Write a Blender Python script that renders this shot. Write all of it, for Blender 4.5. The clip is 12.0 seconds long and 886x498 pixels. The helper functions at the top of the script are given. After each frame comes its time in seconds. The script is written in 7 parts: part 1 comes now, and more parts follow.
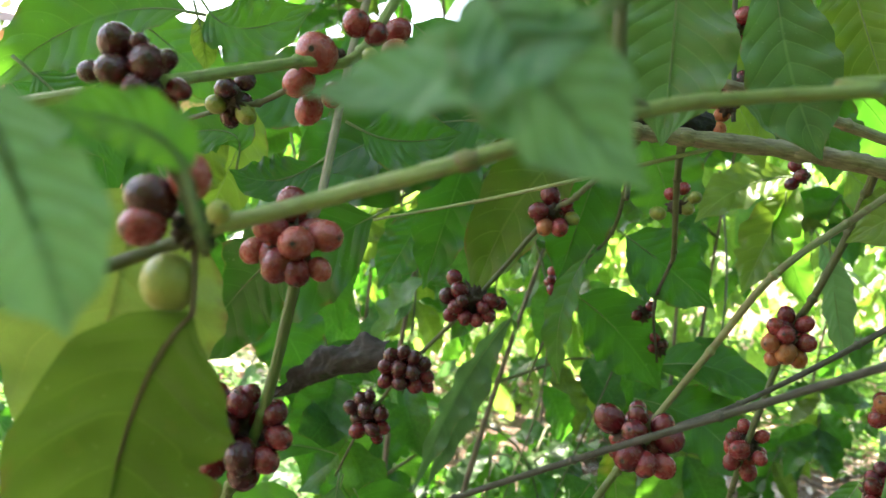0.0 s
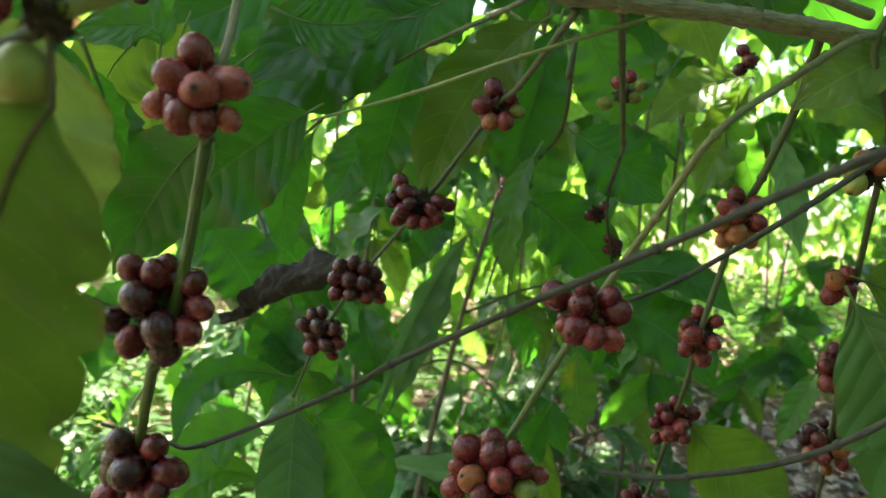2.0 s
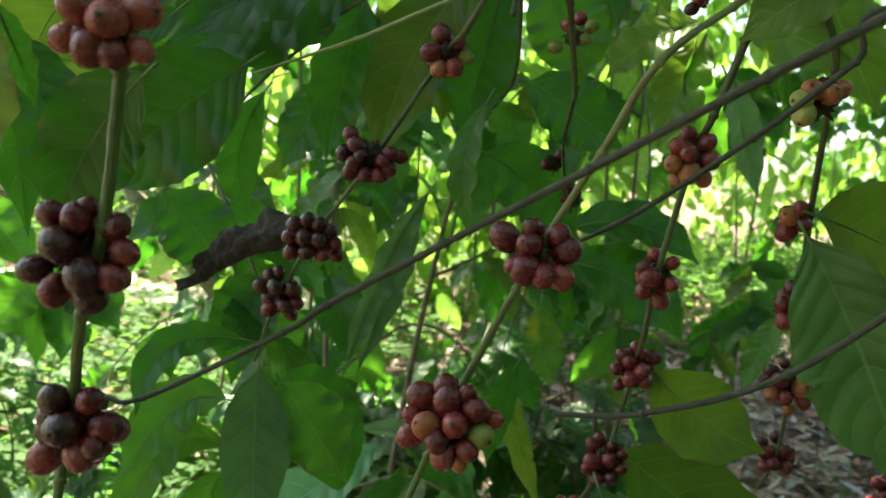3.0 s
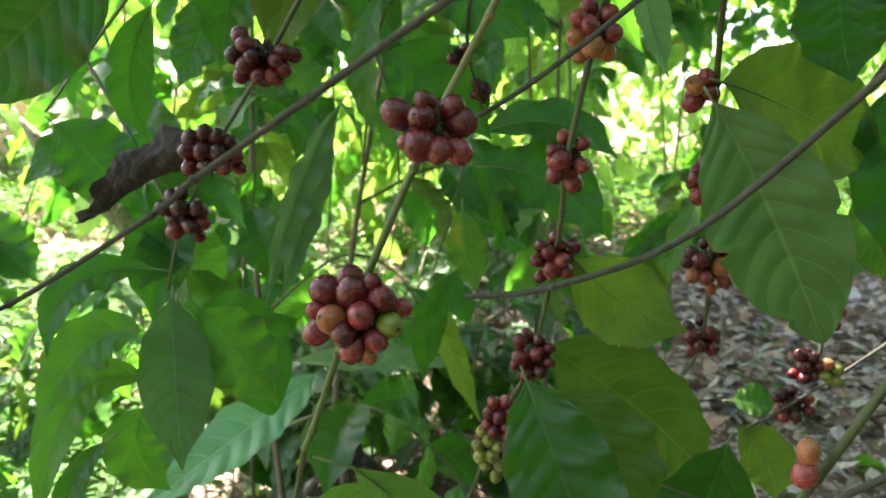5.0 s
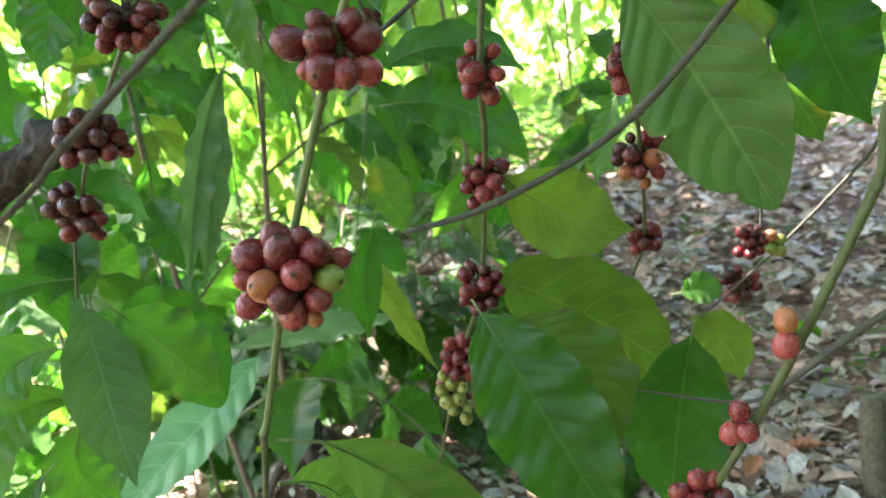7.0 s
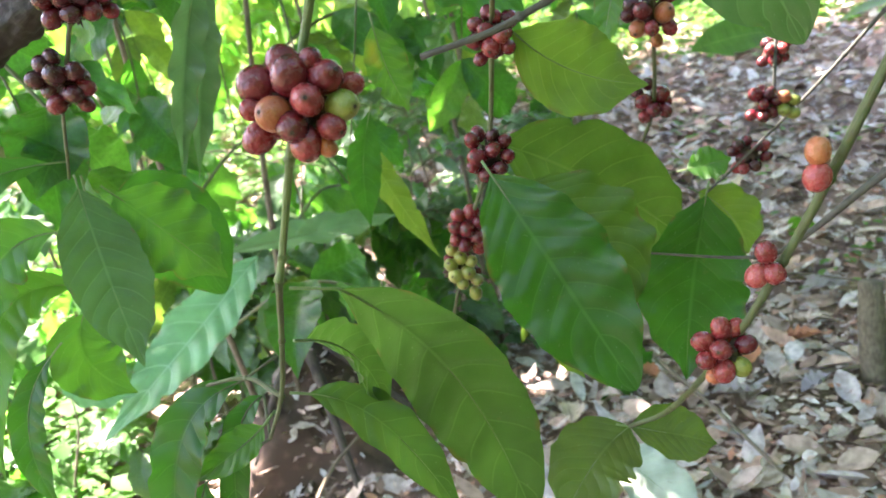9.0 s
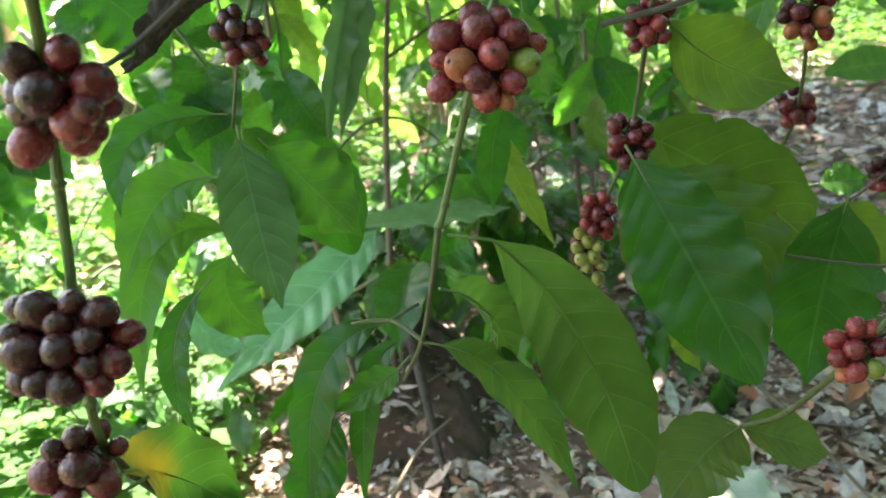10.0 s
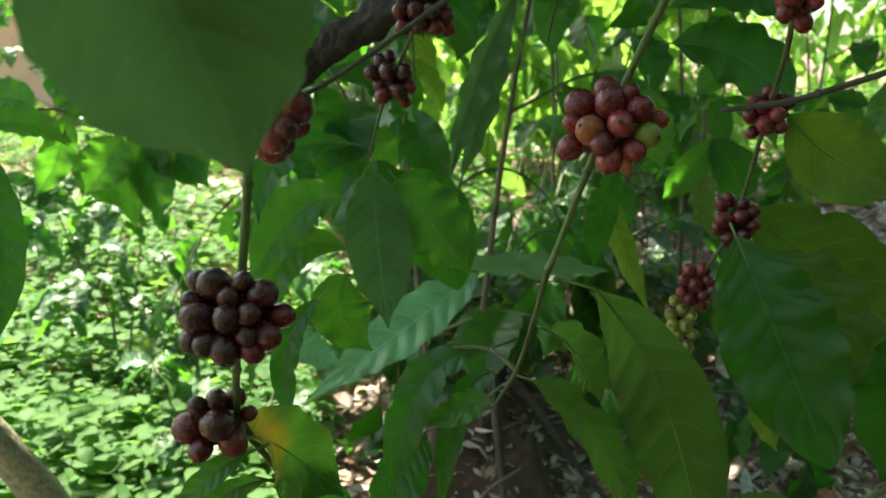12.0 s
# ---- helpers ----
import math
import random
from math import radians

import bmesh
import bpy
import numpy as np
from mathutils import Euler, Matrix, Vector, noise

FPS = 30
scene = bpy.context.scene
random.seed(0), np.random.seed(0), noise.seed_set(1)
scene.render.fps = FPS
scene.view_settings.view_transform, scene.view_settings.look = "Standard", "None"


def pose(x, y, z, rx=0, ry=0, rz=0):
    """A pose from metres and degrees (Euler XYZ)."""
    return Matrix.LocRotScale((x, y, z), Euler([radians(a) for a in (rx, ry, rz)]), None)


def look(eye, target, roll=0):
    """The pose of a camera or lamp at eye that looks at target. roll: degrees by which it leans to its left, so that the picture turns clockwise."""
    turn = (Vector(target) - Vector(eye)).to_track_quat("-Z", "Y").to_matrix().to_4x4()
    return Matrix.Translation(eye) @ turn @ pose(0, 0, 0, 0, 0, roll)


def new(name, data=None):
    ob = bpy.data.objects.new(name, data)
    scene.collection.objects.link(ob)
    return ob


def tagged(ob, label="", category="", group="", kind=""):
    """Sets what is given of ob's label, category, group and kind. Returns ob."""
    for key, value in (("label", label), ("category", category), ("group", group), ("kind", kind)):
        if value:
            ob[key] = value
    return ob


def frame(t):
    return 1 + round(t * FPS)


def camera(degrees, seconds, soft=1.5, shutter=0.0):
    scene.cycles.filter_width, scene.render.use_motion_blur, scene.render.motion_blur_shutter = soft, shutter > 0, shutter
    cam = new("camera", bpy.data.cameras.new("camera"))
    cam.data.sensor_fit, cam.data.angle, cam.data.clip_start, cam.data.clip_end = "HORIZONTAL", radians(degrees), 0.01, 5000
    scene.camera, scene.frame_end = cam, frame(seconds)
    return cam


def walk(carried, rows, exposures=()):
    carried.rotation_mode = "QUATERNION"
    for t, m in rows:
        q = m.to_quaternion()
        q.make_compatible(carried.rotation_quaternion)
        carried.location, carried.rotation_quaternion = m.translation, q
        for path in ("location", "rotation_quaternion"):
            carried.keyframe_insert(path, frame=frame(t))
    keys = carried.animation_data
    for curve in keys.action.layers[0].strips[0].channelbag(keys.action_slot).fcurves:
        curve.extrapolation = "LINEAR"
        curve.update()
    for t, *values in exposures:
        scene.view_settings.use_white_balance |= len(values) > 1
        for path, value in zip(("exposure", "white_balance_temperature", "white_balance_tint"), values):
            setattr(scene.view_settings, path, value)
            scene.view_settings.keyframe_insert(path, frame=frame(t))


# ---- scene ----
# Coffee shrubs with ripening cherries, hanging over leaf litter in a shaded plantation.
cam = camera(55.9, 12.0, soft=1.5)
cam.data.dof.use_dof, cam.data.dof.focus_distance, cam.data.dof.aperture_fstop = True, 0.5, 15.0
METRES, EYE, TILT, LEAN, TURN = 0.35, 1.1, 0.0, -10.0, 0.0
ROWS = [
    (0.0, 0.0, 0.0, 0.0, -0.0, 0.0, -0.0),
    (0.5, 0.004, 0.0117, -0.0317, -0.63, -0.75, 0.28),
    (1.0, 0.0153, 0.0185, -0.056, -1.23, -1.48, 0.9),
    (1.5, 0.0289, 0.0342, -0.0887, -1.72, -2.43, 1.7),
    (2.0, 0.0484, 0.0509, -0.1207, -2.23, -3.27, 2.66),
    (2.5, 0.0632, 0.0555, -0.1404, -3.1, -4.32, 3.74),
    (3.0, 0.0927, 0.0743, -0.1688, -4.1, -5.38, 4.64),
    (3.5, 0.1188, 0.0815, -0.1954, -5.11, -6.56, 5.45),
    (5.5, 0.1545, 0.1478, -0.2803, -10.56, -11.28, 10.22),
    (6.0, 0.1525, 0.18, -0.2856, -12.28, -12.36, 12.92),
    (6.5, 0.1534, 0.212, -0.3116, -14.51, -13.76, 16.1),
    (7.0, 0.138, 0.2433, -0.3196, -16.92, -15.29, 18.55),
    (9.0, 0.061, 0.2921, -0.4392, -18.27, -21.12, 20.09),
    (9.5, -0.01, 0.2742, -0.4486, -14.24, -19.85, 18.39),
    (10.0, -0.0659, 0.2269, -0.4554, -9.87, -18.13, 16.45),
    (10.5, -0.0951, 0.1692, -0.4782, -5.65, -16.4, 14.15),
    (11.0, -0.1183, 0.1223, -0.4797, -2.8, -15.09, 12.35),
    (11.5, -0.1202, 0.0887, -0.4574, -1.39, -13.78, 10.79),
    (12.0, -0.113, 0.0688, -0.4311, -1.28, -12.67, 9.95),
]
EXPOSURES = [(0.0, 3.5, 6900, 11), (1.0, 3.22, 7000, 2), (1.5, 3.08, 7000, 0), (2.5, 2.75, 7000, 1), (3.5, 2.6, 7000, 2), (5.5, 3.55, 6700, 9), (7.0, 3.86, 6600, 13), (9.2, 4.15, 6400, 20), (10.0, 3.58, 6600, 8), (10.5, 3.1, 6800, 2), (11.2, 2.78, 6900, -2), (12.0, 2.55, 6900, -3)]
walk(cam, [(t, pose(0, 0, EYE, TILT, LEAN, TURN) @ pose(METRES * x, METRES * y, METRES * z, 90 + pitch, roll, yaw)) for t, x, y, z, yaw, pitch, roll in ROWS], EXPOSURES)

# ---- light ----
SUN_ELEVATION, SUN_AZIMUTH = 58.0, -35.0   # azimuth from +y (ahead) towards +x
scene.view_settings.exposure = 0.0
world = bpy.data.worlds.new("sky")
scene.world = world
world.use_nodes = True
wn = world.node_tree
sky = wn.nodes.new("ShaderNodeTexSky")
sky.sky_type = "NISHITA"
sky.sun_disc = False
sky.sun_elevation, sky.sun_rotation = radians(SUN_ELEVATION), radians(SUN_AZIMUTH)
sky.dust_density = 3.0
wn.nodes["Background"].inputs["Strength"].default_value = 0.085
wn.links.new(sky.outputs["Color"], wn.nodes["Background"].inputs["Color"])
sun = new("sun", bpy.data.lights.new("sun", "SUN"))
sun.data.energy, sun.data.angle, sun.data.color = 5.0, radians(0.6), (1.0, 0.95, 0.85)
_e, _a = radians(SUN_ELEVATION), radians(SUN_AZIMUTH)
sun_from = Vector((math.sin(_a) * math.cos(_e), math.cos(_a) * math.cos(_e), math.sin(_e)))
sun.matrix_world = look(sun_from * 30, (0, 0, 0))


# ---- materials ----
def nodes_of(name):
    m = bpy.data.materials.new(name)
    m.use_nodes = True
    t = m.node_tree
    t.nodes.clear()
    out = t.nodes.new("ShaderNodeOutputMaterial")
    return m, t, out


def add(t, kind, **inputs):
    n = t.nodes.new(kind)
    for k, v in inputs.items():
        n.inputs[k.replace("_", " ")].default_value = v
    return n


def math_node(t, op, a, b=None, c=None):
    n = t.nodes.new("ShaderNodeMath")
    n.operation = op
    for i, v in enumerate((a, b, c)):
        if v is None:
            continue
        if isinstance(v, (int, float)):
            n.inputs[i].default_value = v
        else:
            t.links.new(v, n.inputs[i])
    return n.outputs[0]


def mix_col(t, f, a, b):
    n = t.nodes.new("ShaderNodeMix")
    n.data_type = "RGBA"
    for i, v in ((0, f), (6, a), (7, b)):
        if isinstance(v, (int, float)):
            n.inputs[i].default_value = v
        elif isinstance(v, tuple):
            n.inputs[i].default_value = (*v, 1.0) if len(v) == 3 else v
        else:
            t.links.new(v, n.inputs[i])
    return n.outputs[2]


def ramp(t, f, lo, hi):
    n = t.nodes.new("ShaderNodeMapRange")
    n.inputs["From Min"].default_value, n.inputs["From Max"].default_value = lo, hi
    t.links.new(f, n.inputs["Value"])
    return n.outputs[0]


def noise_tex(t, scale, detail=3.0, vector=None):
    n = add(t, "ShaderNodeTexNoise", Scale=scale, Detail=detail)
    if vector is None:
        vector = t.nodes.new("ShaderNodeTexCoord").outputs["Object"]
    t.links.new(vector, n.inputs["Vector"])
    return n.outputs["Fac"]


def leaf_material(name, top, glow, thin=0.4, gloss=0.38, vein=(0.25, 0.32, 0.10), blotch=None, veined=True, island=False, mark=0.28):
    """A leaf blade: a glossy upper skin, light through the blade, pale veins, uneven green, small pits."""
    m, t, out = nodes_of(name)
    uv_node = t.nodes.new("ShaderNodeUVMap")
    uv_node.uv_map = "UVMap"
    uv = uv_node.outputs["UV"]
    sep = t.nodes.new("ShaderNodeSeparateXYZ")
    t.links.new(uv, sep.inputs[0])
    u, v = sep.outputs["X"], math_node(t, "ABSOLUTE", math_node(t, "SUBTRACT", sep.outputs["Y"], 0.5))
    if island:
        rnd = t.nodes.new("ShaderNodeNewGeometry").outputs["Random Per Island"]
    else:
        rnd = t.nodes.new("ShaderNodeObjectInfo").outputs["Random"]
    n1 = noise_tex(t, 28.0, 4.0)
    n2 = noise_tex(t, 260.0, 3.0)
    col = mix_col(t, ramp(t, n1, 0.3, 0.7), tuple(c * 0.72 for c in top), tuple(min(1, c * 1.25) for c in top))
    col = mix_col(t, math_node(t, "MULTIPLY", rnd, 0.45), col, tuple(c * k for c, k in zip(top, (1.7, 1.25, 0.8))))
    lit = mix_col(t, ramp(t, n1, 0.3, 0.7), tuple(c * 0.8 for c in glow), tuple(min(1, c * 1.15) for c in glow))
    if veined:
        # lateral veins run forward from the midrib
        slim = t.nodes.new("ShaderNodeUVMap")
        slim.uv_map = "aspect"
        asp = t.nodes.new("ShaderNodeSeparateXYZ")
        t.links.new(slim.outputs["UV"], asp.inputs[0])
        arc = math_node(t, "MULTIPLY", v, math_node(t, "ADD", math_node(t, "MULTIPLY", v, 0.70), 0.50))
        arc = math_node(t, "MULTIPLY", arc, asp.outputs["X"])
        ph = math_node(t, "FRACT", math_node(t, "MULTIPLY", math_node(t, "SUBTRACT", u, arc), 9.0))
        d = math_node(t, "ABSOLUTE", math_node(t, "SUBTRACT", ph, 0.5))
        lat = math_node(t, "MULTIPLY", ramp(t, d, 0.45, 0.495), ramp(t, v, 0.5, 0.32))
        mid = ramp(t, v, 0.024, 0.006)
        veins = math_node(t, "MAXIMUM", math_node(t, "MULTIPLY", lat, min(1.0, mark * 1.5)), math_node(t, "MULTIPLY", mid, 0.3 + mark))
        # the fine net between the side veins
        mp = t.nodes.new("ShaderNodeMapping")
        mp.inputs["Scale"].default_value = (62.0, 30.0, 1.0)
        t.links.new(uv, mp.inputs["Vector"])
        net = t.nodes.new("ShaderNodeTexVoronoi")
        net.feature = "DISTANCE_TO_EDGE"
        net.inputs["Scale"].default_value = 1.0
        t.links.new(mp.outputs[0], net.inputs["Vector"])
        cell = ramp(t, net.outputs["Distance"], 0.10, 0.0)
        col = mix_col(t, math_node(t, "MULTIPLY", cell, 0.16), col, vein)
        lit = mix_col(t, math_node(t, "MULTIPLY", cell, 0.20), lit, tuple(c * 0.55 for c in glow))
        # each strip between two veins darkens tipward: quilted shade put into the colour
        col = mix_col(t, math_node(t, "MULTIPLY", ph, 0.12), col, tuple(c * 0.55 for c in top))
        col = mix_col(t, veins, col, vein)
        lit = mix_col(t, math_node(t, "MULTIPLY", veins, 0.8), lit, tuple(min(1.0, c * (1.3 if sum(vein) > sum(top) else 0.55)) for c in glow))
    spots = ramp(t, noise_tex(t, 95.0, 2.0), 0.70, 0.74)
    col = mix_col(t, math_node(t, "MULTIPLY", spots, 0.35), col, (0.12, 0.09, 0.03))
    dust = ramp(t, noise_tex(t, 430.0, 1.0), 0.735, 0.765)
    col = mix_col(t, math_node(t, "MULTIPLY", dust, 0.22), col, (0.42, 0.46, 0.34))
    worn = math_node(t, "MULTIPLY", ramp(t, v, 0.44, 0.5), ramp(t, noise_tex(t, 55.0, 3.0), 0.54, 0.62))
    col = mix_col(t, math_node(t, "MULTIPLY", worn, 0.65), col, (0.17, 0.11, 0.04))
    lit = mix_col(t, math_node(t, "MULTIPLY", worn, 0.65), lit, (0.20, 0.12, 0.03))
    if blotch:
        b = ramp(t, noise_tex(t, 14.0, 2.0), 0.52, 0.62)
        col = mix_col(t, b, col, blotch)
        lit = mix_col(t, b, lit, blotch)
    p = add(t, "ShaderNodeBsdfPrincipled", Roughness=gloss)
    p.inputs["Specular IOR Level"].default_value = 0.38
    t.links.new(col, p.inputs["Base Color"])
    t.links.new(math_node(t, "ADD", math_node(t, "MULTIPLY", n1, 0.25), gloss - 0.12), p.inputs["Roughness"])
    bump = add(t, "ShaderNodeBump", Strength=0.25, Distance=0.0006)
    t.links.new(n2, bump.inputs["Height"])
    last = bump.outputs[0]
    if veined:
        # the blade swells between the side veins
        puff = add(t, "ShaderNodeBump", Strength=0.42, Distance=0.0014)
        t.links.new(math_node(t, "COSINE", math_node(t, "MULTIPLY", d, 3.1)), puff.inputs["Height"])
        t.links.new(last, puff.inputs["Normal"])
        last = puff.outputs[0]
    t.links.new(last, p.inputs["Normal"])
    tr = t.nodes.new("ShaderNodeBsdfTranslucent")
    t.links.new(lit, tr.inputs["Color"])
    mx = t.nodes.new("ShaderNodeMixShader")
    mx.inputs[0].default_value = thin
    t.links.new(p.outputs[0], mx.inputs[1])
    t.links.new(tr.outputs[0], mx.inputs[2])
    t.links.new(mx.outputs[0], out.inputs[0])
    return m


def skin_material(name, a, b, rough=0.20, bloom=0.20, bruise=(0.05, 0.02, 0.015)):
    """Cherry skin: two tones in patches, glossy with dull bloom, brown specks and a corky brown eye at the tip."""
    m, t, out = nodes_of(name)
    rnd = t.nodes.new("ShaderNodeObjectInfo").outputs["Random"]
    obj = t.nodes.new("ShaderNodeTexCoord").outputs["Object"]
    shift = t.nodes.new("ShaderNodeVectorMath")
    shift.operation = "ADD"
    far = t.nodes.new("ShaderNodeCombineXYZ")
    t.links.new(math_node(t, "MULTIPLY", rnd, 61.0), far.inputs[0])
    t.links.new(obj, shift.inputs[0])
    t.links.new(far.outputs[0], shift.inputs[1])
    pos = shift.outputs[0]
    f = math_node(t, "ADD", math_node(t, "MULTIPLY", ramp(t, noise_tex(t, 1.3, 3.0, pos), 0.32, 0.68), 0.6), math_node(t, "MULTIPLY", rnd, 0.4))
    col = mix_col(t, f, a, b)
    col = mix_col(t, math_node(t, "MULTIPLY", ramp(t, noise_tex(t, 3.1, 5.0, pos), 0.55, 0.72), 0.26), col, bruise)
    col = mix_col(t, math_node(t, "MULTIPLY", ramp(t, noise_tex(t, 14.0, 2.0, pos), 0.66, 0.72), 0.6), col, bruise)
    sep = t.nodes.new("ShaderNodeSeparateXYZ")
    t.links.new(obj, sep.inputs[0])
    eye = ramp(t, math_node(t, "ADD", sep.outputs["Z"], math_node(t, "MULTIPLY", noise_tex(t, 4.0, 4.0, pos), 0.16)), 1.10, 1.18)
    col = mix_col(t, math_node(t, "MULTIPLY", eye, 0.6), col, (0.06, 0.03, 0.018))
    p = t.nodes.new("ShaderNodeBsdfPrincipled")
    t.links.new(col, p.inputs["Base Color"])
    p.inputs["Specular IOR Level"].default_value = 0.5
    t.links.new(math_node(t, "ADD", math_node(t, "MULTIPLY", ramp(t, noise_tex(t, 2.4, 5.0, pos), 0.35, 0.75), bloom * 1.4), rough - 0.05), p.inputs["Roughness"])
    bump = add(t, "ShaderNodeBump", Strength=0.18, Distance=0.05)
    t.links.new(math_node(t, "ADD", noise_tex(t, 2.6, 3.0, pos), math_node(t, "MULTIPLY", noise_tex(t, 18.0, 3.0, pos), 0.12)), bump.inputs["Height"])
    t.links.new(bump.outputs[0], p.inputs["Normal"])
    t.links.new(p.outputs[0], out.inputs[0])
    return m


def bark_material(name, a, b, rough=0.75, scale=90.0, lichen=None):
    """Bark: streaks along the stem and blotches; rough relief."""
    m, t, out = nodes_of(name)
    uv = t.nodes.new("ShaderNodeUVMap").outputs["UV"]
    mp = t.nodes.new("ShaderNodeMapping")
    mp.inputs["Scale"].default_value = (24.0, 75.0, 1.0)
    t.links.new(uv, mp.inputs["Vector"])
    st = noise_tex(t, 1.0, 4.0, mp.outputs[0])
    bl = noise_tex(t, scale, 4.0)
    col = mix_col(t, ramp(t, st, 0.3, 0.7), a, b)
    col = mix_col(t, math_node(t, "MULTIPLY", ramp(t, bl, 0.5, 0.7), 0.6), col, lichen or tuple(c * 0.5 for c in a))
    p = add(t, "ShaderNodeBsdfPrincipled", Roughness=rough)
    t.links.new(col, p.inputs["Base Color"])
    bump = add(t, "ShaderNodeBump", Strength=0.9, Distance=0.0012)
    t.links.new(math_node(t, "ADD", st, bl), bump.inputs["Height"])
    t.links.new(bump.outputs[0], p.inputs["Normal"])
    t.links.new(p.outputs[0], out.inputs[0])
    return m


LEAF = {
    "green": leaf_material("leaf_green", (0.034, 0.102, 0.020), (0.15, 0.44, 0.030), 0.42, vein=(0.10, 0.19, 0.055)),
    "dark": leaf_material("leaf_dark_green", (0.018, 0.064, 0.014), (0.085, 0.33, 0.02), 0.41, vein=(0.07, 0.14, 0.04), mark=0.30),
    "olive": leaf_material("leaf_olive", (0.046, 0.084, 0.018), (0.17, 0.30, 0.03), 0.40, vein=(0.10, 0.13, 0.04), mark=0.34),
    "moss": leaf_material("leaf_moss_green", (0.040, 0.092, 0.022), (0.12, 0.27, 0.03), 0.38, 0.40, vein=(0.10, 0.165, 0.055), mark=0.42),
    "pale": leaf_material("leaf_pale_underside", (0.12, 0.20, 0.06), (0.34, 0.48, 0.08), 0.42, 0.5, vein=(0.20, 0.17, 0.06)),
    # skylight reflected off the blade, painted as a pale blue-green base colour
    "sky_sheen": leaf_material("leaf_painted_sky_sheen", (0.135, 0.34, 0.175), (0.19, 0.45, 0.18), 0.36, 0.36, vein=(0.29, 0.47, 0.33), mark=0.55),
    "broad": leaf_material("leaf_broad_olive", (0.056, 0.112, 0.024), (0.155, 0.31, 0.025), 0.38, 0.38, vein=(0.15, 0.19, 0.06), mark=0.42),
    "front": leaf_material("leaf_matt_green", (0.070, 0.148, 0.056), (0.11, 0.27, 0.05), 0.34, 0.38, vein=(0.17, 0.27, 0.11), mark=0.36),
    "lime": leaf_material("leaf_yellow_green", (0.075, 0.14, 0.022), (0.26, 0.44, 0.04), 0.44),
    "yellow": leaf_material("leaf_yellowing", (0.05, 0.12, 0.02), (0.14, 0.36, 0.03), 0.42, blotch=(0.46, 0.34, 0.02)),
    "near": leaf_material("leaf_grey_green", (0.13, 0.25, 0.13), (0.20, 0.42, 0.14), 0.34, 0.34, vein=(0.2, 0.3, 0.18)),
    # the "near" grey-green at about half strength, shade put into the colour
    "shade": leaf_material("leaf_grey_painted_shade", (0.072, 0.135, 0.062), (0.12, 0.27, 0.07), 0.34, 0.4, vein=(0.10, 0.17, 0.09)),
    "fallen": leaf_material("leaf_fallen_pale", (0.38, 0.46, 0.40), (0.3, 0.36, 0.3), 0.2, 0.45, vein=(0.45, 0.5, 0.45)),
}
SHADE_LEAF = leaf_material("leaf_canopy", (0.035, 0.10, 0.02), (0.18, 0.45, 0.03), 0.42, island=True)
COVER_LEAF = leaf_material("leaf_ground_cover", (0.047, 0.120, 0.025), (0.22, 0.46, 0.06), 0.44, 0.72, veined=False, island=True)
# brighter copy of the ground-cover leaf, extra sunlight put into its colour
THICKET_LEAF = leaf_material("leaf_thicket_painted_sun", (0.082, 0.195, 0.040), (0.30, 0.54, 0.075), 0.46, 0.5, veined=False, island=True)
DEAD_LEAF = bark_material("leaf_withered_black", (0.009, 0.008, 0.007), (0.021, 0.018, 0.016), 0.85, 170.0, (0.027, 0.024, 0.021))
SKIN = {
    "r": skin_material("skin_red", (0.135, 0.012, 0.018), (0.30, 0.042, 0.042), 0.20, 0.20),
    "d": skin_material("skin_dark_red", (0.070, 0.006, 0.011), (0.175, 0.014, 0.020), 0.17, 0.18, (0.03, 0.010, 0.010)),
    "D": skin_material("skin_blackish_red", (0.028, 0.006, 0.009), (0.085, 0.011, 0.014), 0.17, 0.18, (0.02, 0.009, 0.009)),
    "p": skin_material("skin_pinkish_red", (0.26, 0.032, 0.034), (0.42, 0.095, 0.080), 0.22, 0.20, (0.14, 0.03, 0.025)),
    "o": skin_material("skin_orange", (0.30, 0.070, 0.030), (0.38, 0.14, 0.055), 0.28, 0.20, (0.20, 0.06, 0.03)),
    "g": skin_material("skin_green", (0.15, 0.18, 0.03), (0.25, 0.24, 0.045), 0.30, 0.2, (0.17, 0.09, 0.03)),
    "y": skin_material("skin_yellow_green", (0.26, 0.28, 0.06), (0.36, 0.33, 0.09), 0.34, 0.2, (0.24, 0.19, 0.06)),
}
SCAR = bark_material("cherry_scar", (0.03, 0.015, 0.01), (0.08, 0.05, 0.03), 0.8, 400.0)
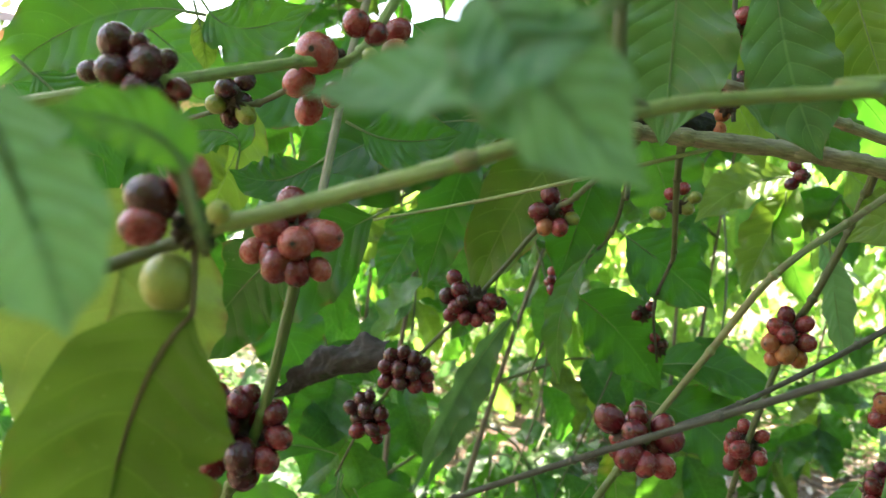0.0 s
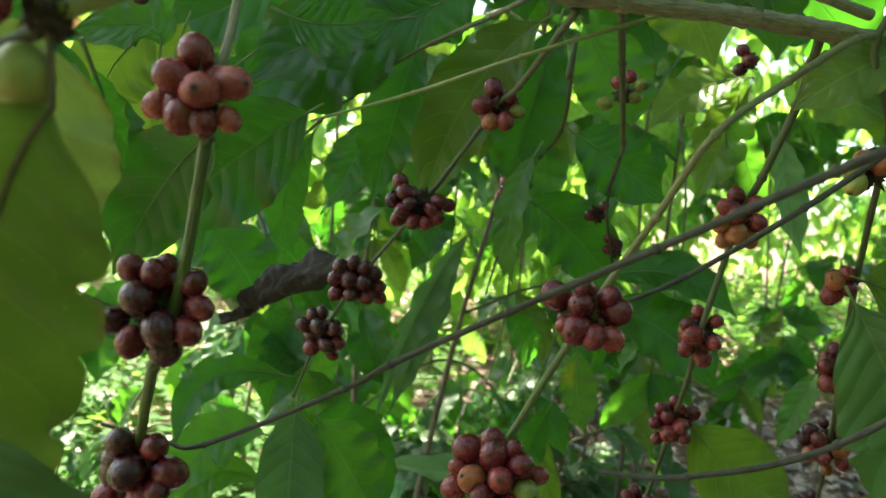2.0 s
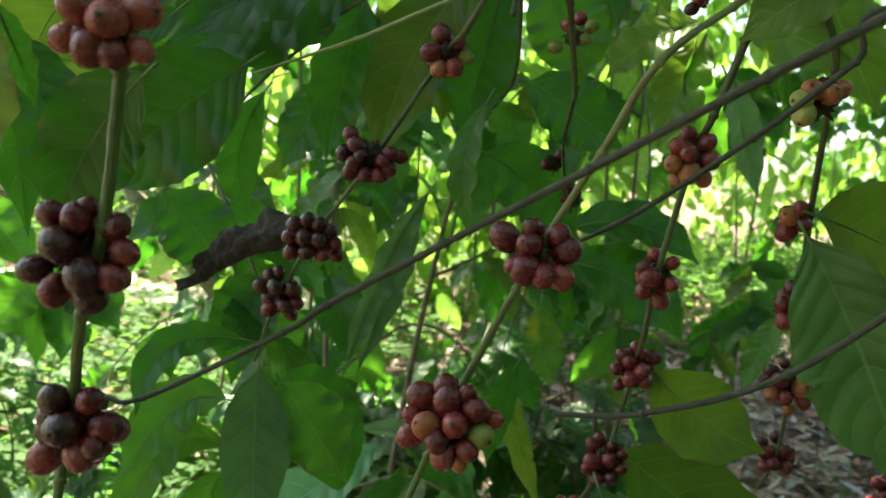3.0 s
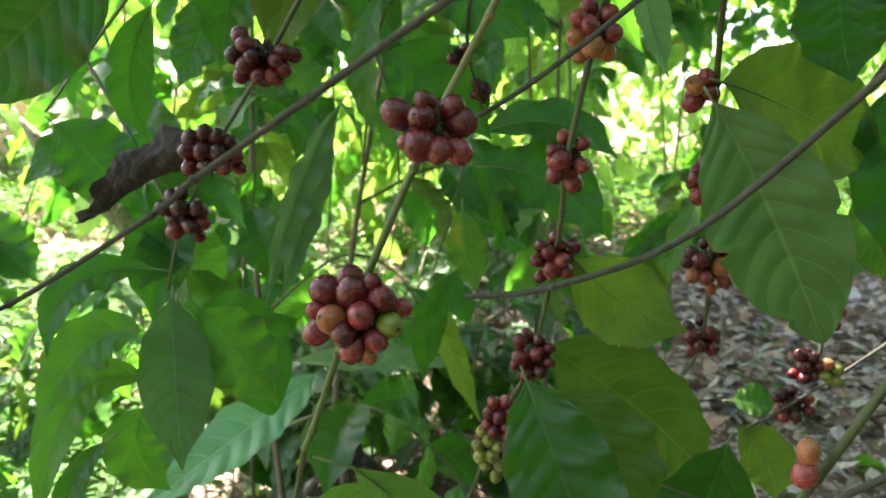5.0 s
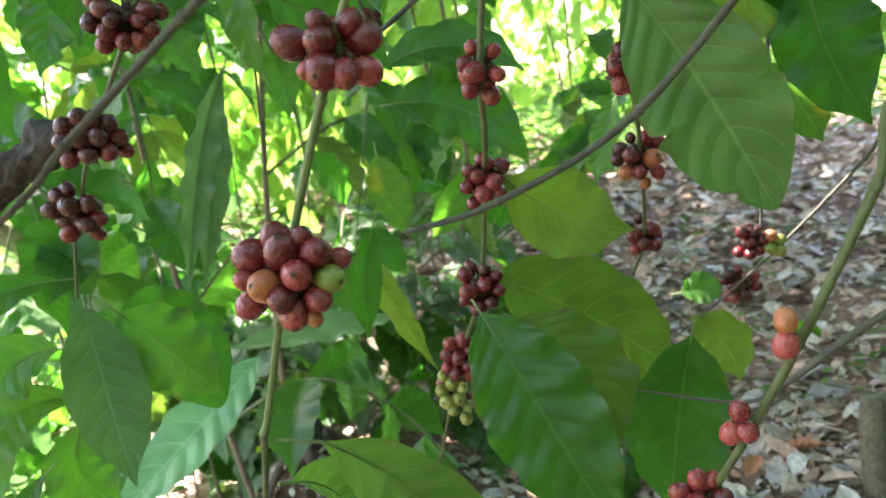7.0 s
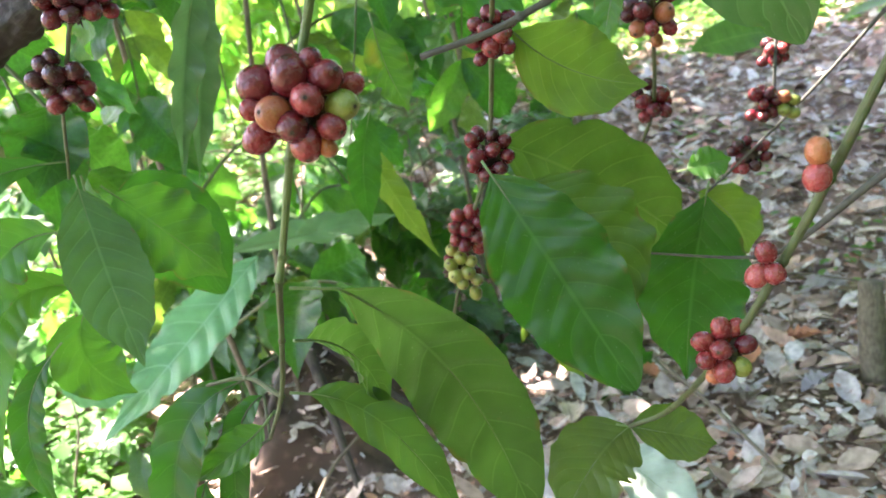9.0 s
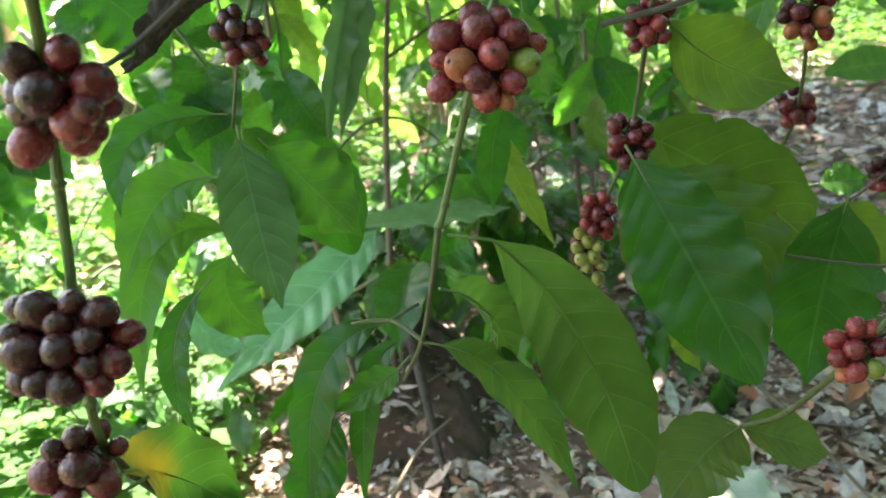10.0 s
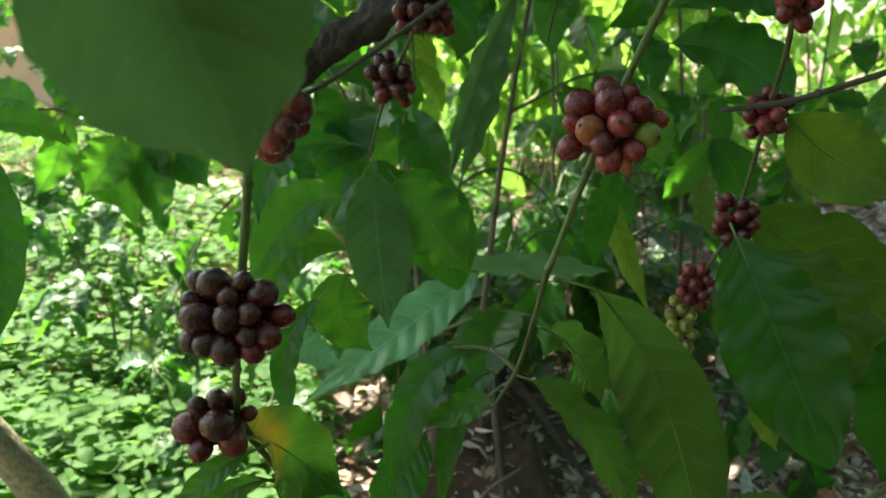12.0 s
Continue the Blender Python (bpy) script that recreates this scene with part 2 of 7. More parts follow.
BARK = {
    "green": bark_material("twig_green", (0.18, 0.25, 0.06), (0.28, 0.33, 0.11), 0.5, 120.0, (0.14, 0.12, 0.05)),
    "light": bark_material("bark_light_brown", (0.19, 0.165, 0.10), (0.36, 0.325, 0.215), 0.8, 110.0, (0.11, 0.09, 0.055)),
    "tan": bark_material("twig_tan_green", (0.15, 0.17, 0.055), (0.25, 0.23, 0.10), 0.65, 120.0, (0.16, 0.10, 0.05)),
    "dark": bark_material("twig_dead_dark", (0.046, 0.043, 0.033), (0.105, 0.098, 0.075), 0.8, 150.0, (0.026, 0.025, 0.02)),
    "olive": bark_material("twig_dark_green", (0.06, 0.085, 0.025), (0.11, 0.12, 0.045), 0.6, 120.0, (0.06, 0.045, 0.02)),
    "red": bark_material("twig_reddish_brown", (0.16, 0.115, 0.07), (0.26, 0.20, 0.12), 0.75, 90.0),
    "young": bark_material("twig_fresh_green", (0.074, 0.122, 0.026), (0.132, 0.176, 0.047), 0.5, 120.0, (0.085, 0.11, 0.035)),
    "rib": bark_material("leaf_rib", (0.13, 0.20, 0.065), (0.18, 0.25, 0.08), 0.5, 200.0, (0.12, 0.16, 0.05)),
    "trunk": bark_material("bark_grey_brown", (0.10, 0.075, 0.05), (0.20, 0.16, 0.11), 0.9, 30.0),
}


# ---- building helpers ----
def part(name, bm, material, parent=None, label="", smooth=True):
    me = bpy.data.meshes.new(name)
    bm.to_mesh(me)
    bm.free()
    mats = material if isinstance(material, (list, tuple)) else [material]
    for mt in mats:
        me.materials.append(mt)
    if smooth:
        for f in me.polygons:
            f.use_smooth = True
    ob = new(name, me)
    ob.parent = parent
    if label:
        ob["label"] = label
    return ob


def thing(name, at, label, category, group="", kind=""):
    ob = new(name)
    ob.empty_display_size = 0.02
    ob.location = at
    tagged(ob, label, category, group, kind)
    ob["base"] = list(at)
    return ob


def local(parent, p):
    """A point of the world in the space of a thing that stands unturned."""
    o = Vector((0, 0, 0))
    while parent is not None:
        o += parent.location
        parent = parent.parent
    return Vector(p) - o


def spline(points, steps=8):
    """A smooth line through points (Catmull-Rom)."""
    pts = [Vector(p) for p in points]
    if len(pts) == 2:
        return [pts[0].lerp(pts[1], i / steps) for i in range(steps + 1)]
    ext = [pts[0] * 2 - pts[1]] + pts + [pts[-1] * 2 - pts[-2]]
    res = []
    for i in range(1, len(ext) - 2):
        p0, p1, p2, p3 = ext[i - 1:i + 3]
        for k in range(steps):
            u = k / steps
            res.append(0.5 * ((2 * p1) + (p2 - p0) * u + (2 * p0 - 5 * p1 + 4 * p2 - p3) * u * u + (3 * p1 - p0 - 3 * p2 + p3) * u ** 3))
    res.append(pts[-1])
    return res


def tube(bm, line, radii, sides=9, rough=0.06, rng=random):
    """A tapered, slightly uneven tube along a line, closed at both ends."""
    uvl = bm.loops.layers.uv.verify()
    n = len(line)
    rings, along = [], 0.0
    side = None
    dist = []
    for i, p in enumerate(line):
        t = (line[min(i + 1, n - 1)] - line[max(i - 1, 0)]).normalized()
        if side is None:
            side = t.orthogonal().normalized()
        side = (side - t * side.dot(t)).normalized()
        up = t.cross(side)
        f = i / (n - 1) * (len(radii) - 1)
        a = min(int(f), len(radii) - 2)
        r = radii[a] + (radii[a + 1] - radii[a]) * (f - a)
        if i:
            along += (p - line[i - 1]).length
        dist.append(along)
        ring = []
        for k in range(sides):
            w = 2 * math.pi * k / sides
            rr = r * (1 + rng.uniform(-rough, rough) + rough * 1.6 * noise.noise(Vector((math.cos(w) * 1.3, math.sin(w) * 1.3, along * 90 + r * 999))))
            ring.append(bm.verts.new(p + side * math.cos(w) * rr + up * math.sin(w) * rr))
        rings.append(ring)
    for i in range(n - 1):
        for k in range(sides):
            k2 = (k + 1) % sides
            f = bm.faces.new((rings[i][k], rings[i][k2], rings[i + 1][k2], rings[i + 1][k]))
            for lp, (uu, vv) in zip(f.loops, ((k, i), (k + 1, i), (k + 1, i + 1), (k, i + 1))):
                lp[uvl].uv = (uu / sides, dist[vv])
    bm.faces.new(reversed(rings[0]))
    bm.faces.new(rings[-1])


def knot(bm, at, axis, r, rng, sides=9, swell=1.0):
    """A swollen ring where a pair of leaves stood."""
    axis = Vector(axis).normalized()
    tube(bm, [Vector(at) + axis * r * k for k in (-1.2, -0.5, 0.1, 0.6, 1.2)], [r * 0.9, r * (1 + 0.3 * swell), r * (1 + 0.5 * swell), r * (1 + 0.25 * swell), r * 0.9], sides, 0.10 + 0.04 * swell, rng)


def stem(parent, points, radii, bark, seed=0, knots=True, label=""):
    """A twig of a branch, with knots at its points."""
    rng = random.Random(seed)
    bm = bmesh.new()
    pts = [local(parent, p) for p in points]
    r_max = max(radii)
    line = spline(pts, 8 if r_max < 0.004 else 22)
    tube(bm, line, radii, 12, 0.05 if r_max < 0.004 else 0.11, rng)
    ob = part("stem", bm, BARK[bark], parent, label)
    if knots:
        for i in range(1, len(pts) - 1):
            f = i / (len(pts) - 1) * (len(radii) - 1)
            a = min(int(f), len(radii) - 2)
            r = radii[a] + (radii[a + 1] - radii[a]) * (f - a)
            bm = bmesh.new()
            knot(bm, pts[i], pts[i + 1] - pts[i - 1], r, rng, 12, min(0.9, 0.0016 / r))
            part("knot", bm, BARK[bark], parent)
    return ob


def blade(bm, base, mid, tip, width, normal, seed=0, fold=0.10, curl=0.0, wave=0.07, n=108, m=14, quilt=0.009, skew=0.95, blunt=0.8, drip=1.0):
    """A leaf blade: elliptic, folded along its midrib, quilted between the side veins, with wavy margins."""
    rng = random.Random(seed)
    if bm.loops.layers.uv.get("aspect") is None:
        bm.loops.layers.uv.new("UVMap")
        bm.loops.layers.uv.new("aspect")
    uvl, slim = bm.loops.layers.uv.get("UVMap"), bm.loops.layers.uv.get("aspect")
    base, mid, tip, normal = Vector(base), Vector(mid), Vector(tip), Vector(normal).normalized()
    c = mid * 2 - (base + tip) / 2
    ph1, ph2 = rng.uniform(0, 6.28), rng.uniform(0, 6.28)
    k1, k2 = rng.uniform(3.5, 5.5), rng.uniform(3.5, 5.5)
    bites = [(rng.uniform(0.25, 0.9), rng.choice((-1, 1)), rng.uniform(0.08, 0.30), rng.uniform(0.012, 0.035)) for _ in range(rng.choice((0, 0, 1, 1, 2, 3)) if n > 50 else 0)]
    rows, uvs = [], {}
    half = m // 2
    aspect = width / ((mid - base).length + (tip - mid).length)
    for i in range(n + 1):
        s = i / n
        p = base * (1 - s) ** 2 + c * 2 * s * (1 - s) + tip * s * s
        t = ((c - base) * (1 - s) + (tip - c) * s).normalized()
        side = t.cross(normal).normalized()
        up = side.cross(t)
        w = width / 2 * max(math.sin(math.pi * min(1, s ** skew)), 0) ** blunt
        if s > 0.80:
            w *= 1 - 0.5 * drip * min(1.0, (s - 0.80) / 0.14)
        if s < 0.10:
            w *= 0.55 + 4.5 * s
        row = []
        for j in range(-half, half + 1):
            v = j / half
            a = abs(v)
            ph = ph1 if v > 0 else ph2
            kk = k1 if v > 0 else k2
            us = s + 0.028 * noise.noise(Vector((s * 5, 3.0 if v > 0 else 9.0, seed * 2.3))) * min(1, a * 4)
            vein = us - aspect * (0.25 * a + 0.175 * a * a)
            edge = 1 + 0.013 * math.cos(2 * math.pi * 9 * (vein + 0.05)) * a + 0.024 * math.sin(2 * math.pi * kk * s + ph * 2) * a
            for bs, bside, depth, bw in bites:
                if bside * v > 0:
                    edge *= 1 - depth * math.exp(-((s - bs) / bw) ** 2) * a
            q = (1.7 * abs(math.cos(math.pi * 9 * vein)) ** 3 - 0.7) * quilt * width * min(1, a * 3) * (1 - a * 0.4) * math.sin(math.pi * s)
            big = noise.noise(Vector((s * 2.2, v * 1.1, seed * 1.7))) * 0.045 * width * math.sin(math.pi * s)
            uvs[(i, j + half)] = (us, (v + 1) / 2)
            h = big + fold * a * w * 2 + curl * a * a * w * 2 + wave * width * math.sin(2 * math.pi * kk * s + ph) * a ** 2 * math.sin(math.pi * s) - q
            row.append(bm.verts.new(p + side * (v * w * edge) + up * h))
        rows.append(row)
    for i in range(n):
        for j in range(m):
            f = bm.faces.new((rows[i][j], rows[i][j + 1], rows[i + 1][j + 1], rows[i + 1][j]))
            for lp, key in zip(f.loops, ((i, j), (i, j + 1), (i + 1, j + 1), (i + 1, j))):
                lp[uvl].uv = uvs[key]
                lp[slim].uv = (aspect, 0.0)
    return base, c, tip


def leaf(parent, base, mid, tip, width, normal, colour, seed=0, stalk=None, label="", rib="rib", **shape):
    """A coffee leaf of a branch, with its raised midrib and stalk."""
    bm = bmesh.new()
    b, c, e = blade(bm, local(parent, base), local(parent, mid), local(parent, tip), width, normal, seed, **shape)
    ob = part("leaf", bm, LEAF[colour], parent, label)
    if rib is None:
        return ob
    bm = bmesh.new()
    line = [b * (1 - s) ** 2 + c * 2 * s * (1 - s) + e * s * s for s in [i / 14 for i in range(15)]]
    nn = Vector(normal).normalized()
    line = [p - nn * 0.0004 for p in line]
    start = local(parent, stalk) if stalk else b - (c - b).normalized() * 0.012
    tube(bm, [start, (start + b) / 2] + line, [0.0011, 0.0007, 0.00036, 0.00012], 6, 0.05, random.Random(seed))
    part("midrib", bm, BARK[rib], ob)
    return ob


def cherry_mesh(key):
    """A coffee cherry of radius 1: a slightly long ball with a sunken navel and its dark scar."""
    bm = bmesh.new()
    rng = random.Random(key)
    segs, rings = 18, 12
    prof = []
    for i in range(rings + 1):
        a = math.pi * i / rings
        z, r = math.cos(a) * 1.10, math.sin(a)
        prof.append((z, r))
    prof[0] = (1.065, 0.0)
    prof.insert(1, (1.068, 0.06))
    prof.insert(2, (1.088, 0.13))
    ringv = []
    for z, r in prof:
        if r < 1e-4:
            ringv.append([bm.verts.new((0, 0, z))])
        else:
            ringv.append([bm.verts.new((r * math.cos(2 * math.pi * k / segs) * 1.0, r * math.sin(2 * math.pi * k / segs) * 0.93, z)) for k in range(segs)])
    for i in range(len(ringv) - 1):
        A, B = ringv[i], ringv[i + 1]
        for k in range(segs):
            k2 = (k + 1) % segs
            if len(A) == 1:
                f = bm.faces.new((A[0], B[k], B[k2]))
            elif len(B) == 1:
                f = bm.faces.new((A[k], B[0], A[k2]))
            else:
                f = bm.faces.new((A[k], B[k], B[k2], A[k2]))
            f.material_index = 1 if i < 2 else 0
            f.smooth = True
    bmesh.ops.recalc_face_normals(bm, faces=bm.faces[:])
    me = bpy.data.meshes.new("coffee_cherry")
    bm.to_mesh(me)
    bm.free()
    me.materials.append(SKIN[key])
    me.materials.append(SCAR)
    return me


CHERRY = {k: cherry_mesh(k) for k in SKIN}


def cherry_at(parent, p, r, axis, key, rng):
    ob = new("coffee_cherry", CHERRY[key])
    ob.parent = parent
    q = Vector(axis).to_track_quat("Z", "Y") @ Euler((0, 0, rng.uniform(0, 6.28))).to_quaternion()
    ob.matrix_basis = Matrix.LocRotScale(Vector(p), q, (r, r, r * rng.uniform(0.97, 1.06)))
    return ob


def spurs(parent, centre, radius, seed, axis=(0, 0, -1)):
    """The dark knot of stalks and dry bracts at the heart of a cluster."""
    rng = random.Random(seed)
    core = min(radius, 0.013) if radius < 0.022 else radius * 0.72
    bm = bmesh.new()
    bmesh.ops.create_icosphere(bm, subdivisions=4, radius=1.0)
    for v in bm.verts:
        k = 0.42 + 0.30 * max(0.0, noise.noise(v.co * 4.5 + Vector((seed, 0, 0)))) * 2 + rng.uniform(-0.03, 0.05) + (rng.uniform(0.1, 0.3) if rng.random() < 0.07 else 0.0)
        v.co *= core * k
    ob = part("fruiting_knot", bm, SCAR, parent)
    ob.location = local(parent, centre)
    return ob


def cluster(parent, centre, radius, cherries, label, seed=0):
    """A whorl of cherries round a knot. cherries: (dx, dy, dz, radius, colour) in millimetres from the centre."""
    rng = random.Random(seed)
    ob = spurs(parent, centre, radius, seed)
    ob["label"] = label
    for dx, dy, dz, r, key in cherries:
        p = Vector((dx, dy, dz)) / 1000
        ax = p.normalized() + Vector((rng.uniform(-.3, .3), rng.uniform(-.3, .3), rng.uniform(-.3, .3)))
        cherry_at(ob, p, r / 1000, ax, key, rng)
    return ob


def heap(parent, centre, size, r, count, colours, label, seed=0):
    """A cluster packed by pushing cherries apart within an ellipsoid. size: half axes in millimetres."""
    rng = random.Random(seed)
    size = Vector(size) / 1000
    r = r / 1000
    pts = [Vector([rng.uniform(-1, 1) * s for s in size]) for _ in range(count)]
    for _ in range(60):
        for i in range(count):
            for j in range(i):
                d = pts[i] - pts[j]
                l = max(d.length, 1e-5)
                if l < 1.85 * r:
                    d *= (1.85 * r - l) / l / 2
                    pts[i] += d
                    pts[j] -= d
            p = pts[i]
            e = math.sqrt(sum((p[k] / max(size[k] - r * 0.7, r * 0.4)) ** 2 for k in range(3)))
            if e > 1:
                pts[i] = p * (1 - 0.25 * (1 - 1 / e))
            h = math.hypot(p.x, p.y)
            if h < r * 1.05:
                pts[i] = Vector((p.x / max(h, 1e-5) * r * 1.05, p.y / max(h, 1e-5) * r * 1.05, p.z)) * 0.5 + p * 0.5
    ob = spurs(parent, centre, 0.011 if count < 8 else max(size), seed)
    ob["label"] = label
    for p in pts:
        ax = Vector((p.x, p.y, p.z * 0.4)).normalized() + Vector([rng.uniform(-.3, .3) for _ in range(3)])
        cherry_at(ob, p, r * rng.uniform(0.9, 1.08), ax, rng.choice(colours), rng)
    return ob



def dead_leaf(parent, points, width, seed, label):
    """A withered leaf, crumpled, its margins curled over into an open gutter, the tip shrunk and twisted."""
    rng = random.Random(seed)
    bm = bmesh.new()
    uvl = bm.loops.layers.uv.verify()
    line = spline([local(parent, p) for p in points], 22)
    n, m = len(line), 30
    rows = []
    for i, p in enumerate(line):
        s = i / (n - 1)
        t = (line[min(i + 1, n - 1)] - line[max(i - 1, 0)]).normalized()
        side = t.cross(Vector((0, 0.3, 1))).normalized()
        up = side.cross(t)
        twist = 0.5 * math.sin(s * 3.4 + seed) + 0.7 * s
        side, up = side * math.cos(twist) + up * math.sin(twist), up * math.cos(twist) - side * math.sin(twist)
        r = width / 2 * (0.45 + 0.75 * math.sin(math.pi * min(1.0, 0.18 + 0.75 * s)) ** 1.2) * (1 - 0.45 * s)
        wide = 3.9 - 0.9 * s + 0.5 * noise.noise(Vector((s * 4.0, seed, 0)))
        row = []
        for j in range(m + 1):
            v = j / m - 0.5
            a = v * wide
            k = 1 + 0.38 * noise.noise(Vector((s * 9, a * 1.5, seed))) + 0.22 * noise.noise(Vector((s * 26, a * 4.0, seed))) + 0.16 * abs(v) * 2 * math.sin(s * 31 + v * 5)
            rim = 1 + 0.10 * noise.noise(Vector((s * 40, 7.0 if v > 0 else 2.0, seed))) * abs(v) * 2
            row.append(bm.verts.new(p + (side * math.sin(a) * rim - up * math.cos(a) + up * 0.5) * r * k))
        rows.append(row)
    for i in range(n - 1):
        for j in range(m):
            f = bm.faces.new((rows[i][j], rows[i][j + 1], rows[i + 1][j + 1], rows[i + 1][j]))
            for lp, (a, b) in zip(f.loops, ((i, j), (i, j + 1), (i + 1, j + 1), (i + 1, j))):
                lp[uvl].uv = (b / m, a / n * 0.12)
    return part("withered_leaf", bm, DEAD_LEAF, parent, label)


# ---- ground and surroundings ----
def ground_height(x, y):
    rise = 0.05 * max(0.0, min(y, 40.0) - 2.5)
    rise += 0.05 * math.exp(-((x - 0.2) ** 2 + (y - 1.95) ** 2) / 0.12)
    return rise + 0.05 * noise.noise(Vector((x * 0.6, y * 0.6, 3.0))) + 0.02 * noise.noise(Vector((x * 3, y * 3, 7.0)))


def soil_material():
    m, t, out = nodes_of("soil")
    pos = t.nodes.new("ShaderNodeNewGeometry").outputs["Position"]
    n1, n2 = noise_tex(t, 3.0, 5.0, pos), noise_tex(t, 40.0, 5.0, pos)
    col = mix_col(t, ramp(t, n2, 0.35, 0.7), (0.12, 0.065, 0.045), (0.34, 0.205, 0.155))
    col = mix_col(t, ramp(t, n1, 0.4, 0.65), col, (0.16, 0.11, 0.07))
    p = add(t, "ShaderNodeBsdfPrincipled", Roughness=0.95)
    t.links.new(col, p.inputs["Base Color"])
    b = add(t, "ShaderNodeBump", Strength=0.8, Distance=0.02)
    t.links.new(math_node(t, "ADD", n2, noise_tex(t, 160.0, 3.0, pos)), b.inputs["Height"])
    t.links.new(b.outputs[0], p.inputs["Normal"])
    t.links.new(p.outputs[0], out.inputs[0])
    return m


def litter_material():
    """Dry fallen leaves: each one a brown, tan or grey of its own."""
    m, t, out = nodes_of("dry_leaves")
    rnd = t.nodes.new("ShaderNodeNewGeometry").outputs["Random Per Island"]
    pos = t.nodes.new("ShaderNodeNewGeometry").outputs["Position"]
    cr = t.nodes.new("ShaderNodeValToRGB")
    els = cr.color_ramp.elements
    els[0].color, els[1].color = (0.18, 0.115, 0.085, 1), (0.76, 0.68, 0.63, 1)
    for at, c in ((0.18, (0.38, 0.25, 0.185, 1)), (0.42, (0.57, 0.43, 0.355, 1)), (0.56, (0.64, 0.55, 0.49, 1)), (0.66, (0.50, 0.22, 0.13, 1)), (0.72, (0.44, 0.33, 0.28, 1)), (0.84, (0.46, 0.41, 0.41, 1))):
        els.new(at).color = c
    t.links.new(rnd, cr.inputs[0])
    n = noise_tex(t, 60.0, 4.0, pos)
    col = mix_col(t, math_node(t, "MULTIPLY", ramp(t, n, 0.4, 0.7), 0.55), cr.outputs[0], (0.09, 0.055, 0.035))
    p = add(t, "ShaderNodeBsdfPrincipled", Roughness=0.7)
    t.links.new(col, p.inputs["Base Color"])
    t.links.new(p.outputs[0], out.inputs[0])
    return m


def make_ground():
    n = 140
    vs, fs = [], []
    for i in range(n + 1):
        for j in range(n + 1):
            a, b = i / n * 2 - 1, j / n * 2 - 1
            x, y = 400 * a * abs(a) ** 3.2 + a * 5, 400 * b * abs(b) ** 3.2 + b * 5
            vs.append((x, y, ground_height(x, y)))
    for i in range(n):
        for j in range(n):
            k = i * (n + 1) + j
            fs.append((k, k + n + 1, k + n + 2, k + 1))
    me = bpy.data.meshes.new("ground")
    me.from_pydata(vs, [], fs)
    me.materials.append(soil_material())
    for f in me.polygons:
        f.use_smooth = True
    return tagged(new("ground", me), "brown crumbly soil floor of the plantation", "ground", kind="structure")


class Heap:
    """Many small blades gathered into one mesh."""

    def __init__(self):
        self.v, self.f, self.uv = [], [], []

    def add(self, at, length, width, ahead, up, droop=0.2, fold=0.15, n=4):
        ahead, up = ahead.normalized(), up.normalized()
        side = ahead.cross(up).normalized()
        up = side.cross(ahead)
        k = len(self.v)
        for i in range(n + 1):
            s = i / n
            w = width / 2 * math.sin(math.pi * min(1.0, 0.06 + s * 0.92)) ** 0.8
            c = at + ahead * length * s - up * droop * length * s * s
            self.v += [c - side * w + up * fold * w, c, c + side * w + up * fold * w]
            self.uv += [(s, 0.0), (s, 0.5), (s, 1.0)]
        for i in range(n):
            a = k + 3 * i
            self.f += [(a, a + 1, a + 4, a + 3), (a + 1, a + 2, a + 5, a + 4)]

    def build(self, name, material):
        me = bpy.data.meshes.new(name)
        me.from_pydata(self.v, [], self.f)
        uvl = me.uv_layers.new(name="UVMap")
        for lp in me.loops:
            uvl.data[lp.index].uv = self.uv[lp.vertex_index]
        me.materials.append(material)
        for f in me.polygons:
            f.use_smooth = True
        return new(name, me)


def rand_dir(rng, up=0.0, spread=1.0):
    a = rng.uniform(0, 2 * math.pi)
    return Vector((math.cos(a) * spread, math.sin(a) * spread, up))


make_ground()


# ---- a pale earth strip added to give a bright patch in the weeds ----
def strip_line(x):
    return 5.75 + 0.10 * x + 0.12 * math.sin(x * 1.3)


def strip_near(x, y):
    """Distance across the pale strip, in metres; far away past its end."""
    return abs(y - strip_line(x)) if x < 0.1 else 9.0


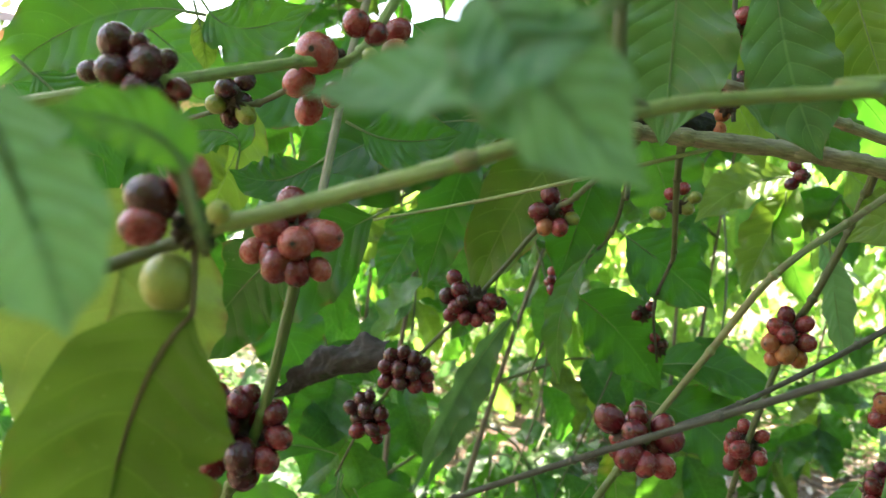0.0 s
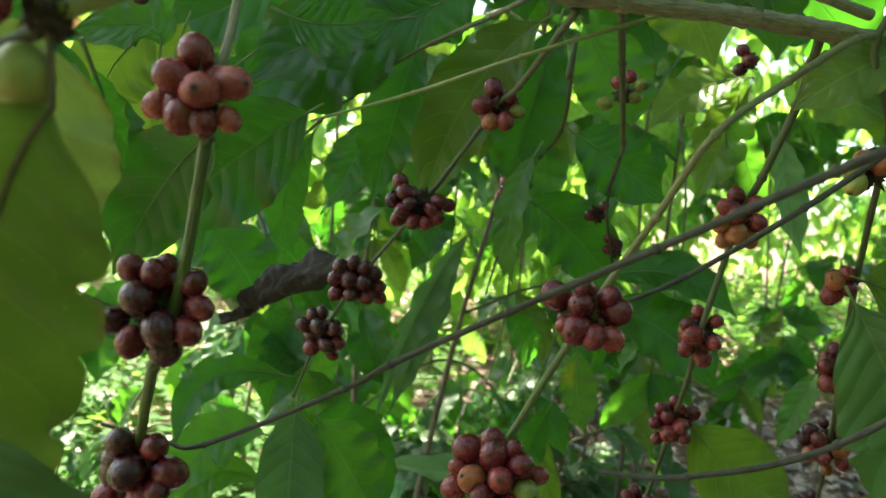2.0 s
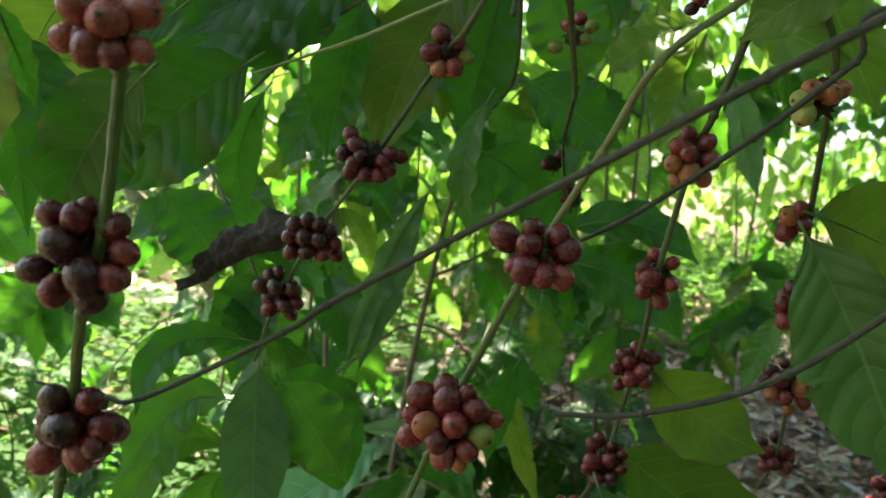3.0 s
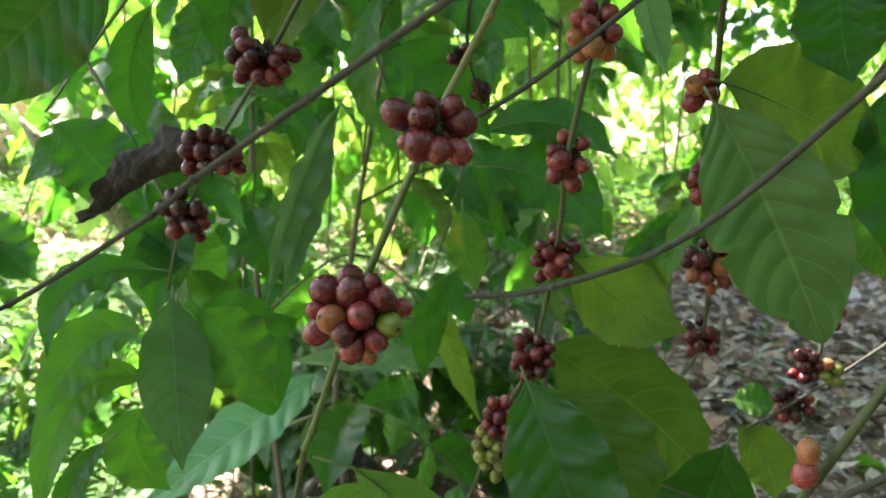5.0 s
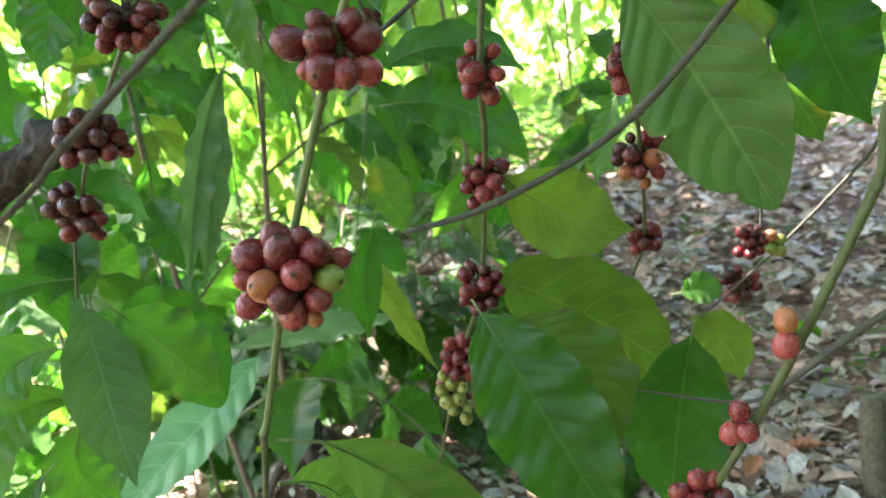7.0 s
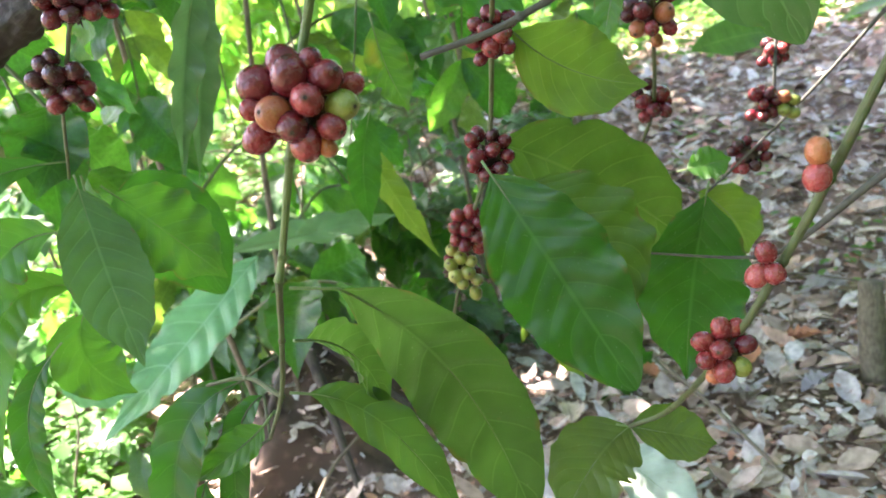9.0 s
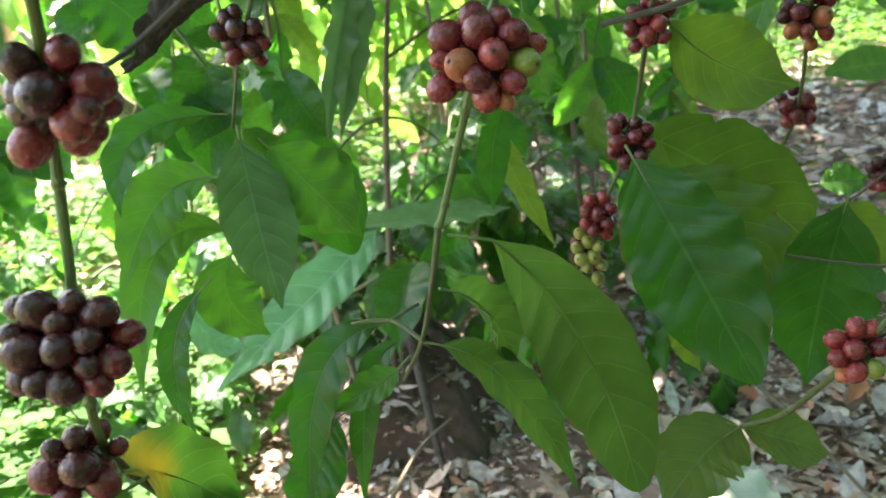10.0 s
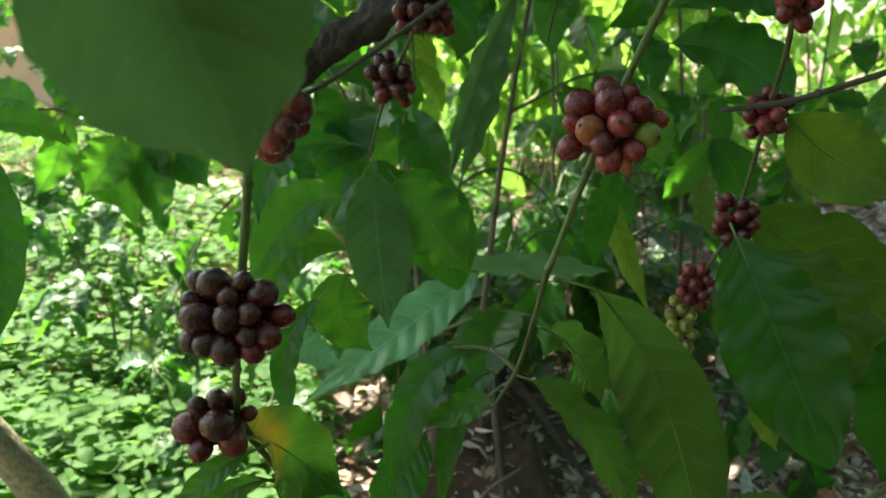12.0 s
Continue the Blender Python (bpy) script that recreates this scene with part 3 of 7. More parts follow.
def bright_strip():
    m, t, out = nodes_of("pale_earth")
    pos = t.nodes.new("ShaderNodeNewGeometry").outputs["Position"]
    col = mix_col(t, ramp(t, noise_tex(t, 2.5, 5.0, pos), 0.3, 0.7), (0.40, 0.34, 0.26), (0.58, 0.52, 0.43))
    col = mix_col(t, ramp(t, noise_tex(t, 30.0, 4.0, pos), 0.55, 0.75), col, (0.28, 0.22, 0.16))
    p = add(t, "ShaderNodeBsdfPrincipled", Roughness=0.95)
    t.links.new(col, p.inputs["Base Color"])
    b = add(t, "ShaderNodeBump", Strength=0.7, Distance=0.015)
    t.links.new(noise_tex(t, 35.0, 5.0, pos), b.inputs["Height"])
    t.links.new(b.outputs[0], p.inputs["Normal"])
    t.links.new(p.outputs[0], out.inputs[0])
    n, k = 60, 6
    vs, fs = [], []
    for i in range(n + 1):
        x = -8.0 + 8.1 * i / n
        half = (0.45 + 0.06 * math.sin(x * 2.1)) * min(1.0, (0.1 - x) * 1.5 + 0.05)
        for j in range(k + 1):
            y = strip_line(x) + half * (j / k * 2 - 1)
            vs.append((x, y, ground_height(x, y) + (0.012 if 0 < j < k else -0.01)))
    for i in range(n):
        for j in range(k):
            a = i * (k + 1) + j
            fs.append((a, a + k + 1, a + k + 2, a + 1))
    me = bpy.data.meshes.new("bright_strip")
    me.from_pydata(vs, [], fs)
    me.materials.append(m)
    for f in me.polygons:
        f.use_smooth = True
    tagged(new("bright_strip", me), "pale earth strip added as a bright patch in the weeds", "path", kind="structure")


bright_strip()

# dry leaves on the soil, thick under the shrubs
rng, fringe = random.Random(5), random.Random(51)
h = Heap()
for _ in range(26000):
    y = 0.5 + rng.random() ** 1.6 * 9.0
    x = rng.uniform(-0.35 * y - 0.2, 0.95 * y + 0.6)
    if x > 0.82 * y + 0.5:
        x += abs(fringe.gauss(0, 1.0))
    if x < 0.25 + 0.12 * y and rng.random() < 0.72:
        continue
    if y < 2.6 and rng.random() < 0.72:
        continue
    if math.hypot(x - 0.16, y - 1.75) < 0.38 and rng.random() < 0.8:
        continue
    L = rng.choice((rng.uniform(0.02, 0.05), rng.uniform(0.02, 0.05), rng.uniform(0.035, 0.085), rng.uniform(0.05, 0.105))) * (1 + 0.05 * y)
    h.add(Vector((x, y, ground_height(x, y) + rng.uniform(0.004, 0.03))), L, L * rng.uniform(0.4, 0.6),
          rand_dir(rng, rng.uniform(-0.12, 0.25)), Vector((rng.gauss(0, .3), rng.gauss(0, .3), 1)), rng.uniform(-0.5, 0.6), rng.uniform(-0.5, 0.7), 5)
for _ in range(30000):
    y = 0.6 + rng.random() ** 1.5 * 4.0
    x = rng.uniform(-0.2 * y, 0.95 * y + 0.5)
    L = rng.uniform(0.008, 0.035)
    h.add(Vector((x, y, ground_height(x, y) + rng.uniform(0.002, 0.02))), L, L * rng.uniform(0.15, 0.7), rand_dir(rng, rng.uniform(-0.1, 0.3)),
          Vector((rng.gauss(0, .4), rng.gauss(0, .4), 1)), rng.uniform(-0.4, 0.4), rng.uniform(-0.5, 0.5), 2)
for _ in range(7000):
    x, y = rng.gauss(0.6, 2.4), rng.gauss(-0.6, 1.9)
    L = rng.uniform(0.03, 0.09)
    h.add(Vector((x, y, ground_height(x, y) + rng.uniform(0.004, 0.02))), L, L * rng.uniform(0.4, 0.6), rand_dir(rng, rng.uniform(-0.12, 0.25)),
          Vector((rng.gauss(0, .3), rng.gauss(0, .3), 1)), rng.uniform(-0.5, 0.6), rng.uniform(-0.5, 0.7), 3)
tagged(h.build("leaf_litter", litter_material()), "dry brown and grey fallen leaves covering the soil", "leaf litter", kind="stuff")

# low green plants, in the sun past the shrubs
rng, fringe = random.Random(6), random.Random(61)
h = Heap()
for _ in range(9800):
    y = 1.5 + rng.random() ** 1.6 * 10.0
    x = rng.uniform(-0.75 * y - 1.0, 0.1 * y - (0.5 if y < 2.6 else 0.25) + (0 if y < 4 else (y - 4) * 0.25))
    if x < -0.66 * y - 0.7:
        x -= abs(fringe.gauss(0, 1.3))
    if strip_near(x, y) < 0.5:
        continue
    z0 = ground_height(x, y)
    top = rng.uniform(0.03, 0.14) + 0.16 * max(0.0, noise.noise(Vector((x * 2.5, y * 2.5, 1.0))) + 0.2)
    for k in range(rng.randint(4, 7)):
        L = rng.uniform(0.020, 0.062) * (1 + 0.06 * y)
        h.add(Vector((x + rng.gauss(0, .04), y + rng.gauss(0, .04), z0 + top * rng.uniform(0.4, 1.0))), L, L * rng.uniform(0.45, 0.75),
              rand_dir(rng, rng.uniform(-0.1, 0.5)), Vector((rng.gauss(0, .3), rng.gauss(0, .3), 1)), rng.uniform(0, 0.4), 0.2, 3)
for _ in range(5000):
    x, y = -1.2 - abs(rng.gauss(0, 3.2)), rng.gauss(1.2, 3.2)
    z0 = ground_height(x, y)
    top = rng.uniform(0.03, 0.2)
    for k in range(4):
        L = rng.uniform(0.03, 0.07)
        h.add(Vector((x + rng.gauss(0, .05), y + rng.gauss(0, .05), z0 + top * rng.uniform(0.3, 1.0))), L, L * 0.6, rand_dir(rng, rng.uniform(-0.1, 0.5)), Vector((rng.gauss(0, .3), rng.gauss(0, .3), 1)), 0.2, 0.2, 2)
for _ in range(26):
    y = rng.uniform(1.7, 4.0)
    x = rng.uniform(0.55 * y, 0.95 * y)
    for k in range(7):
        L = rng.uniform(0.02, 0.05)
        h.add(Vector((x + rng.gauss(0, .03), y + rng.gauss(0, .03), ground_height(x, y) + rng.uniform(0.02, 0.10))), L, L * 0.55, rand_dir(rng, 0.2), Vector((rng.gauss(0, .3), rng.gauss(0, .3), 1)), 0.2, 0.2, 3)
for _ in range(3800):
    y = 3.2 + rng.random() ** 1.2 * 7.0
    x = rng.uniform(0.22 * y + 0.2, 0.85 * y + 1.0)
    if rng.random() > (y - 4.6) * 0.4:
        continue
    z0 = ground_height(x, y)
    top = rng.uniform(0.05, 0.2) + 0.05 * max(0.0, y - 4.5)
    for k in range(rng.randint(4, 7)):
        L = rng.uniform(0.04, 0.085) * (1 + 0.05 * y)
        h.add(Vector((x + rng.gauss(0, .06), y + rng.gauss(0, .06), z0 + top * rng.uniform(0.3, 1.0))), L, L * rng.uniform(0.45, 0.75),
              rand_dir(rng, rng.uniform(-0.1, 0.5)), Vector((rng.gauss(0, .3), rng.gauss(0, .3), 1)), rng.uniform(0, 0.4), 0.2, 3)
tagged(h.build("ground_cover_plants", COVER_LEAF), "low bright green weeds carpeting the sunlit ground", "ground cover", kind="stuff")


# holes in the added crowns aiming sunlight: a point below each, and its radius
GAPS = (((-0.40, 1.75, 0.3), 0.38), ((0.46, 0.97, 1.35), 0.20), ((0.50, 1.22, 1.2), 0.20), ((0.55, 2.15, 1.1), 0.12), ((0.05, 1.4, 0.9), 0.16), ((0.3, 1.45, 0.85), 0.16))


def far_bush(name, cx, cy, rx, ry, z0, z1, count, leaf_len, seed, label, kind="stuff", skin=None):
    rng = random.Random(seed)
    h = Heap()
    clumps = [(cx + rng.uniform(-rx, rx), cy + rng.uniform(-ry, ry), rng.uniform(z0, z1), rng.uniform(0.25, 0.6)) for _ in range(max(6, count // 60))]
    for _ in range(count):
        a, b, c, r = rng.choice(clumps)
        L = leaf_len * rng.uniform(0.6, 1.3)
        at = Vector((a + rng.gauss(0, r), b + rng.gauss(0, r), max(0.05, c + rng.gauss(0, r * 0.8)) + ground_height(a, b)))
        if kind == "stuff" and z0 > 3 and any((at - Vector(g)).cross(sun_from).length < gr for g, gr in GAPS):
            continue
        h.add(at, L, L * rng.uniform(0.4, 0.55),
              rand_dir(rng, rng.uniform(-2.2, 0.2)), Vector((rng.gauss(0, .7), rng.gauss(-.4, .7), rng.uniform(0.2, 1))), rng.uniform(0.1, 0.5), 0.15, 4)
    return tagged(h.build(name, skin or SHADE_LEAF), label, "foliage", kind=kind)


# sunlit thicket behind, and the unseen high crowns added to shade the shrubs
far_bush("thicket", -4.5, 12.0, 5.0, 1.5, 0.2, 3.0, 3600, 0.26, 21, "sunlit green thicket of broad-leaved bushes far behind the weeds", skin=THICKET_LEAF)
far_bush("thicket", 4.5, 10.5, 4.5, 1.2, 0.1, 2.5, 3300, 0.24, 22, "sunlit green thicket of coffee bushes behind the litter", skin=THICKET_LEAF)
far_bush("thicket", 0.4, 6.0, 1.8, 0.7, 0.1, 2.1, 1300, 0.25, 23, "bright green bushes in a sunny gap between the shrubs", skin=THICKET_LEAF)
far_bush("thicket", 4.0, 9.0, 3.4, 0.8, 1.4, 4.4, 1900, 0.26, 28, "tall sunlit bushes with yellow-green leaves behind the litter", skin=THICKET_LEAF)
far_bush("shade_crown", -0.1, 1.8, 1.5, 1.3, 3.1, 3.9, 7500, 0.24, 24, "unseen leafy crown added to shade the coffee shrubs")
far_bush("shade_crown", 1.5, 4.8, 1.9, 2.1, 3.7, 4.6, 8800, 0.27, 25, "second unseen leafy crown added to shade the litter")
# unseen bushes added behind and beside the camera, holding back fill light
far_bush("hedge", 0.6, -1.9, 2.6, 0.5, 0.2, 3.2, 5200, 0.24, 26, "unseen dense coffee bushes added behind the walk")
far_bush("hedge", 3.1, 0.4, 0.6, 1.5, 0.2, 3.0, 3600, 0.24, 27, "unseen dense coffee bushes added beside the walk")


# ---- coffee shrubs behind ----
def leaf_mesh(i):
    bm = bmesh.new()
    rng = random.Random(100 + i)
    blade(bm, (0, 0, 0), (0.5, 0, 0.06 + rng.uniform(-.03, .05)), (1, 0, -0.10 + rng.uniform(-.15, .05)), rng.uniform(0.40, 0.56), (0, 0, 1), i, rng.uniform(0.05, 0.2), 0.0, rng.uniform(0.05, 0.11), 30, 8, 0.022)
    me = bpy.data.meshes.new("leaf")
    bm.to_mesh(me)
    bm.free()
    me.materials.append(LEAF[("green", "dark", "green", "shade", "dark", "dark", "lime", "green", "dark", "olive")[i]])
    for f in me.polygons:
        f.use_smooth = True
    return me


# open lanes between the shrubs: two ends and a half width
LANES = ((Vector((0.10, 1.35, 0.79)), Vector((0.59, 6.0, 0.21)), 0.10), (Vector((0.18, 1.4, 0.92)), Vector((0.84, 6.1, 0.81)), 0.08), (Vector((0.5, 1.5, 1.0)), Vector((1.86, 5.9, 0.85)), 0.16),
         (Vector((0.128, 1.338, 0.76)), Vector((0.686, 6.52, 0.085)), 0.14), (Vector((0.097, 1.36, 0.845)), Vector((0.534, 6.64, 0.52)), 0.11), (Vector((-0.27, 1.37, 0.81)), Vector((-1.34, 6.67, 0.36)), 0.07),
         (Vector((-0.253, 1.098, 0.834)), Vector((-1.70, 6.14, -0.136)), 0.11), (Vector((-0.21, 1.083, 0.724)), Vector((-1.45, 6.05, -0.765)), 0.10))


def in_lane(p):
    return any((p - a).cross((b - a).normalized()).length < r and p.y > a.y for a, b, r in LANES)


SHRUB_LEAF = [leaf_mesh(i) for i in range(10)]


def shrub(x, y, height, reach, branches, seed, low=0.25, thick=0.007, flat=False, label="green coffee shrub with drooping branches"):
    """A coffee shrub: upright stems, arching side branches, and leaves in pairs along them."""
    rng = random.Random(seed)
    z = ground_height(x, y)
    sh = thing("coffee_shrub", (x, y, z), label, "shrub", "coffee shrubs behind")
    tops = []
    for k in range(2):
        bm = bmesh.new()
        a = rng.uniform(0, 6.28)
        lean = Vector((math.cos(a), math.sin(a), 0)) * rng.uniform(0.05, 0.25)
        pts = [Vector((0, 0, -0.03)) + lean * 0.1, lean * 0.4 + Vector((0, 0, height * 0.35)), lean * 0.8 + Vector((rng.gauss(0, .03), rng.gauss(0, .03), height * 0.7)), lean + Vector((0, 0, height))]
        line = spline(pts, 6)
        tube(bm, line, [thick, thick * 0.8, thick * 0.5, thick * 0.25], 8, 0.08, rng)
        part("trunk", bm, BARK["trunk"], sh)
        tops.append(line)
    for b in range(branches):
        line = rng.choice(tops)
        i = rng.randint(int(len(line) * low), len(line) - 1)
        p0 = line[i]
        a = rng.uniform(0, 6.28)
        out = Vector((math.cos(a), math.sin(a), 0))
        r = reach * rng.uniform(0.5, 1.0)
        pts = [p0, p0 + out * r * 0.4 + Vector((0, 0, r * 0.18)), p0 + out * r * 0.75 + Vector((0, 0, r * 0.05)), p0 + out * r + Vector((0, 0, -r * rng.uniform(0.1, 0.5)))]
        bl = spline(pts, 5)
        bm = bmesh.new()
        tube(bm, bl, [0.004, 0.003, 0.0018], 6, 0.05, rng)
        part("twig", bm, BARK["olive"], sh)
        for q in range(3, len(bl), 2):
            t = (bl[min(q + 1, len(bl) - 1)] - bl[q - 1]).normalized()
            for sgn in (-1, 1):
                if rng.random() < 0.12:
                    continue
                sd = t.cross(Vector((0, 0, 1))).normalized() * sgn
                d = (sd + t * rng.uniform(0.2, 0.8) + Vector((0, 0, rng.uniform(-1.7, 0.1)))).normalized()
                up = Vector((rng.gauss(0, .6), rng.gauss(-.6, .6), rng.uniform(0.1, 1.0)))
                if flat:
                    d = (sd + t * rng.uniform(0.3, 0.9) + Vector((0, 0, rng.uniform(-0.6, 0.1)))).normalized()
                    up = Vector((rng.gauss(0, .25), rng.gauss(-.1, .25), 1))
                s_ = d.cross(up).normalized()
                u_ = s_.cross(d)
                L = rng.uniform(0.11, 0.21) * min(1.0, 0.35 + reach)
                if in_lane(Vector((x, y, z)) + bl[q] + d * L * 0.6):
                    continue
                o = new("leaf", rng.choice([SHRUB_LEAF[3], SHRUB_LEAF[3], SHRUB_LEAF[0]] if flat else SHRUB_LEAF))
                o.parent = sh
                mm = Matrix((d, -s_, u_)).transposed().to_4x4()
                o.matrix_basis = Matrix.Translation(bl[q]) @ mm @ Matrix.Diagonal((L, L, L, 1))
    return sh


for sx, sy, hh, rr, nb, sd in ((-0.5, 3.0, 1.9, 0.6, 9, 1), (0.05, 1.75, 2.0, 0.6, 15, 2), (0.62, 2.0, 1.9, 0.55, 6, 3), (-0.15, 2.6, 2.3, 0.8, 24, 4), (1.7, 3.6, 1.9, 0.7, 7, 5),
                              (0.55, 3.6, 2.3, 0.8, 15, 7), (-2.9, 6.9, 2.0, 0.9, 14, 8), (3.1, 5.4, 2.0, 0.8, 16, 9)):
    shrub(sx, sy, hh, rr, nb, sd, 0.1)
for sx, sy, hh, rr, nb, sd in ((-0.62, 2.05, 0.42, 0.16, 5, 31), (-0.95, 2.5, 0.55, 0.2, 6, 32), (-0.42, 1.75, 0.36, 0.15, 5, 33), (-1.3, 3.2, 0.6, 0.25, 6, 34)):
    shrub(sx, sy, hh, rr, nb, sd, 0.4, 0.004, True, "small coffee seedling standing in the weeds")
for sx, sy, hh, rr, nb, sd in ((-0.05, 1.95, 0.45, 0.28, 9, 41), (0.18, 1.95, 0.40, 0.25, 7, 47), (0.55, 2.15, 0.5, 0.3, 9, 43), (0.25, 2.4, 0.6, 0.35, 10, 45), (0.72, 2.6, 0.55, 0.32, 11, 46),
                              (0.86, 3.3, 0.6, 0.36, 11, 48), (1.02, 4.2, 0.75, 0.42, 12, 49)):
    shrub(sx, sy, hh, rr, nb, sd, 0.1, 0.005, True, "low bushy young coffee plant under the shrubs")


def leafy_twig(points, seed, label="leafy coffee twig arching out of a shrub behind"):
    """A fruitless side branch with hanging leaves in pairs."""
    rng = random.Random(seed)
    tw = thing("coffee_branch", points[0], label, "branch", "leafy coffee twigs")
    line = spline([local(tw, p) for p in points], 8)
    bm = bmesh.new()
    tube(bm, line, [0.0032, 0.0026, 0.0018, 0.0010], 8, 0.05, rng)
    part("stem", bm, BARK["olive"], tw)
    for q in range(7, len(line), 3):
        t = (line[min(q + 1, len(line) - 1)] - line[q - 1]).normalized()
        turn = rng.uniform(0, 3.14)
        for sgn in (-1, 1):
            sd = Vector((math.cos(turn), math.sin(turn), 0)) * sgn
            d = (sd + Vector((0, 0, rng.uniform(-1.6, -0.3)))).normalized()
            up = Vector((rng.gauss(0, .4), rng.gauss(-.5, .4), rng.uniform(0.3, 1.0)))
            s_ = d.cross(up).normalized()
            u_ = s_.cross(d)
            L = rng.uniform(0.10, 0.16)
            if in_lane(Vector(points[0]) + line[q] + d * L * 0.6):
                continue
            o = new("leaf", SHRUB_LEAF[rng.choice((0, 1, 1, 2, 4, 4, 5))])
            o.parent = tw
            o.matrix_basis = Matrix.Translation(line[q]) @ Matrix((d, -s_, u_)).transposed().to_4x4() @ Matrix.Diagonal((L, L, L, 1))
    return tw


leafy_twig([(0.05, 1.75, 1.50), (0.08, 1.52, 1.30), (0.10, 1.42, 1.05), (0.09, 1.40, 0.78)], 62)
leafy_twig([(0.62, 2.0, 1.50), (0.40, 1.56, 1.22), (0.32, 1.38, 0.99), (0.24, 1.36, 0.70)], 63)
leafy_twig([(0.62, 2.0, 1.40), (0.55, 1.62, 1.15), (0.50, 1.45, 0.96), (0.46, 1.42, 0.78)], 64)
leafy_twig([(0.05, 1.75, 1.30), (0.18, 1.55, 1.12), (0.21, 1.44, 0.90), (0.16, 1.38, 0.66)], 65)
leafy_twig([(-0.37, 1.73, 1.34), (-0.25, 1.51, 1.08), (-0.19, 1.40, 0.91), (-0.18, 1.38, 0.78)], 66)
leafy_twig([(-0.09, 1.74, 1.37), (-0.05, 1.58, 1.12), (-0.03, 1.50, 0.93), (-0.05, 1.47, 0.76)], 67)
leafy_twig([(-0.29, 1.35, 1.15), (-0.16, 1.20, 0.97), (-0.10, 1.15, 0.86), (-0.08, 1.15, 0.75)], 68)


# ---- the fruiting branches ----

A = thing("coffee_branch", (0.0018, 0.2050, 1.1223), "pale green coffee twig with red and yellow-green cherries and broad leaves", "branch", "fruiting coffee branches")
stem(A, [(0.9200, 0.2600, 1.2800), (0.5000, 0.2500, 1.2500), (0.1323, 0.2300, 1.1709), (0.1058, 0.2200, 1.1611), (0.0729, 0.2150, 1.1526), (0.0438, 0.2100, 1.1432), (0.0018, 0.2030, 1.1221), (-0.0281, 0.2100, 1.1089), (-0.0602, 0.2150, 1.0947)], [0.0022, 0.0022, 0.0019, 0.0018, 0.0021, 0.0022, 0.0023], "green", 1, False)
stem(A, [(-0.0600, 0.2150, 1.0949), (-0.0718, 0.2220, 1.0886), (-0.0849, 0.2200, 1.0809), (-0.1042, 0.2200, 1.0704), (-0.1316, 0.2240, 1.0569)], [0.0022, 0.0019, 0.0018, 0.0017], "olive", 2, False)
spurs(A, (-0.0629, 0.2160, 1.0932), 0.0085, 5)
bm = bmesh.new(); knot(bm, local(A, (0.0018, 0.2030, 1.1221)), (1, 0, 0.35), 0.0024, random.Random(3), 12, 0.35); part("knot", bm, BARK["tan"], A)
stem(A, [(-0.0639, 0.2170, 1.0926), (-0.0646, 0.2052, 1.1026), (-0.0636, 0.1902, 1.1073), (-0.0583, 0.1652, 1.1108)], [0.0018, 0.0014, 0.0012], "olive", 3)
cluster(A, (-0.0670, 0.2171, 1.0935), 0.0060, [(-7.1, -7.9, 6.0, 6.5, "D"), (1.1, -6.7, 13.1, 5.9, "p"), (-7.5, -9.7, -0.7, 5.7, "r"), (-1.8, -0.1, -14.6, 7.3, "y"), (11.6, -13.6, 5.7, 3.1, "y")], "blackish, pink and yellow-green cherries round a twig", 4)
leaf(A, (-0.0606, 0.2150, 1.0723), (-0.0772, 0.2255, 1.0199), (-0.0829, 0.2599, 0.9177), 0.0557, (0.43, -0.85, 0.31), "olive", 5, stalk=(-0.0633, 0.215, 1.0926), wave=0.05, rib='red', quilt=0.02, skew=0.9)
leaf(A, (-0.1035, 0.2877, 1.1027), (-0.1107, 0.2910, 1.0543), (-0.1088, 0.2936, 0.9914), 0.0788, (0.19, -0.97, 0.13), "pale", 6, stalk=(-0.0648, 0.2201, 1.0927), rib='red', skew=0.8)
leaf(A, (-0.0600, 0.1000, 1.1115), (-0.0496, 0.1000, 1.0954), (-0.0445, 0.1050, 1.0807), 0.0177, (0.38, -0.87, 0.33), "near", 7)
leaf(A, (-0.0407, 0.1280, 1.1043), (-0.0480, 0.1260, 1.1102), (-0.0614, 0.1200, 1.1099), 0.0119, (0.23, -0.85, 0.47), "green", 8)
leaf(A, (0.0141, 0.1050, 1.1329), (-0.0026, 0.1000, 1.1209), (-0.0205, 0.1000, 1.1154), 0.0135, (-0.14, -0.86, 0.49), "near", 9, skew=0.8)
leaf(A, (-0.0006, 0.1030, 1.1339), (0.0084, 0.1020, 1.1226), (0.0244, 0.1050, 1.1116), 0.0207, (-0.16, -0.89, 0.43), "near", 10)
stem(A, [(0.0303, 0.2000, 1.1783), (0.0342, 0.2050, 1.1569), (0.0390, 0.2090, 1.1458), (0.0445, 0.2100, 1.1432)], [0.0016, 0.0016, 0.002], "olive", 11, False)
leaf(A, (0.0760, 0.3500, 1.2363), (0.0803, 0.3500, 1.1986), (0.0826, 0.3500, 1.1581), 0.0521, (-0.26, -0.96, -0.07), "front", 12)
leaf(A, (0.1493, 0.4500, 1.2813), (0.1683, 0.4500, 1.2259), (0.1930, 0.4500, 1.1823), 0.0502, (-0.19, -0.98, -0.02), "front", 13)

Q = thing("coffee_branch", (-0.0761, 0.3600, 1.1685), "green coffee twig with a blackish cherry whorl", "branch", "fruiting coffee branches")
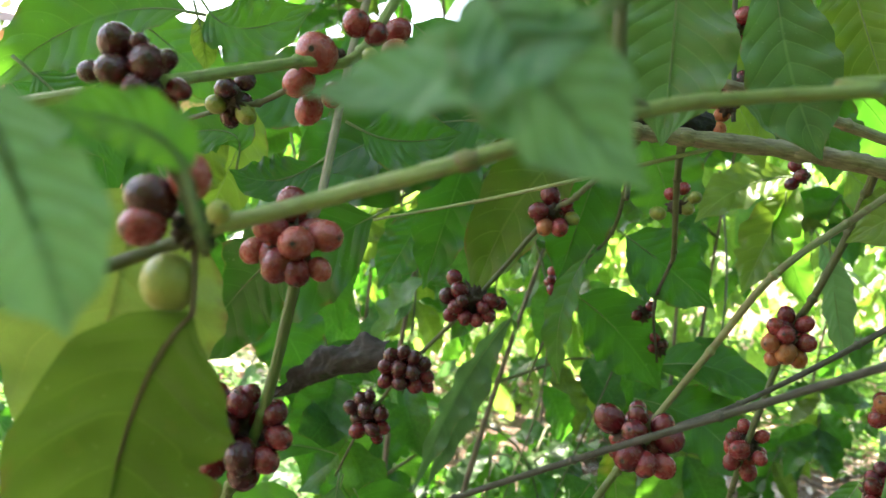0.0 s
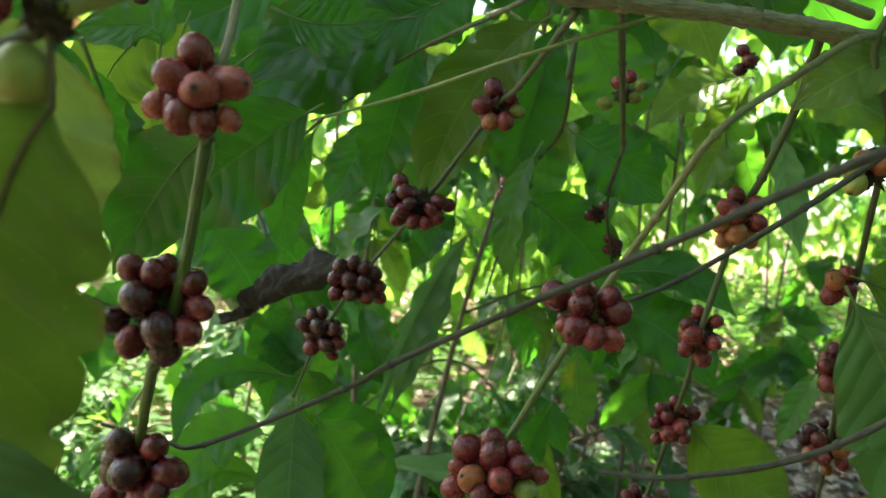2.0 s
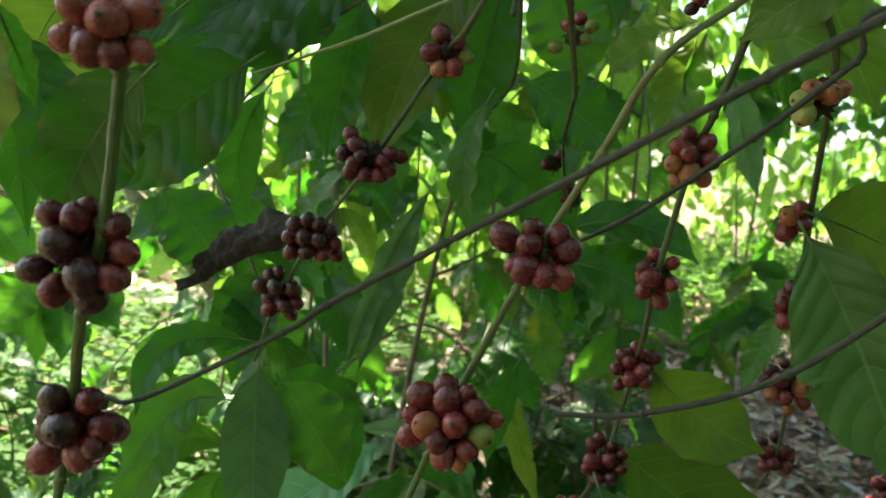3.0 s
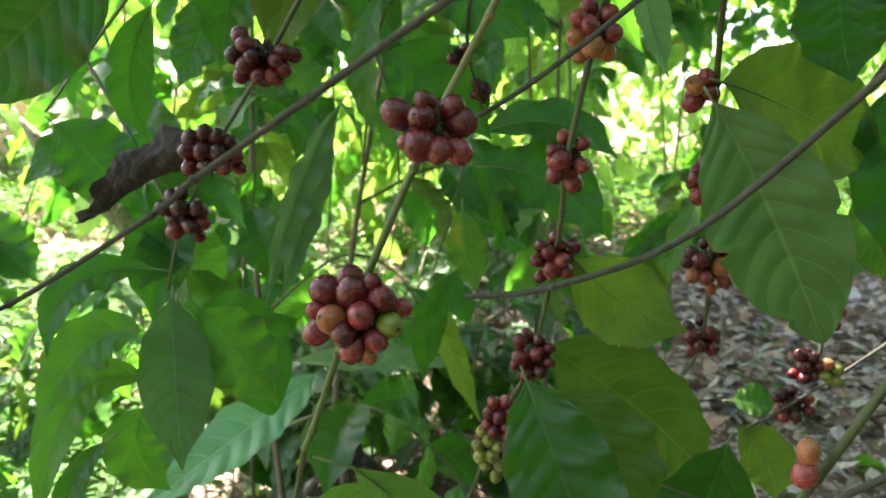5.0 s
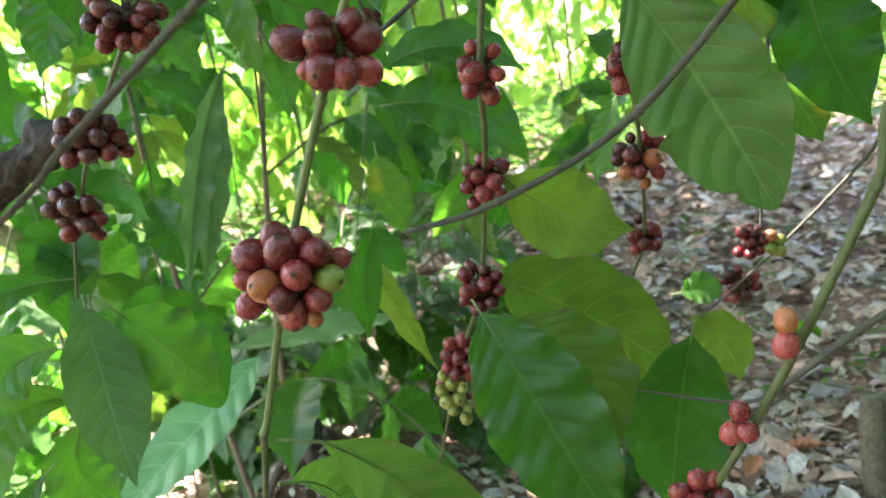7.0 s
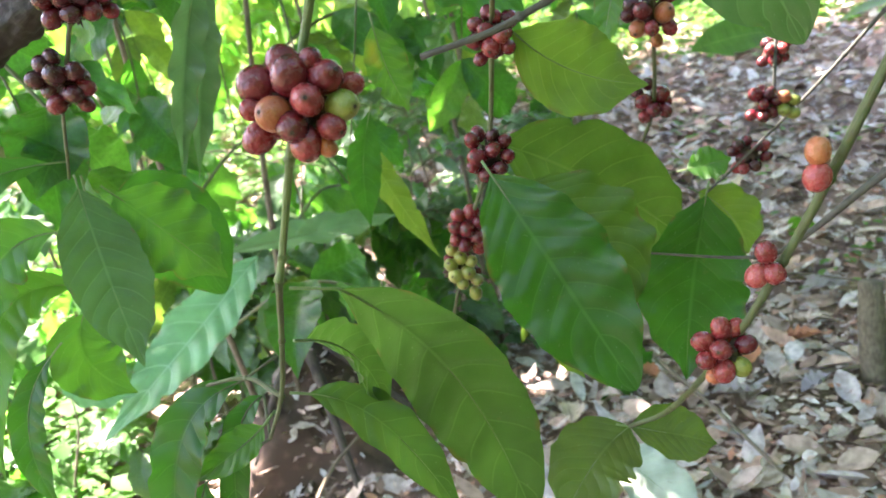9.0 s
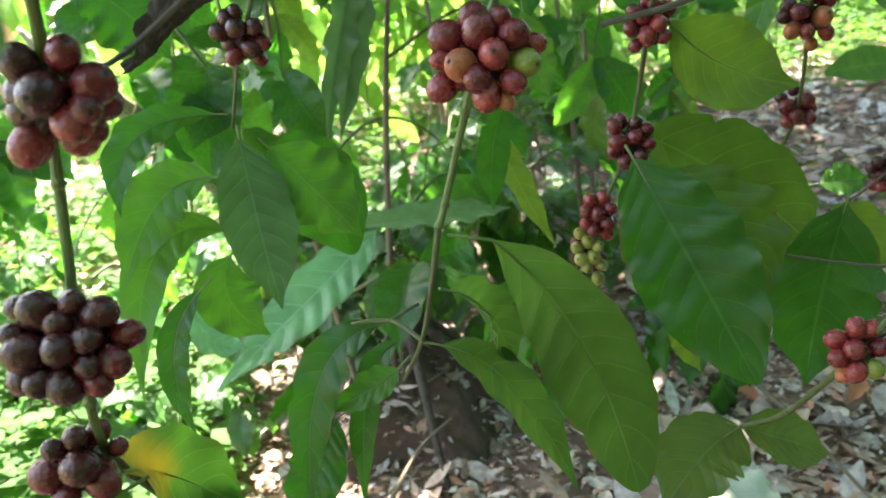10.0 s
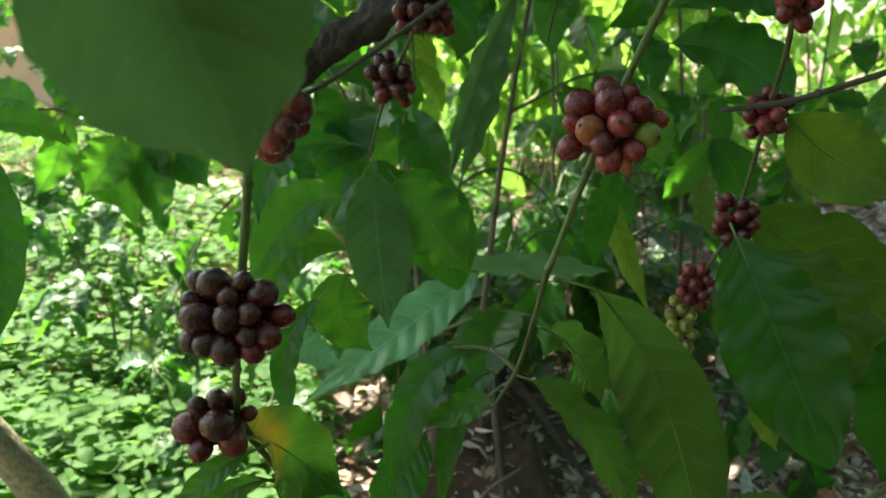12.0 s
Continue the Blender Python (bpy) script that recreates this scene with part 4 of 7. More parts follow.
stem(Q, [(-0.0300, 0.4100, 1.2600), (-0.0535, 0.3900, 1.1846), (-0.0761, 0.3600, 1.1685), (-0.1147, 0.3150, 1.1439), (-0.1365, 0.3000, 1.1328), (-0.1734, 0.3000, 1.1201)], [0.0026, 0.0024, 0.0024], "green", 14)
cluster(Q, (-0.1239, 0.3100, 1.1455), 0.0225, [(-5.1, -8.0, 7.3, 6.9, "D"), (-2.5, -11.7, -3.1, 6.5, "D"), (8.2, -12.1, 1.4, 7.2, "D"), (-13.6, -5.8, -4.2, 4.5, "D"), (-6.3, -8.7, -12.1, 4.3, "D"), (4.7, -13.4, 8.1, 3.4, "D"), (14.9, -11.8, 3.9, 4.0, "D"), (6.1, -13.2, -7.8, 5.6, "D"), (18.5, -4.0, -4.7, 4.3, "d"), (13.4, 0.0, -10.9, 5.2, "r"), (6.1, -0.0, -6.0, 5.2, "D"), (-8.3, -0.0, -2.2, 5.2, "D"), (0.0, -0.0, -8.6, 5.2, "D"), (-8.9, 8.0, 9.6, 6.8, "D"), (-9.6, 11.7, 0.8, 6.4, "D"), (0.8, 12.1, 5.3, 7.1, "D"), (-4.9, 13.4, 12.1, 3.3, "D"), (6.4, 11.8, 7.4, 3.9, "D"), (-2.6, 13.2, -3.5, 5.5, "D")], "dark red and blackish ripe cherries in a tight whorl", 15)
leaf(Q, (-0.1760, 0.5000, 1.2136), (-0.2348, 0.5000, 1.1964), (-0.2905, 0.5000, 1.1419), 0.0578, (0.33, -0.89, 0.32), "green", 16)

B = thing("coffee_branch", (-0.0565, 0.4000, 1.2113), "hanging coffee branch with whorls of dark red cherries", "branch", "fruiting coffee branches")
stem(B, [(0.9200, 0.2600, 1.6200), (0.4000, 0.3600, 1.6000), (0.0200, 0.4300, 1.4000), (-0.0580, 0.4200, 1.2344), (-0.0565, 0.4000, 1.2113), (-0.0583, 0.3900, 1.1811), (-0.0541, 0.3500, 1.1148), (-0.0572, 0.3441, 1.1009)], [0.0022, 0.0022, 0.002, 0.0018, 0.002], "light", 17, False)
stem(B, [(-0.0572, 0.3441, 1.1009), (-0.0586, 0.3502, 1.0763), (-0.0640, 0.3583, 1.0171), (-0.0751, 0.3723, 0.9792), (-0.0871, 0.4051, 0.9314), (-0.0945, 0.4258, 0.9326), (-0.0979, 0.4243, 0.8886), (-0.1024, 0.4229, 0.8445), (-0.1106, 0.4346, 0.7902), (-0.1167, 0.4572, 0.7573)], [0.0026, 0.0024, 0.0024, 0.0024, 0.0022, 0.002], "young", 18)
stem(B, [(-0.1167, 0.4572, 0.7573), (-0.1117, 0.4712, 0.7339), (-0.0998, 0.4833, 0.7057), (-0.0994, 0.4961, 0.6768), (-0.1023, 0.5078, 0.6432)], [0.0022, 0.002, 0.0018], "olive", 19)
cluster(B, (-0.0643, 0.3950, 1.1812), 0.0060, [(-6.6, -20.6, -4.6, 10.0, "p"), (-13.2, -15.9, -18.0, 7.4, "p"), (-8.3, -6.5, -28.2, 6.8, "p"), (8.6, -20.4, 11.8, 6.6, "r"), (25.3, -0.0, 16.6, 6.6, "r"), (17.8, -19.7, 8.7, 5.7, "d"), (27.3, -11.3, 4.0, 6.6, "o"), (17.7, -25.0, -2.5, 3.7, "y"), (3.8, -20.8, -21.7, 6.0, "r")], "pink, red and orange cherries in a whorl", 20)
cluster(B, (-0.0614, 0.3408, 1.0930), 0.0220, [(-2.0, -0.5, 14.1, 7.2, "r"), (-7.7, -7.2, 3.3, 7.3, "r"), (4.1, -12.4, -0.9, 7.5, "p"), (13.9, -6.1, 4.0, 7.1, "p"), (-14.8, 0.4, -7.1, 5.5, "p"), (-1.9, -8.9, -10.5, 7.2, "r"), (14.2, -6.5, -9.6, 4.9, "p"), (5.8, -10.2, -12.1, 5.9, "r"), (7.6, -0.2, 3.4, 7.2, "r"), (-5.3, -0.1, -6.4, 7.2, "r"), (-6.9, 0.7, 4.6, 7.2, "r"), (-9.5, 8.8, 5.2, 7.1, "r"), (-0.6, 12.3, 2.2, 7.4, "p"), (-4.3, 8.1, -7.8, 7.0, "r"), (2.2, 8.3, -9.2, 5.8, "r")], "ripe red cherries in a tight whorl", 21)
cluster(B, (-0.0750, 0.3690, 1.0052), 0.0265, [(-11.1, -3.7, 14.6, 6.3, "d"), (1.0, -11.2, 14.4, 6.6, "d"), (4.2, -9.5, 18.7, 4.7, "d"), (-4.6, -12.9, 4.3, 7.8, "D"), (-18.4, 0.6, -8.3, 6.3, "D"), (-7.5, -6.3, -15.1, 6.5, "d"), (5.4, -14.1, -6.9, 7.9, "D"), (15.4, -8.8, 12.4, 6.2, "d"), (19.5, -10.2, 2.9, 6.0, "r"), (15.6, -11.8, -7.2, 6.4, "r"), (6.9, -8.2, -15.2, 7.3, "D"), (1.6, 0.6, 9.9, 6.4, "d"), (5.0, -0.9, -8.7, 6.4, "d"), (7.9, -0.1, 6.2, 6.4, "d"), (-4.1, 13.1, 10.7, 6.5, "d"), (-10.0, 14.1, 0.6, 7.7, "D"), (-0.2, 12.7, -10.2, 7.8, "D"), (10.8, 9.1, -9.6, 6.3, "r")], "dark red and blackish ripe cherries in a tight whorl", 22)
cluster(B, (-0.0860, 0.4073, 0.9214), 0.0278, [(-6.9, -10.5, 14.6, 6.9, "D"), (9.2, -13.7, 16.1, 6.6, "d"), (-0.5, -14.8, 3.6, 9.0, "D"), (16.5, -12.5, 4.5, 8.3, "d"), (-12.9, -0.2, -15.0, 8.0, "r"), (6.9, -13.7, -7.7, 7.7, "r"), (12.6, -15.5, -3.4, 6.6, "d"), (-10.3, 0.5, -2.3, 7.7, "D"), (-3.1, 0.9, 10.1, 7.7, "d"), (-10.0, 0.8, 3.2, 7.7, "D"), (-11.3, 12.9, 6.2, 6.8, "D"), (2.7, 14.5, 6.2, 6.5, "d"), (-6.5, 15.0, -6.4, 8.9, "D"), (11.5, 10.9, -3.3, 8.1, "d"), (1.7, 11.6, -15.8, 7.6, "r"), (5.8, 13.3, -12.9, 6.5, "d")], "dark red and blackish ripe cherries in a tight whorl", 23)
cluster(B, (-0.1064, 0.4194, 0.8233), 0.0311, [(-18.0, 4.3, 17.5, 5.6, "D"), (-7.0, -7.0, 18.1, 8.4, "D"), (-17.6, -8.7, 10.5, 5.3, "D"), (-14.1, -10.8, 3.1, 8.9, "D"), (0.9, -19.0, 5.4, 7.2, "D"), (-19.9, -11.5, 2.2, 3.5, "g"), (-18.8, -7.7, -8.7, 6.8, "D"), (-9.9, -15.5, -8.3, 6.3, "D"), (-1.0, -15.7, -11.1, 8.4, "D"), (15.8, -10.1, 14.3, 8.0, "D"), (23.8, -7.1, 3.0, 6.8, "d"), (18.2, -14.4, -4.8, 7.3, "d"), (11.4, -16.8, -11.8, 6.2, "d"), (7.2, -11.3, 20.7, 5.6, "D"), (11.4, -0.9, -2.9, 6.8, "D"), (11.6, 0.3, 2.4, 6.8, "D"), (-5.9, -2.1, -10.0, 6.8, "D"), (-15.7, 11.3, -3.7, 8.7, "D"), (-5.7, 18.9, -6.2, 7.2, "D"), (10.8, -17.2, 6.9, 6.6, "D"), (9.5, -18.4, -3.3, 6.0, "D"), (1.1, -13.5, 13.6, 6.0, "D")], "dark red and blackish ripe cherries in a tight whorl", 24)
cluster(B, (-0.1283, 0.4550, 0.7507), 0.0239, [(-7.0, -7.2, 13.7, 5.5, "D"), (2.7, -5.7, 16.8, 6.4, "D"), (10.6, 1.8, 14.6, 6.0, "d"), (-14.0, -1.5, -0.8, 9.2, "d"), (3.6, -11.1, 5.1, 9.7, "D"), (18.2, 0.9, 6.1, 4.6, "d"), (-7.1, -7.2, -11.2, 6.9, "d"), (10.8, -8.6, -5.8, 8.5, "d"), (6.2, -1.6, -6.5, 6.9, "D"), (7.8, -1.2, -4.5, 6.9, "D"), (8.6, -0.8, -2.9, 6.9, "d"), (-9.7, 11.6, 4.6, 5.4, "D"), (0.1, 11.2, 8.3, 6.3, "D"), (0.7, 11.1, -4.9, 9.4, "D")], "dark red and blackish ripe cherries in a tight whorl", 25)
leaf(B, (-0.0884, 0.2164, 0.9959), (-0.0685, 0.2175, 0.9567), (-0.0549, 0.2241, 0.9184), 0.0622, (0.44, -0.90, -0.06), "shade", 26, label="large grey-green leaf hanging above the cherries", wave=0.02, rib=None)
leaf(B, (-0.1124, 0.4624, 0.7394), (-0.0951, 0.4881, 0.7181), (-0.0643, 0.5089, 0.6765), 0.0513, (-0.04, -0.69, 0.72), "yellow", 27)
leaf(B, (-0.1098, 0.4514, 0.7362), (-0.1313, 0.4489, 0.7229), (-0.1564, 0.4439, 0.6983), 0.0153, (0.20, -0.67, 0.72), "green", 28)
leaf(B, (-0.1043, 0.4845, 0.7009), (-0.0840, 0.4994, 0.6782), (-0.0592, 0.5194, 0.6332), 0.0435, (0.12, -0.72, 0.68), "dark", 29)
leaf(B, (-0.1038, 0.4629, 0.7129), (-0.1257, 0.4523, 0.7095), (-0.1485, 0.4480, 0.6898), 0.0131, (0.20, -0.67, 0.72), "green", 192)
leaf(B, (-0.0822, 0.4666, 1.0876), (-0.1162, 0.4966, 1.0519), (-0.1446, 0.5156, 0.9965), 0.0559, (0.23, -0.94, 0.23), "dark", 30)
leaf(B, (-0.0997, 0.3374, 1.0959), (-0.0952, 0.3467, 1.0798), (-0.0904, 0.3558, 1.0603), 0.0133, (0.77, -0.63, 0.07), "dark", 31)
leaf(B, (-0.2804, 0.5323, 0.8996), (-0.2671, 0.5188, 0.8402), (-0.2708, 0.5051, 0.7774), 0.0318, (0.17, -0.94, 0.31), "dark", 32)

M = thing("coffee_limb", (0.2604, 0.5019, 1.1923), "thick light brown coffee limb with a broken end", "branch", "coffee limbs")
stem(M, [(0.0756, 0.4843, 1.1912), (0.0981, 0.4940, 1.1886), (0.1307, 0.5036, 1.1917), (0.2103, 0.5227, 1.1986), (0.2758, 0.5318, 1.1985), (0.4129, 0.5500, 1.1941), (0.7000, 0.4200, 1.1000), (0.9300, 0.2700, 1.0500)], [0.0045, 0.005, 0.0062, 0.0068, 0.0075], "light", 33)
stem(M, [(0.0811, 0.4746, 1.2233), (0.1561, 0.4836, 1.2215), (0.2262, 0.5027, 1.2156), (0.2869, 0.5218, 1.2099)], [0.0028, 0.003, 0.0034, 0.0036], "light", 34)
stem(M, [(0.1309, 0.5036, 1.1907), (0.1631, 0.6231, 1.1813), (0.1863, 0.6823, 1.1308), (0.1883, 0.6921, 1.1218)], [0.003, 0.0024, 0.0018], "olive", 35)
heap(M, (0.1798, 0.6727, 1.1663), (20, 14, 22), 5.8, 6, "rrdg", "ripe red cherries in a tight whorl", 36)
stem(M, [(0.0858, 0.5042, 1.1933), (0.0640, 0.6046, 1.1972), (0.0252, 0.7050, 1.1924), (-0.0240, 0.7554, 1.1653)], [0.002, 0.0018, 0.0015], "olive", 37)
stem(M, [(0.1745, 0.5232, 1.1996), (0.0809, 0.5439, 1.1607), (0.0166, 0.6045, 1.1376), (-0.0578, 0.6552, 1.1131)], [0.0014, 0.0014, 0.0013, 0.001], "green", 38)
stem(M, [(-0.0084, 0.7373, 1.1684), (-0.0617, 0.7476, 1.1221), (-0.1055, 0.7572, 1.0685), (-0.1457, 0.7667, 1.0167)], [0.0015, 0.0014, 0.001], "young", 39)
heap(M, (0.1726, 0.5635, 1.2286), (26, 12, 16), 6.0, 6, "rdo", "ripe red cherries in a tight whorl", 40)
heap(M, (0.1698, 0.5700, 1.2831), (20, 12, 16), 6.4, 5, "odr", "orange and dark red cherries", 41)
stem(M, [(0.1636, 0.5700, 1.3251), (0.1705, 0.5700, 1.2793), (0.1770, 0.5600, 1.2182)], [0.0018, 0.0018, 0.0016], "dark", 42)
heap(M, (0.1841, 0.5700, 1.2465), (12, 10, 10), 6.4, 2, "d", "dark red and blackish ripe cherries in a tight whorl", 43)
heap(M, (0.2860, 0.7019, 1.2131), (14, 10, 10), 6, 4, "dD", "dark red and blackish ripe cherries in a tight whorl", 44)

D = thing("coffee_branch", (0.3148, 0.5413, 1.2019), "long tan coffee branch with two large red cherry whorls", "branch", "fruiting coffee branches")
stem(D, [(0.3148, 0.5413, 1.2019), (0.2665, 0.4918, 1.1871), (0.2174, 0.4621, 1.1524), (0.1746, 0.4422, 1.1162), (0.1556, 0.4625, 1.0698), (0.1331, 0.4745, 1.0211), (0.1334, 0.4733, 1.0142)], [0.0024, 0.0021, 0.002, 0.0021], "tan", 45)
stem(D, [(0.1334, 0.4733, 1.0142), (0.1212, 0.4819, 0.9914), (0.0983, 0.5014, 0.9296), (0.0829, 0.5118, 0.8830), (0.0681, 0.5235, 0.8330), (0.0634, 0.5253, 0.8204)], [0.0021, 0.0022, 0.0023, 0.0022, 0.0019, 0.0027], "young", 46)
stem(D, [(0.0634, 0.5253, 0.8204), (0.0576, 0.5440, 0.7810), (0.0496, 0.5645, 0.7395), (0.0366, 0.5869, 0.7040)], [0.0021, 0.0015, 0.0015, 0.0012], "olive", 56)
stem(D, [(0.0496, 0.5645, 0.7395), (0.0322, 0.5886, 0.7468), (0.0021, 0.6100, 0.7407)], [0.0016, 0.0013, 0.0012], "olive", 47)
cluster(D, (0.1290, 0.4812, 1.0113), 0.0277, [(-16.3, 5.4, 8.3, 8.6, "d"), (-5.3, -13.6, 6.4, 7.6, "d"), (-3.8, -8.9, 14.9, 5.8, "d"), (-13.4, -14.5, -5.3, 5.0, "r"), (-6.6, -13.9, -6.7, 9.5, "d"), (2.0, -17.8, -9.5, 7.0, "r"), (15.5, -9.1, 5.0, 8.4, "d"), (13.6, -12.1, -10.0, 7.3, "r"), (10.4, -9.3, 12.3, 7.0, "d"), (10.3, -2.3, -0.0, 7.3, "d"), (3.2, 1.3, 10.0, 7.3, "d"), (9.2, -2.9, -4.1, 7.3, "d"), (1.6, 17.1, 6.7, 7.5, "d"), (1.6, 15.4, 14.6, 5.7, "d"), (-7.0, 17.1, -4.6, 4.9, "r"), (0.3, 12.7, -6.2, 9.4, "d"), (8.3, 11.7, -8.8, 6.9, "r")], "ripe red cherries in a tight whorl", 48)
cluster(D, (0.0930, 0.4998, 0.9084), 0.0321, [(-16.5, 1.0, 13.4, 9.6, "d"), (-3.9, -5.4, 21.3, 8.2, "d"), (-3.1, -12.3, 15.3, 9.4, "d"), (11.9, -15.1, 12.2, 8.6, "d"), (23.2, -10.1, 6.1, 6.3, "r"), (-14.1, -13.0, 0.8, 8.4, "o"), (0.9, -20.3, 4.5, 8.0, "r"), (16.3, -17.7, -1.5, 7.7, "g"), (-23.0, -4.9, 4.0, 5.2, "r"), (-21.6, 2.9, -9.9, 8.2, "r"), (-7.9, -17.4, -6.0, 8.0, "d"), (-3.3, -15.0, -15.0, 8.3, "r"), (9.1, -19.8, -9.5, 6.9, "r"), (5.6, -17.6, -18.6, 4.6, "o"), (6.9, -12.4, 20.2, 6.1, "d"), (-1.9, 2.8, 11.7, 8.0, "d"), (-11.2, 1.6, -4.6, 8.0, "d"), (-10.8, 1.3, -5.5, 8.0, "d"), (1.4, 17.4, 7.9, 9.2, "d")], "large whorl of red cherries with one orange and one green", 49)
leaf(D, (0.0923, 0.5211, 0.8094), (0.1634, 0.5907, 0.6997), (0.2011, 0.6052, 0.5710), 0.0691, (-0.25, -0.88, 0.40), "moss", 50, stalk=(0.0681, 0.5281, 0.8146), blunt=0.58, wave=0.03, skew=1.2, drip=0.0, quilt=0.024)
leaf(D, (0.0667, 0.6135, 0.7131), (0.1123, 0.6004, 0.6766), (0.1479, 0.5818, 0.5975), 0.0378, (0.17, -0.66, 0.73), "moss", 51, quilt=0.014)
leaf(D, (0.0717, 0.5756, 0.7651), (0.1026, 0.6105, 0.7297), (0.1165, 0.6130, 0.6821), 0.0365, (0.19, -0.71, 0.68), "moss", 52, quilt=0.02, curl=0.15)
leaf(D, (0.0277, 0.6006, 0.7404), (-0.0191, 0.6011, 0.7069), (-0.0370, 0.5918, 0.6171), 0.0354, (-0.09, -0.71, 0.70), "dark", 53, stalk=(0.0536, 0.5974, 0.7516), rib='olive', wave=0.07, fold=0.10, quilt=0.002)
leaf(D, (0.0390, 0.6221, 0.7173), (0.0114, 0.6180, 0.6843), (-0.0020, 0.6083, 0.5957), 0.0230, (-0.14, -0.68, 0.72), "dark", 54, stalk=(0.0366, 0.5869, 0.704), rib='olive', wave=0.07, fold=0.10, quilt=0.002)
leaf(D, (-0.0124, 0.6264, 0.6668), (-0.0323, 0.6177, 0.6305), (-0.0560, 0.6067, 0.5852), 0.0409, (0.05, -0.75, 0.66), "dark", 200, stalk=(0.0366, 0.5869, 0.704), rib="olive", wave=0.1)
leaf(D, (0.0342, 0.5985, 0.7079), (0.0155, 0.5972, 0.6979), (-0.0172, 0.5961, 0.6851), 0.0253, (-0.27, -0.73, 0.63), "green", 55)

E = thing("bare_twig", (0.1852, 0.2920, 1.1109), "thin dark leafless coffee twig crossing the shrub", "twig", "dark bare twigs")
stem(E, [(0.9200, 0.2600, 1.2200), (0.5500, 0.2000, 1.2500), (0.2500, 0.2220, 1.1530), (0.2040, 0.2520, 1.1210), (0.1590, 0.2830, 1.0890), (0.1135, 0.3133, 1.0562), (0.0681, 0.3438, 1.0238), (0.0244, 0.3692, 0.9925), (0.0062, 0.3793, 0.9775), (-0.0580, 0.4101, 0.9360), (-0.0793, 0.4208, 0.9318), (-0.1108, 0.4221, 0.9364)], [0.0021, 0.0019, 0.0016, 0.0014, 0.0012, 0.0008], "dark", 56)

EF = thing("bare_twig", (0.2861, 0.4508, 1.1198), "thin dark leafless coffee twig behind the first", "twig", "dark bare twigs")
stem(EF, [(0.9200, 0.2600, 1.1900), (0.6000, 0.3600, 1.1700), (0.3168, 0.4506, 1.1629), (0.2923, 0.4702, 1.1325), (0.2445, 0.4802, 1.0868), (0.1889, 0.4956, 1.0398), (0.1554, 0.5112, 1.0164)], [0.0022, 0.002, 0.0018, 0.0013], "dark", 57)

G = thing("bare_twig", (0.3400, 0.4001, 1.0530), "long dark bare twig hanging before the leaves", "twig", "dark bare twigs")
stem(G, [(0.9200, 0.2600, 1.3400), (0.6200, 0.2800, 1.2800), (0.3604, 0.3676, 1.0907), (0.3254, 0.3823, 1.0487), (0.2619, 0.4415, 0.9637), (0.1965, 0.4703, 0.9296), (0.1530, 0.4937, 0.9194)], [0.0022, 0.0022, 0.0021, 0.0018, 0.0016], "dark", 58)

H = thing("coffee_branch", (0.2863, 0.5816, 1.1863), "hanging coffee branch strung with dark red cherry whorls", "branch", "fruiting coffee branches")
stem(H, [(0.2635, 0.5320, 1.2000), (0.2692, 0.5518, 1.1846), (0.2767, 0.5814, 1.1607), (0.2683, 0.6010, 1.1107), (0.2643, 0.6192, 1.0809), (0.2500, 0.6291, 0.9902), (0.2575, 0.6595, 0.9516), (0.2683, 0.7103, 0.9048), (0.2639, 0.7539, 0.8055), (0.2455, 0.7868, 0.7411), (0.2372, 0.8102, 0.6924), (0.2157, 0.8479, 0.5968)], [0.0032, 0.003, 0.0026, 0.0022, 0.002, 0.0018, 0.0015], "olive", 59)
cluster(H, (0.2584, 0.6094, 1.0788), 0.0239, [(-3.0, 0.7, 17.1, 6.5, "d"), (-13.1, -9.7, 7.4, 6.7, "r"), (-6.8, -13.4, 3.3, 7.1, "r"), (10.0, -2.5, 12.9, 6.5, "r"), (11.2, -7.5, -0.3, 7.2, "r"), (-15.1, -9.6, -4.6, 6.9, "o"), (-3.5, -10.9, -9.6, 7.9, "o"), (8.5, -5.6, -12.4, 6.6, "o"), (-9.6, -4.9, -15.0, 6.0, "o"), (-4.0, 0.4, 8.1, 6.7, "d"), (-8.7, 0.2, -2.5, 6.7, "r"), (9.0, -0.3, 0.8, 6.7, "r"), (-2.1, 10.8, 7.5, 6.4, "r"), (6.5, 13.7, 3.8, 6.9, "r"), (-4.2, 10.0, -3.8, 6.7, "r"), (7.4, 10.1, -8.3, 7.7, "r")], "orange and red half-ripe cherries in a whorl", 60)
cluster(H, (0.2533, 0.6370, 0.9905), 0.0248, [(-4.5, -2.5, 16.6, 5.7, "r"), (7.8, -8.4, 12.2, 5.5, "r"), (-8.5, -12.0, -0.1, 8.3, "r"), (-13.0, -8.2, 6.9, 6.1, "d"), (5.9, -15.6, -3.0, 5.7, "r"), (-11.9, -9.1, -10.0, 7.0, "d"), (3.6, -4.2, -16.5, 7.4, "r"), (2.8, -2.4, -8.7, 6.1, "r"), (-9.2, 2.1, 0.2, 6.1, "r"), (-9.1, 1.7, -1.6, 6.1, "r"), (2.6, 13.1, -0.9, 8.1, "r"), (-3.0, 14.4, 5.8, 5.9, "d"), (15.2, 9.5, -3.5, 5.5, "r"), (-3.3, 8.5, -9.9, 6.8, "d")], "dark red and blackish ripe cherries in a tight whorl", 61)
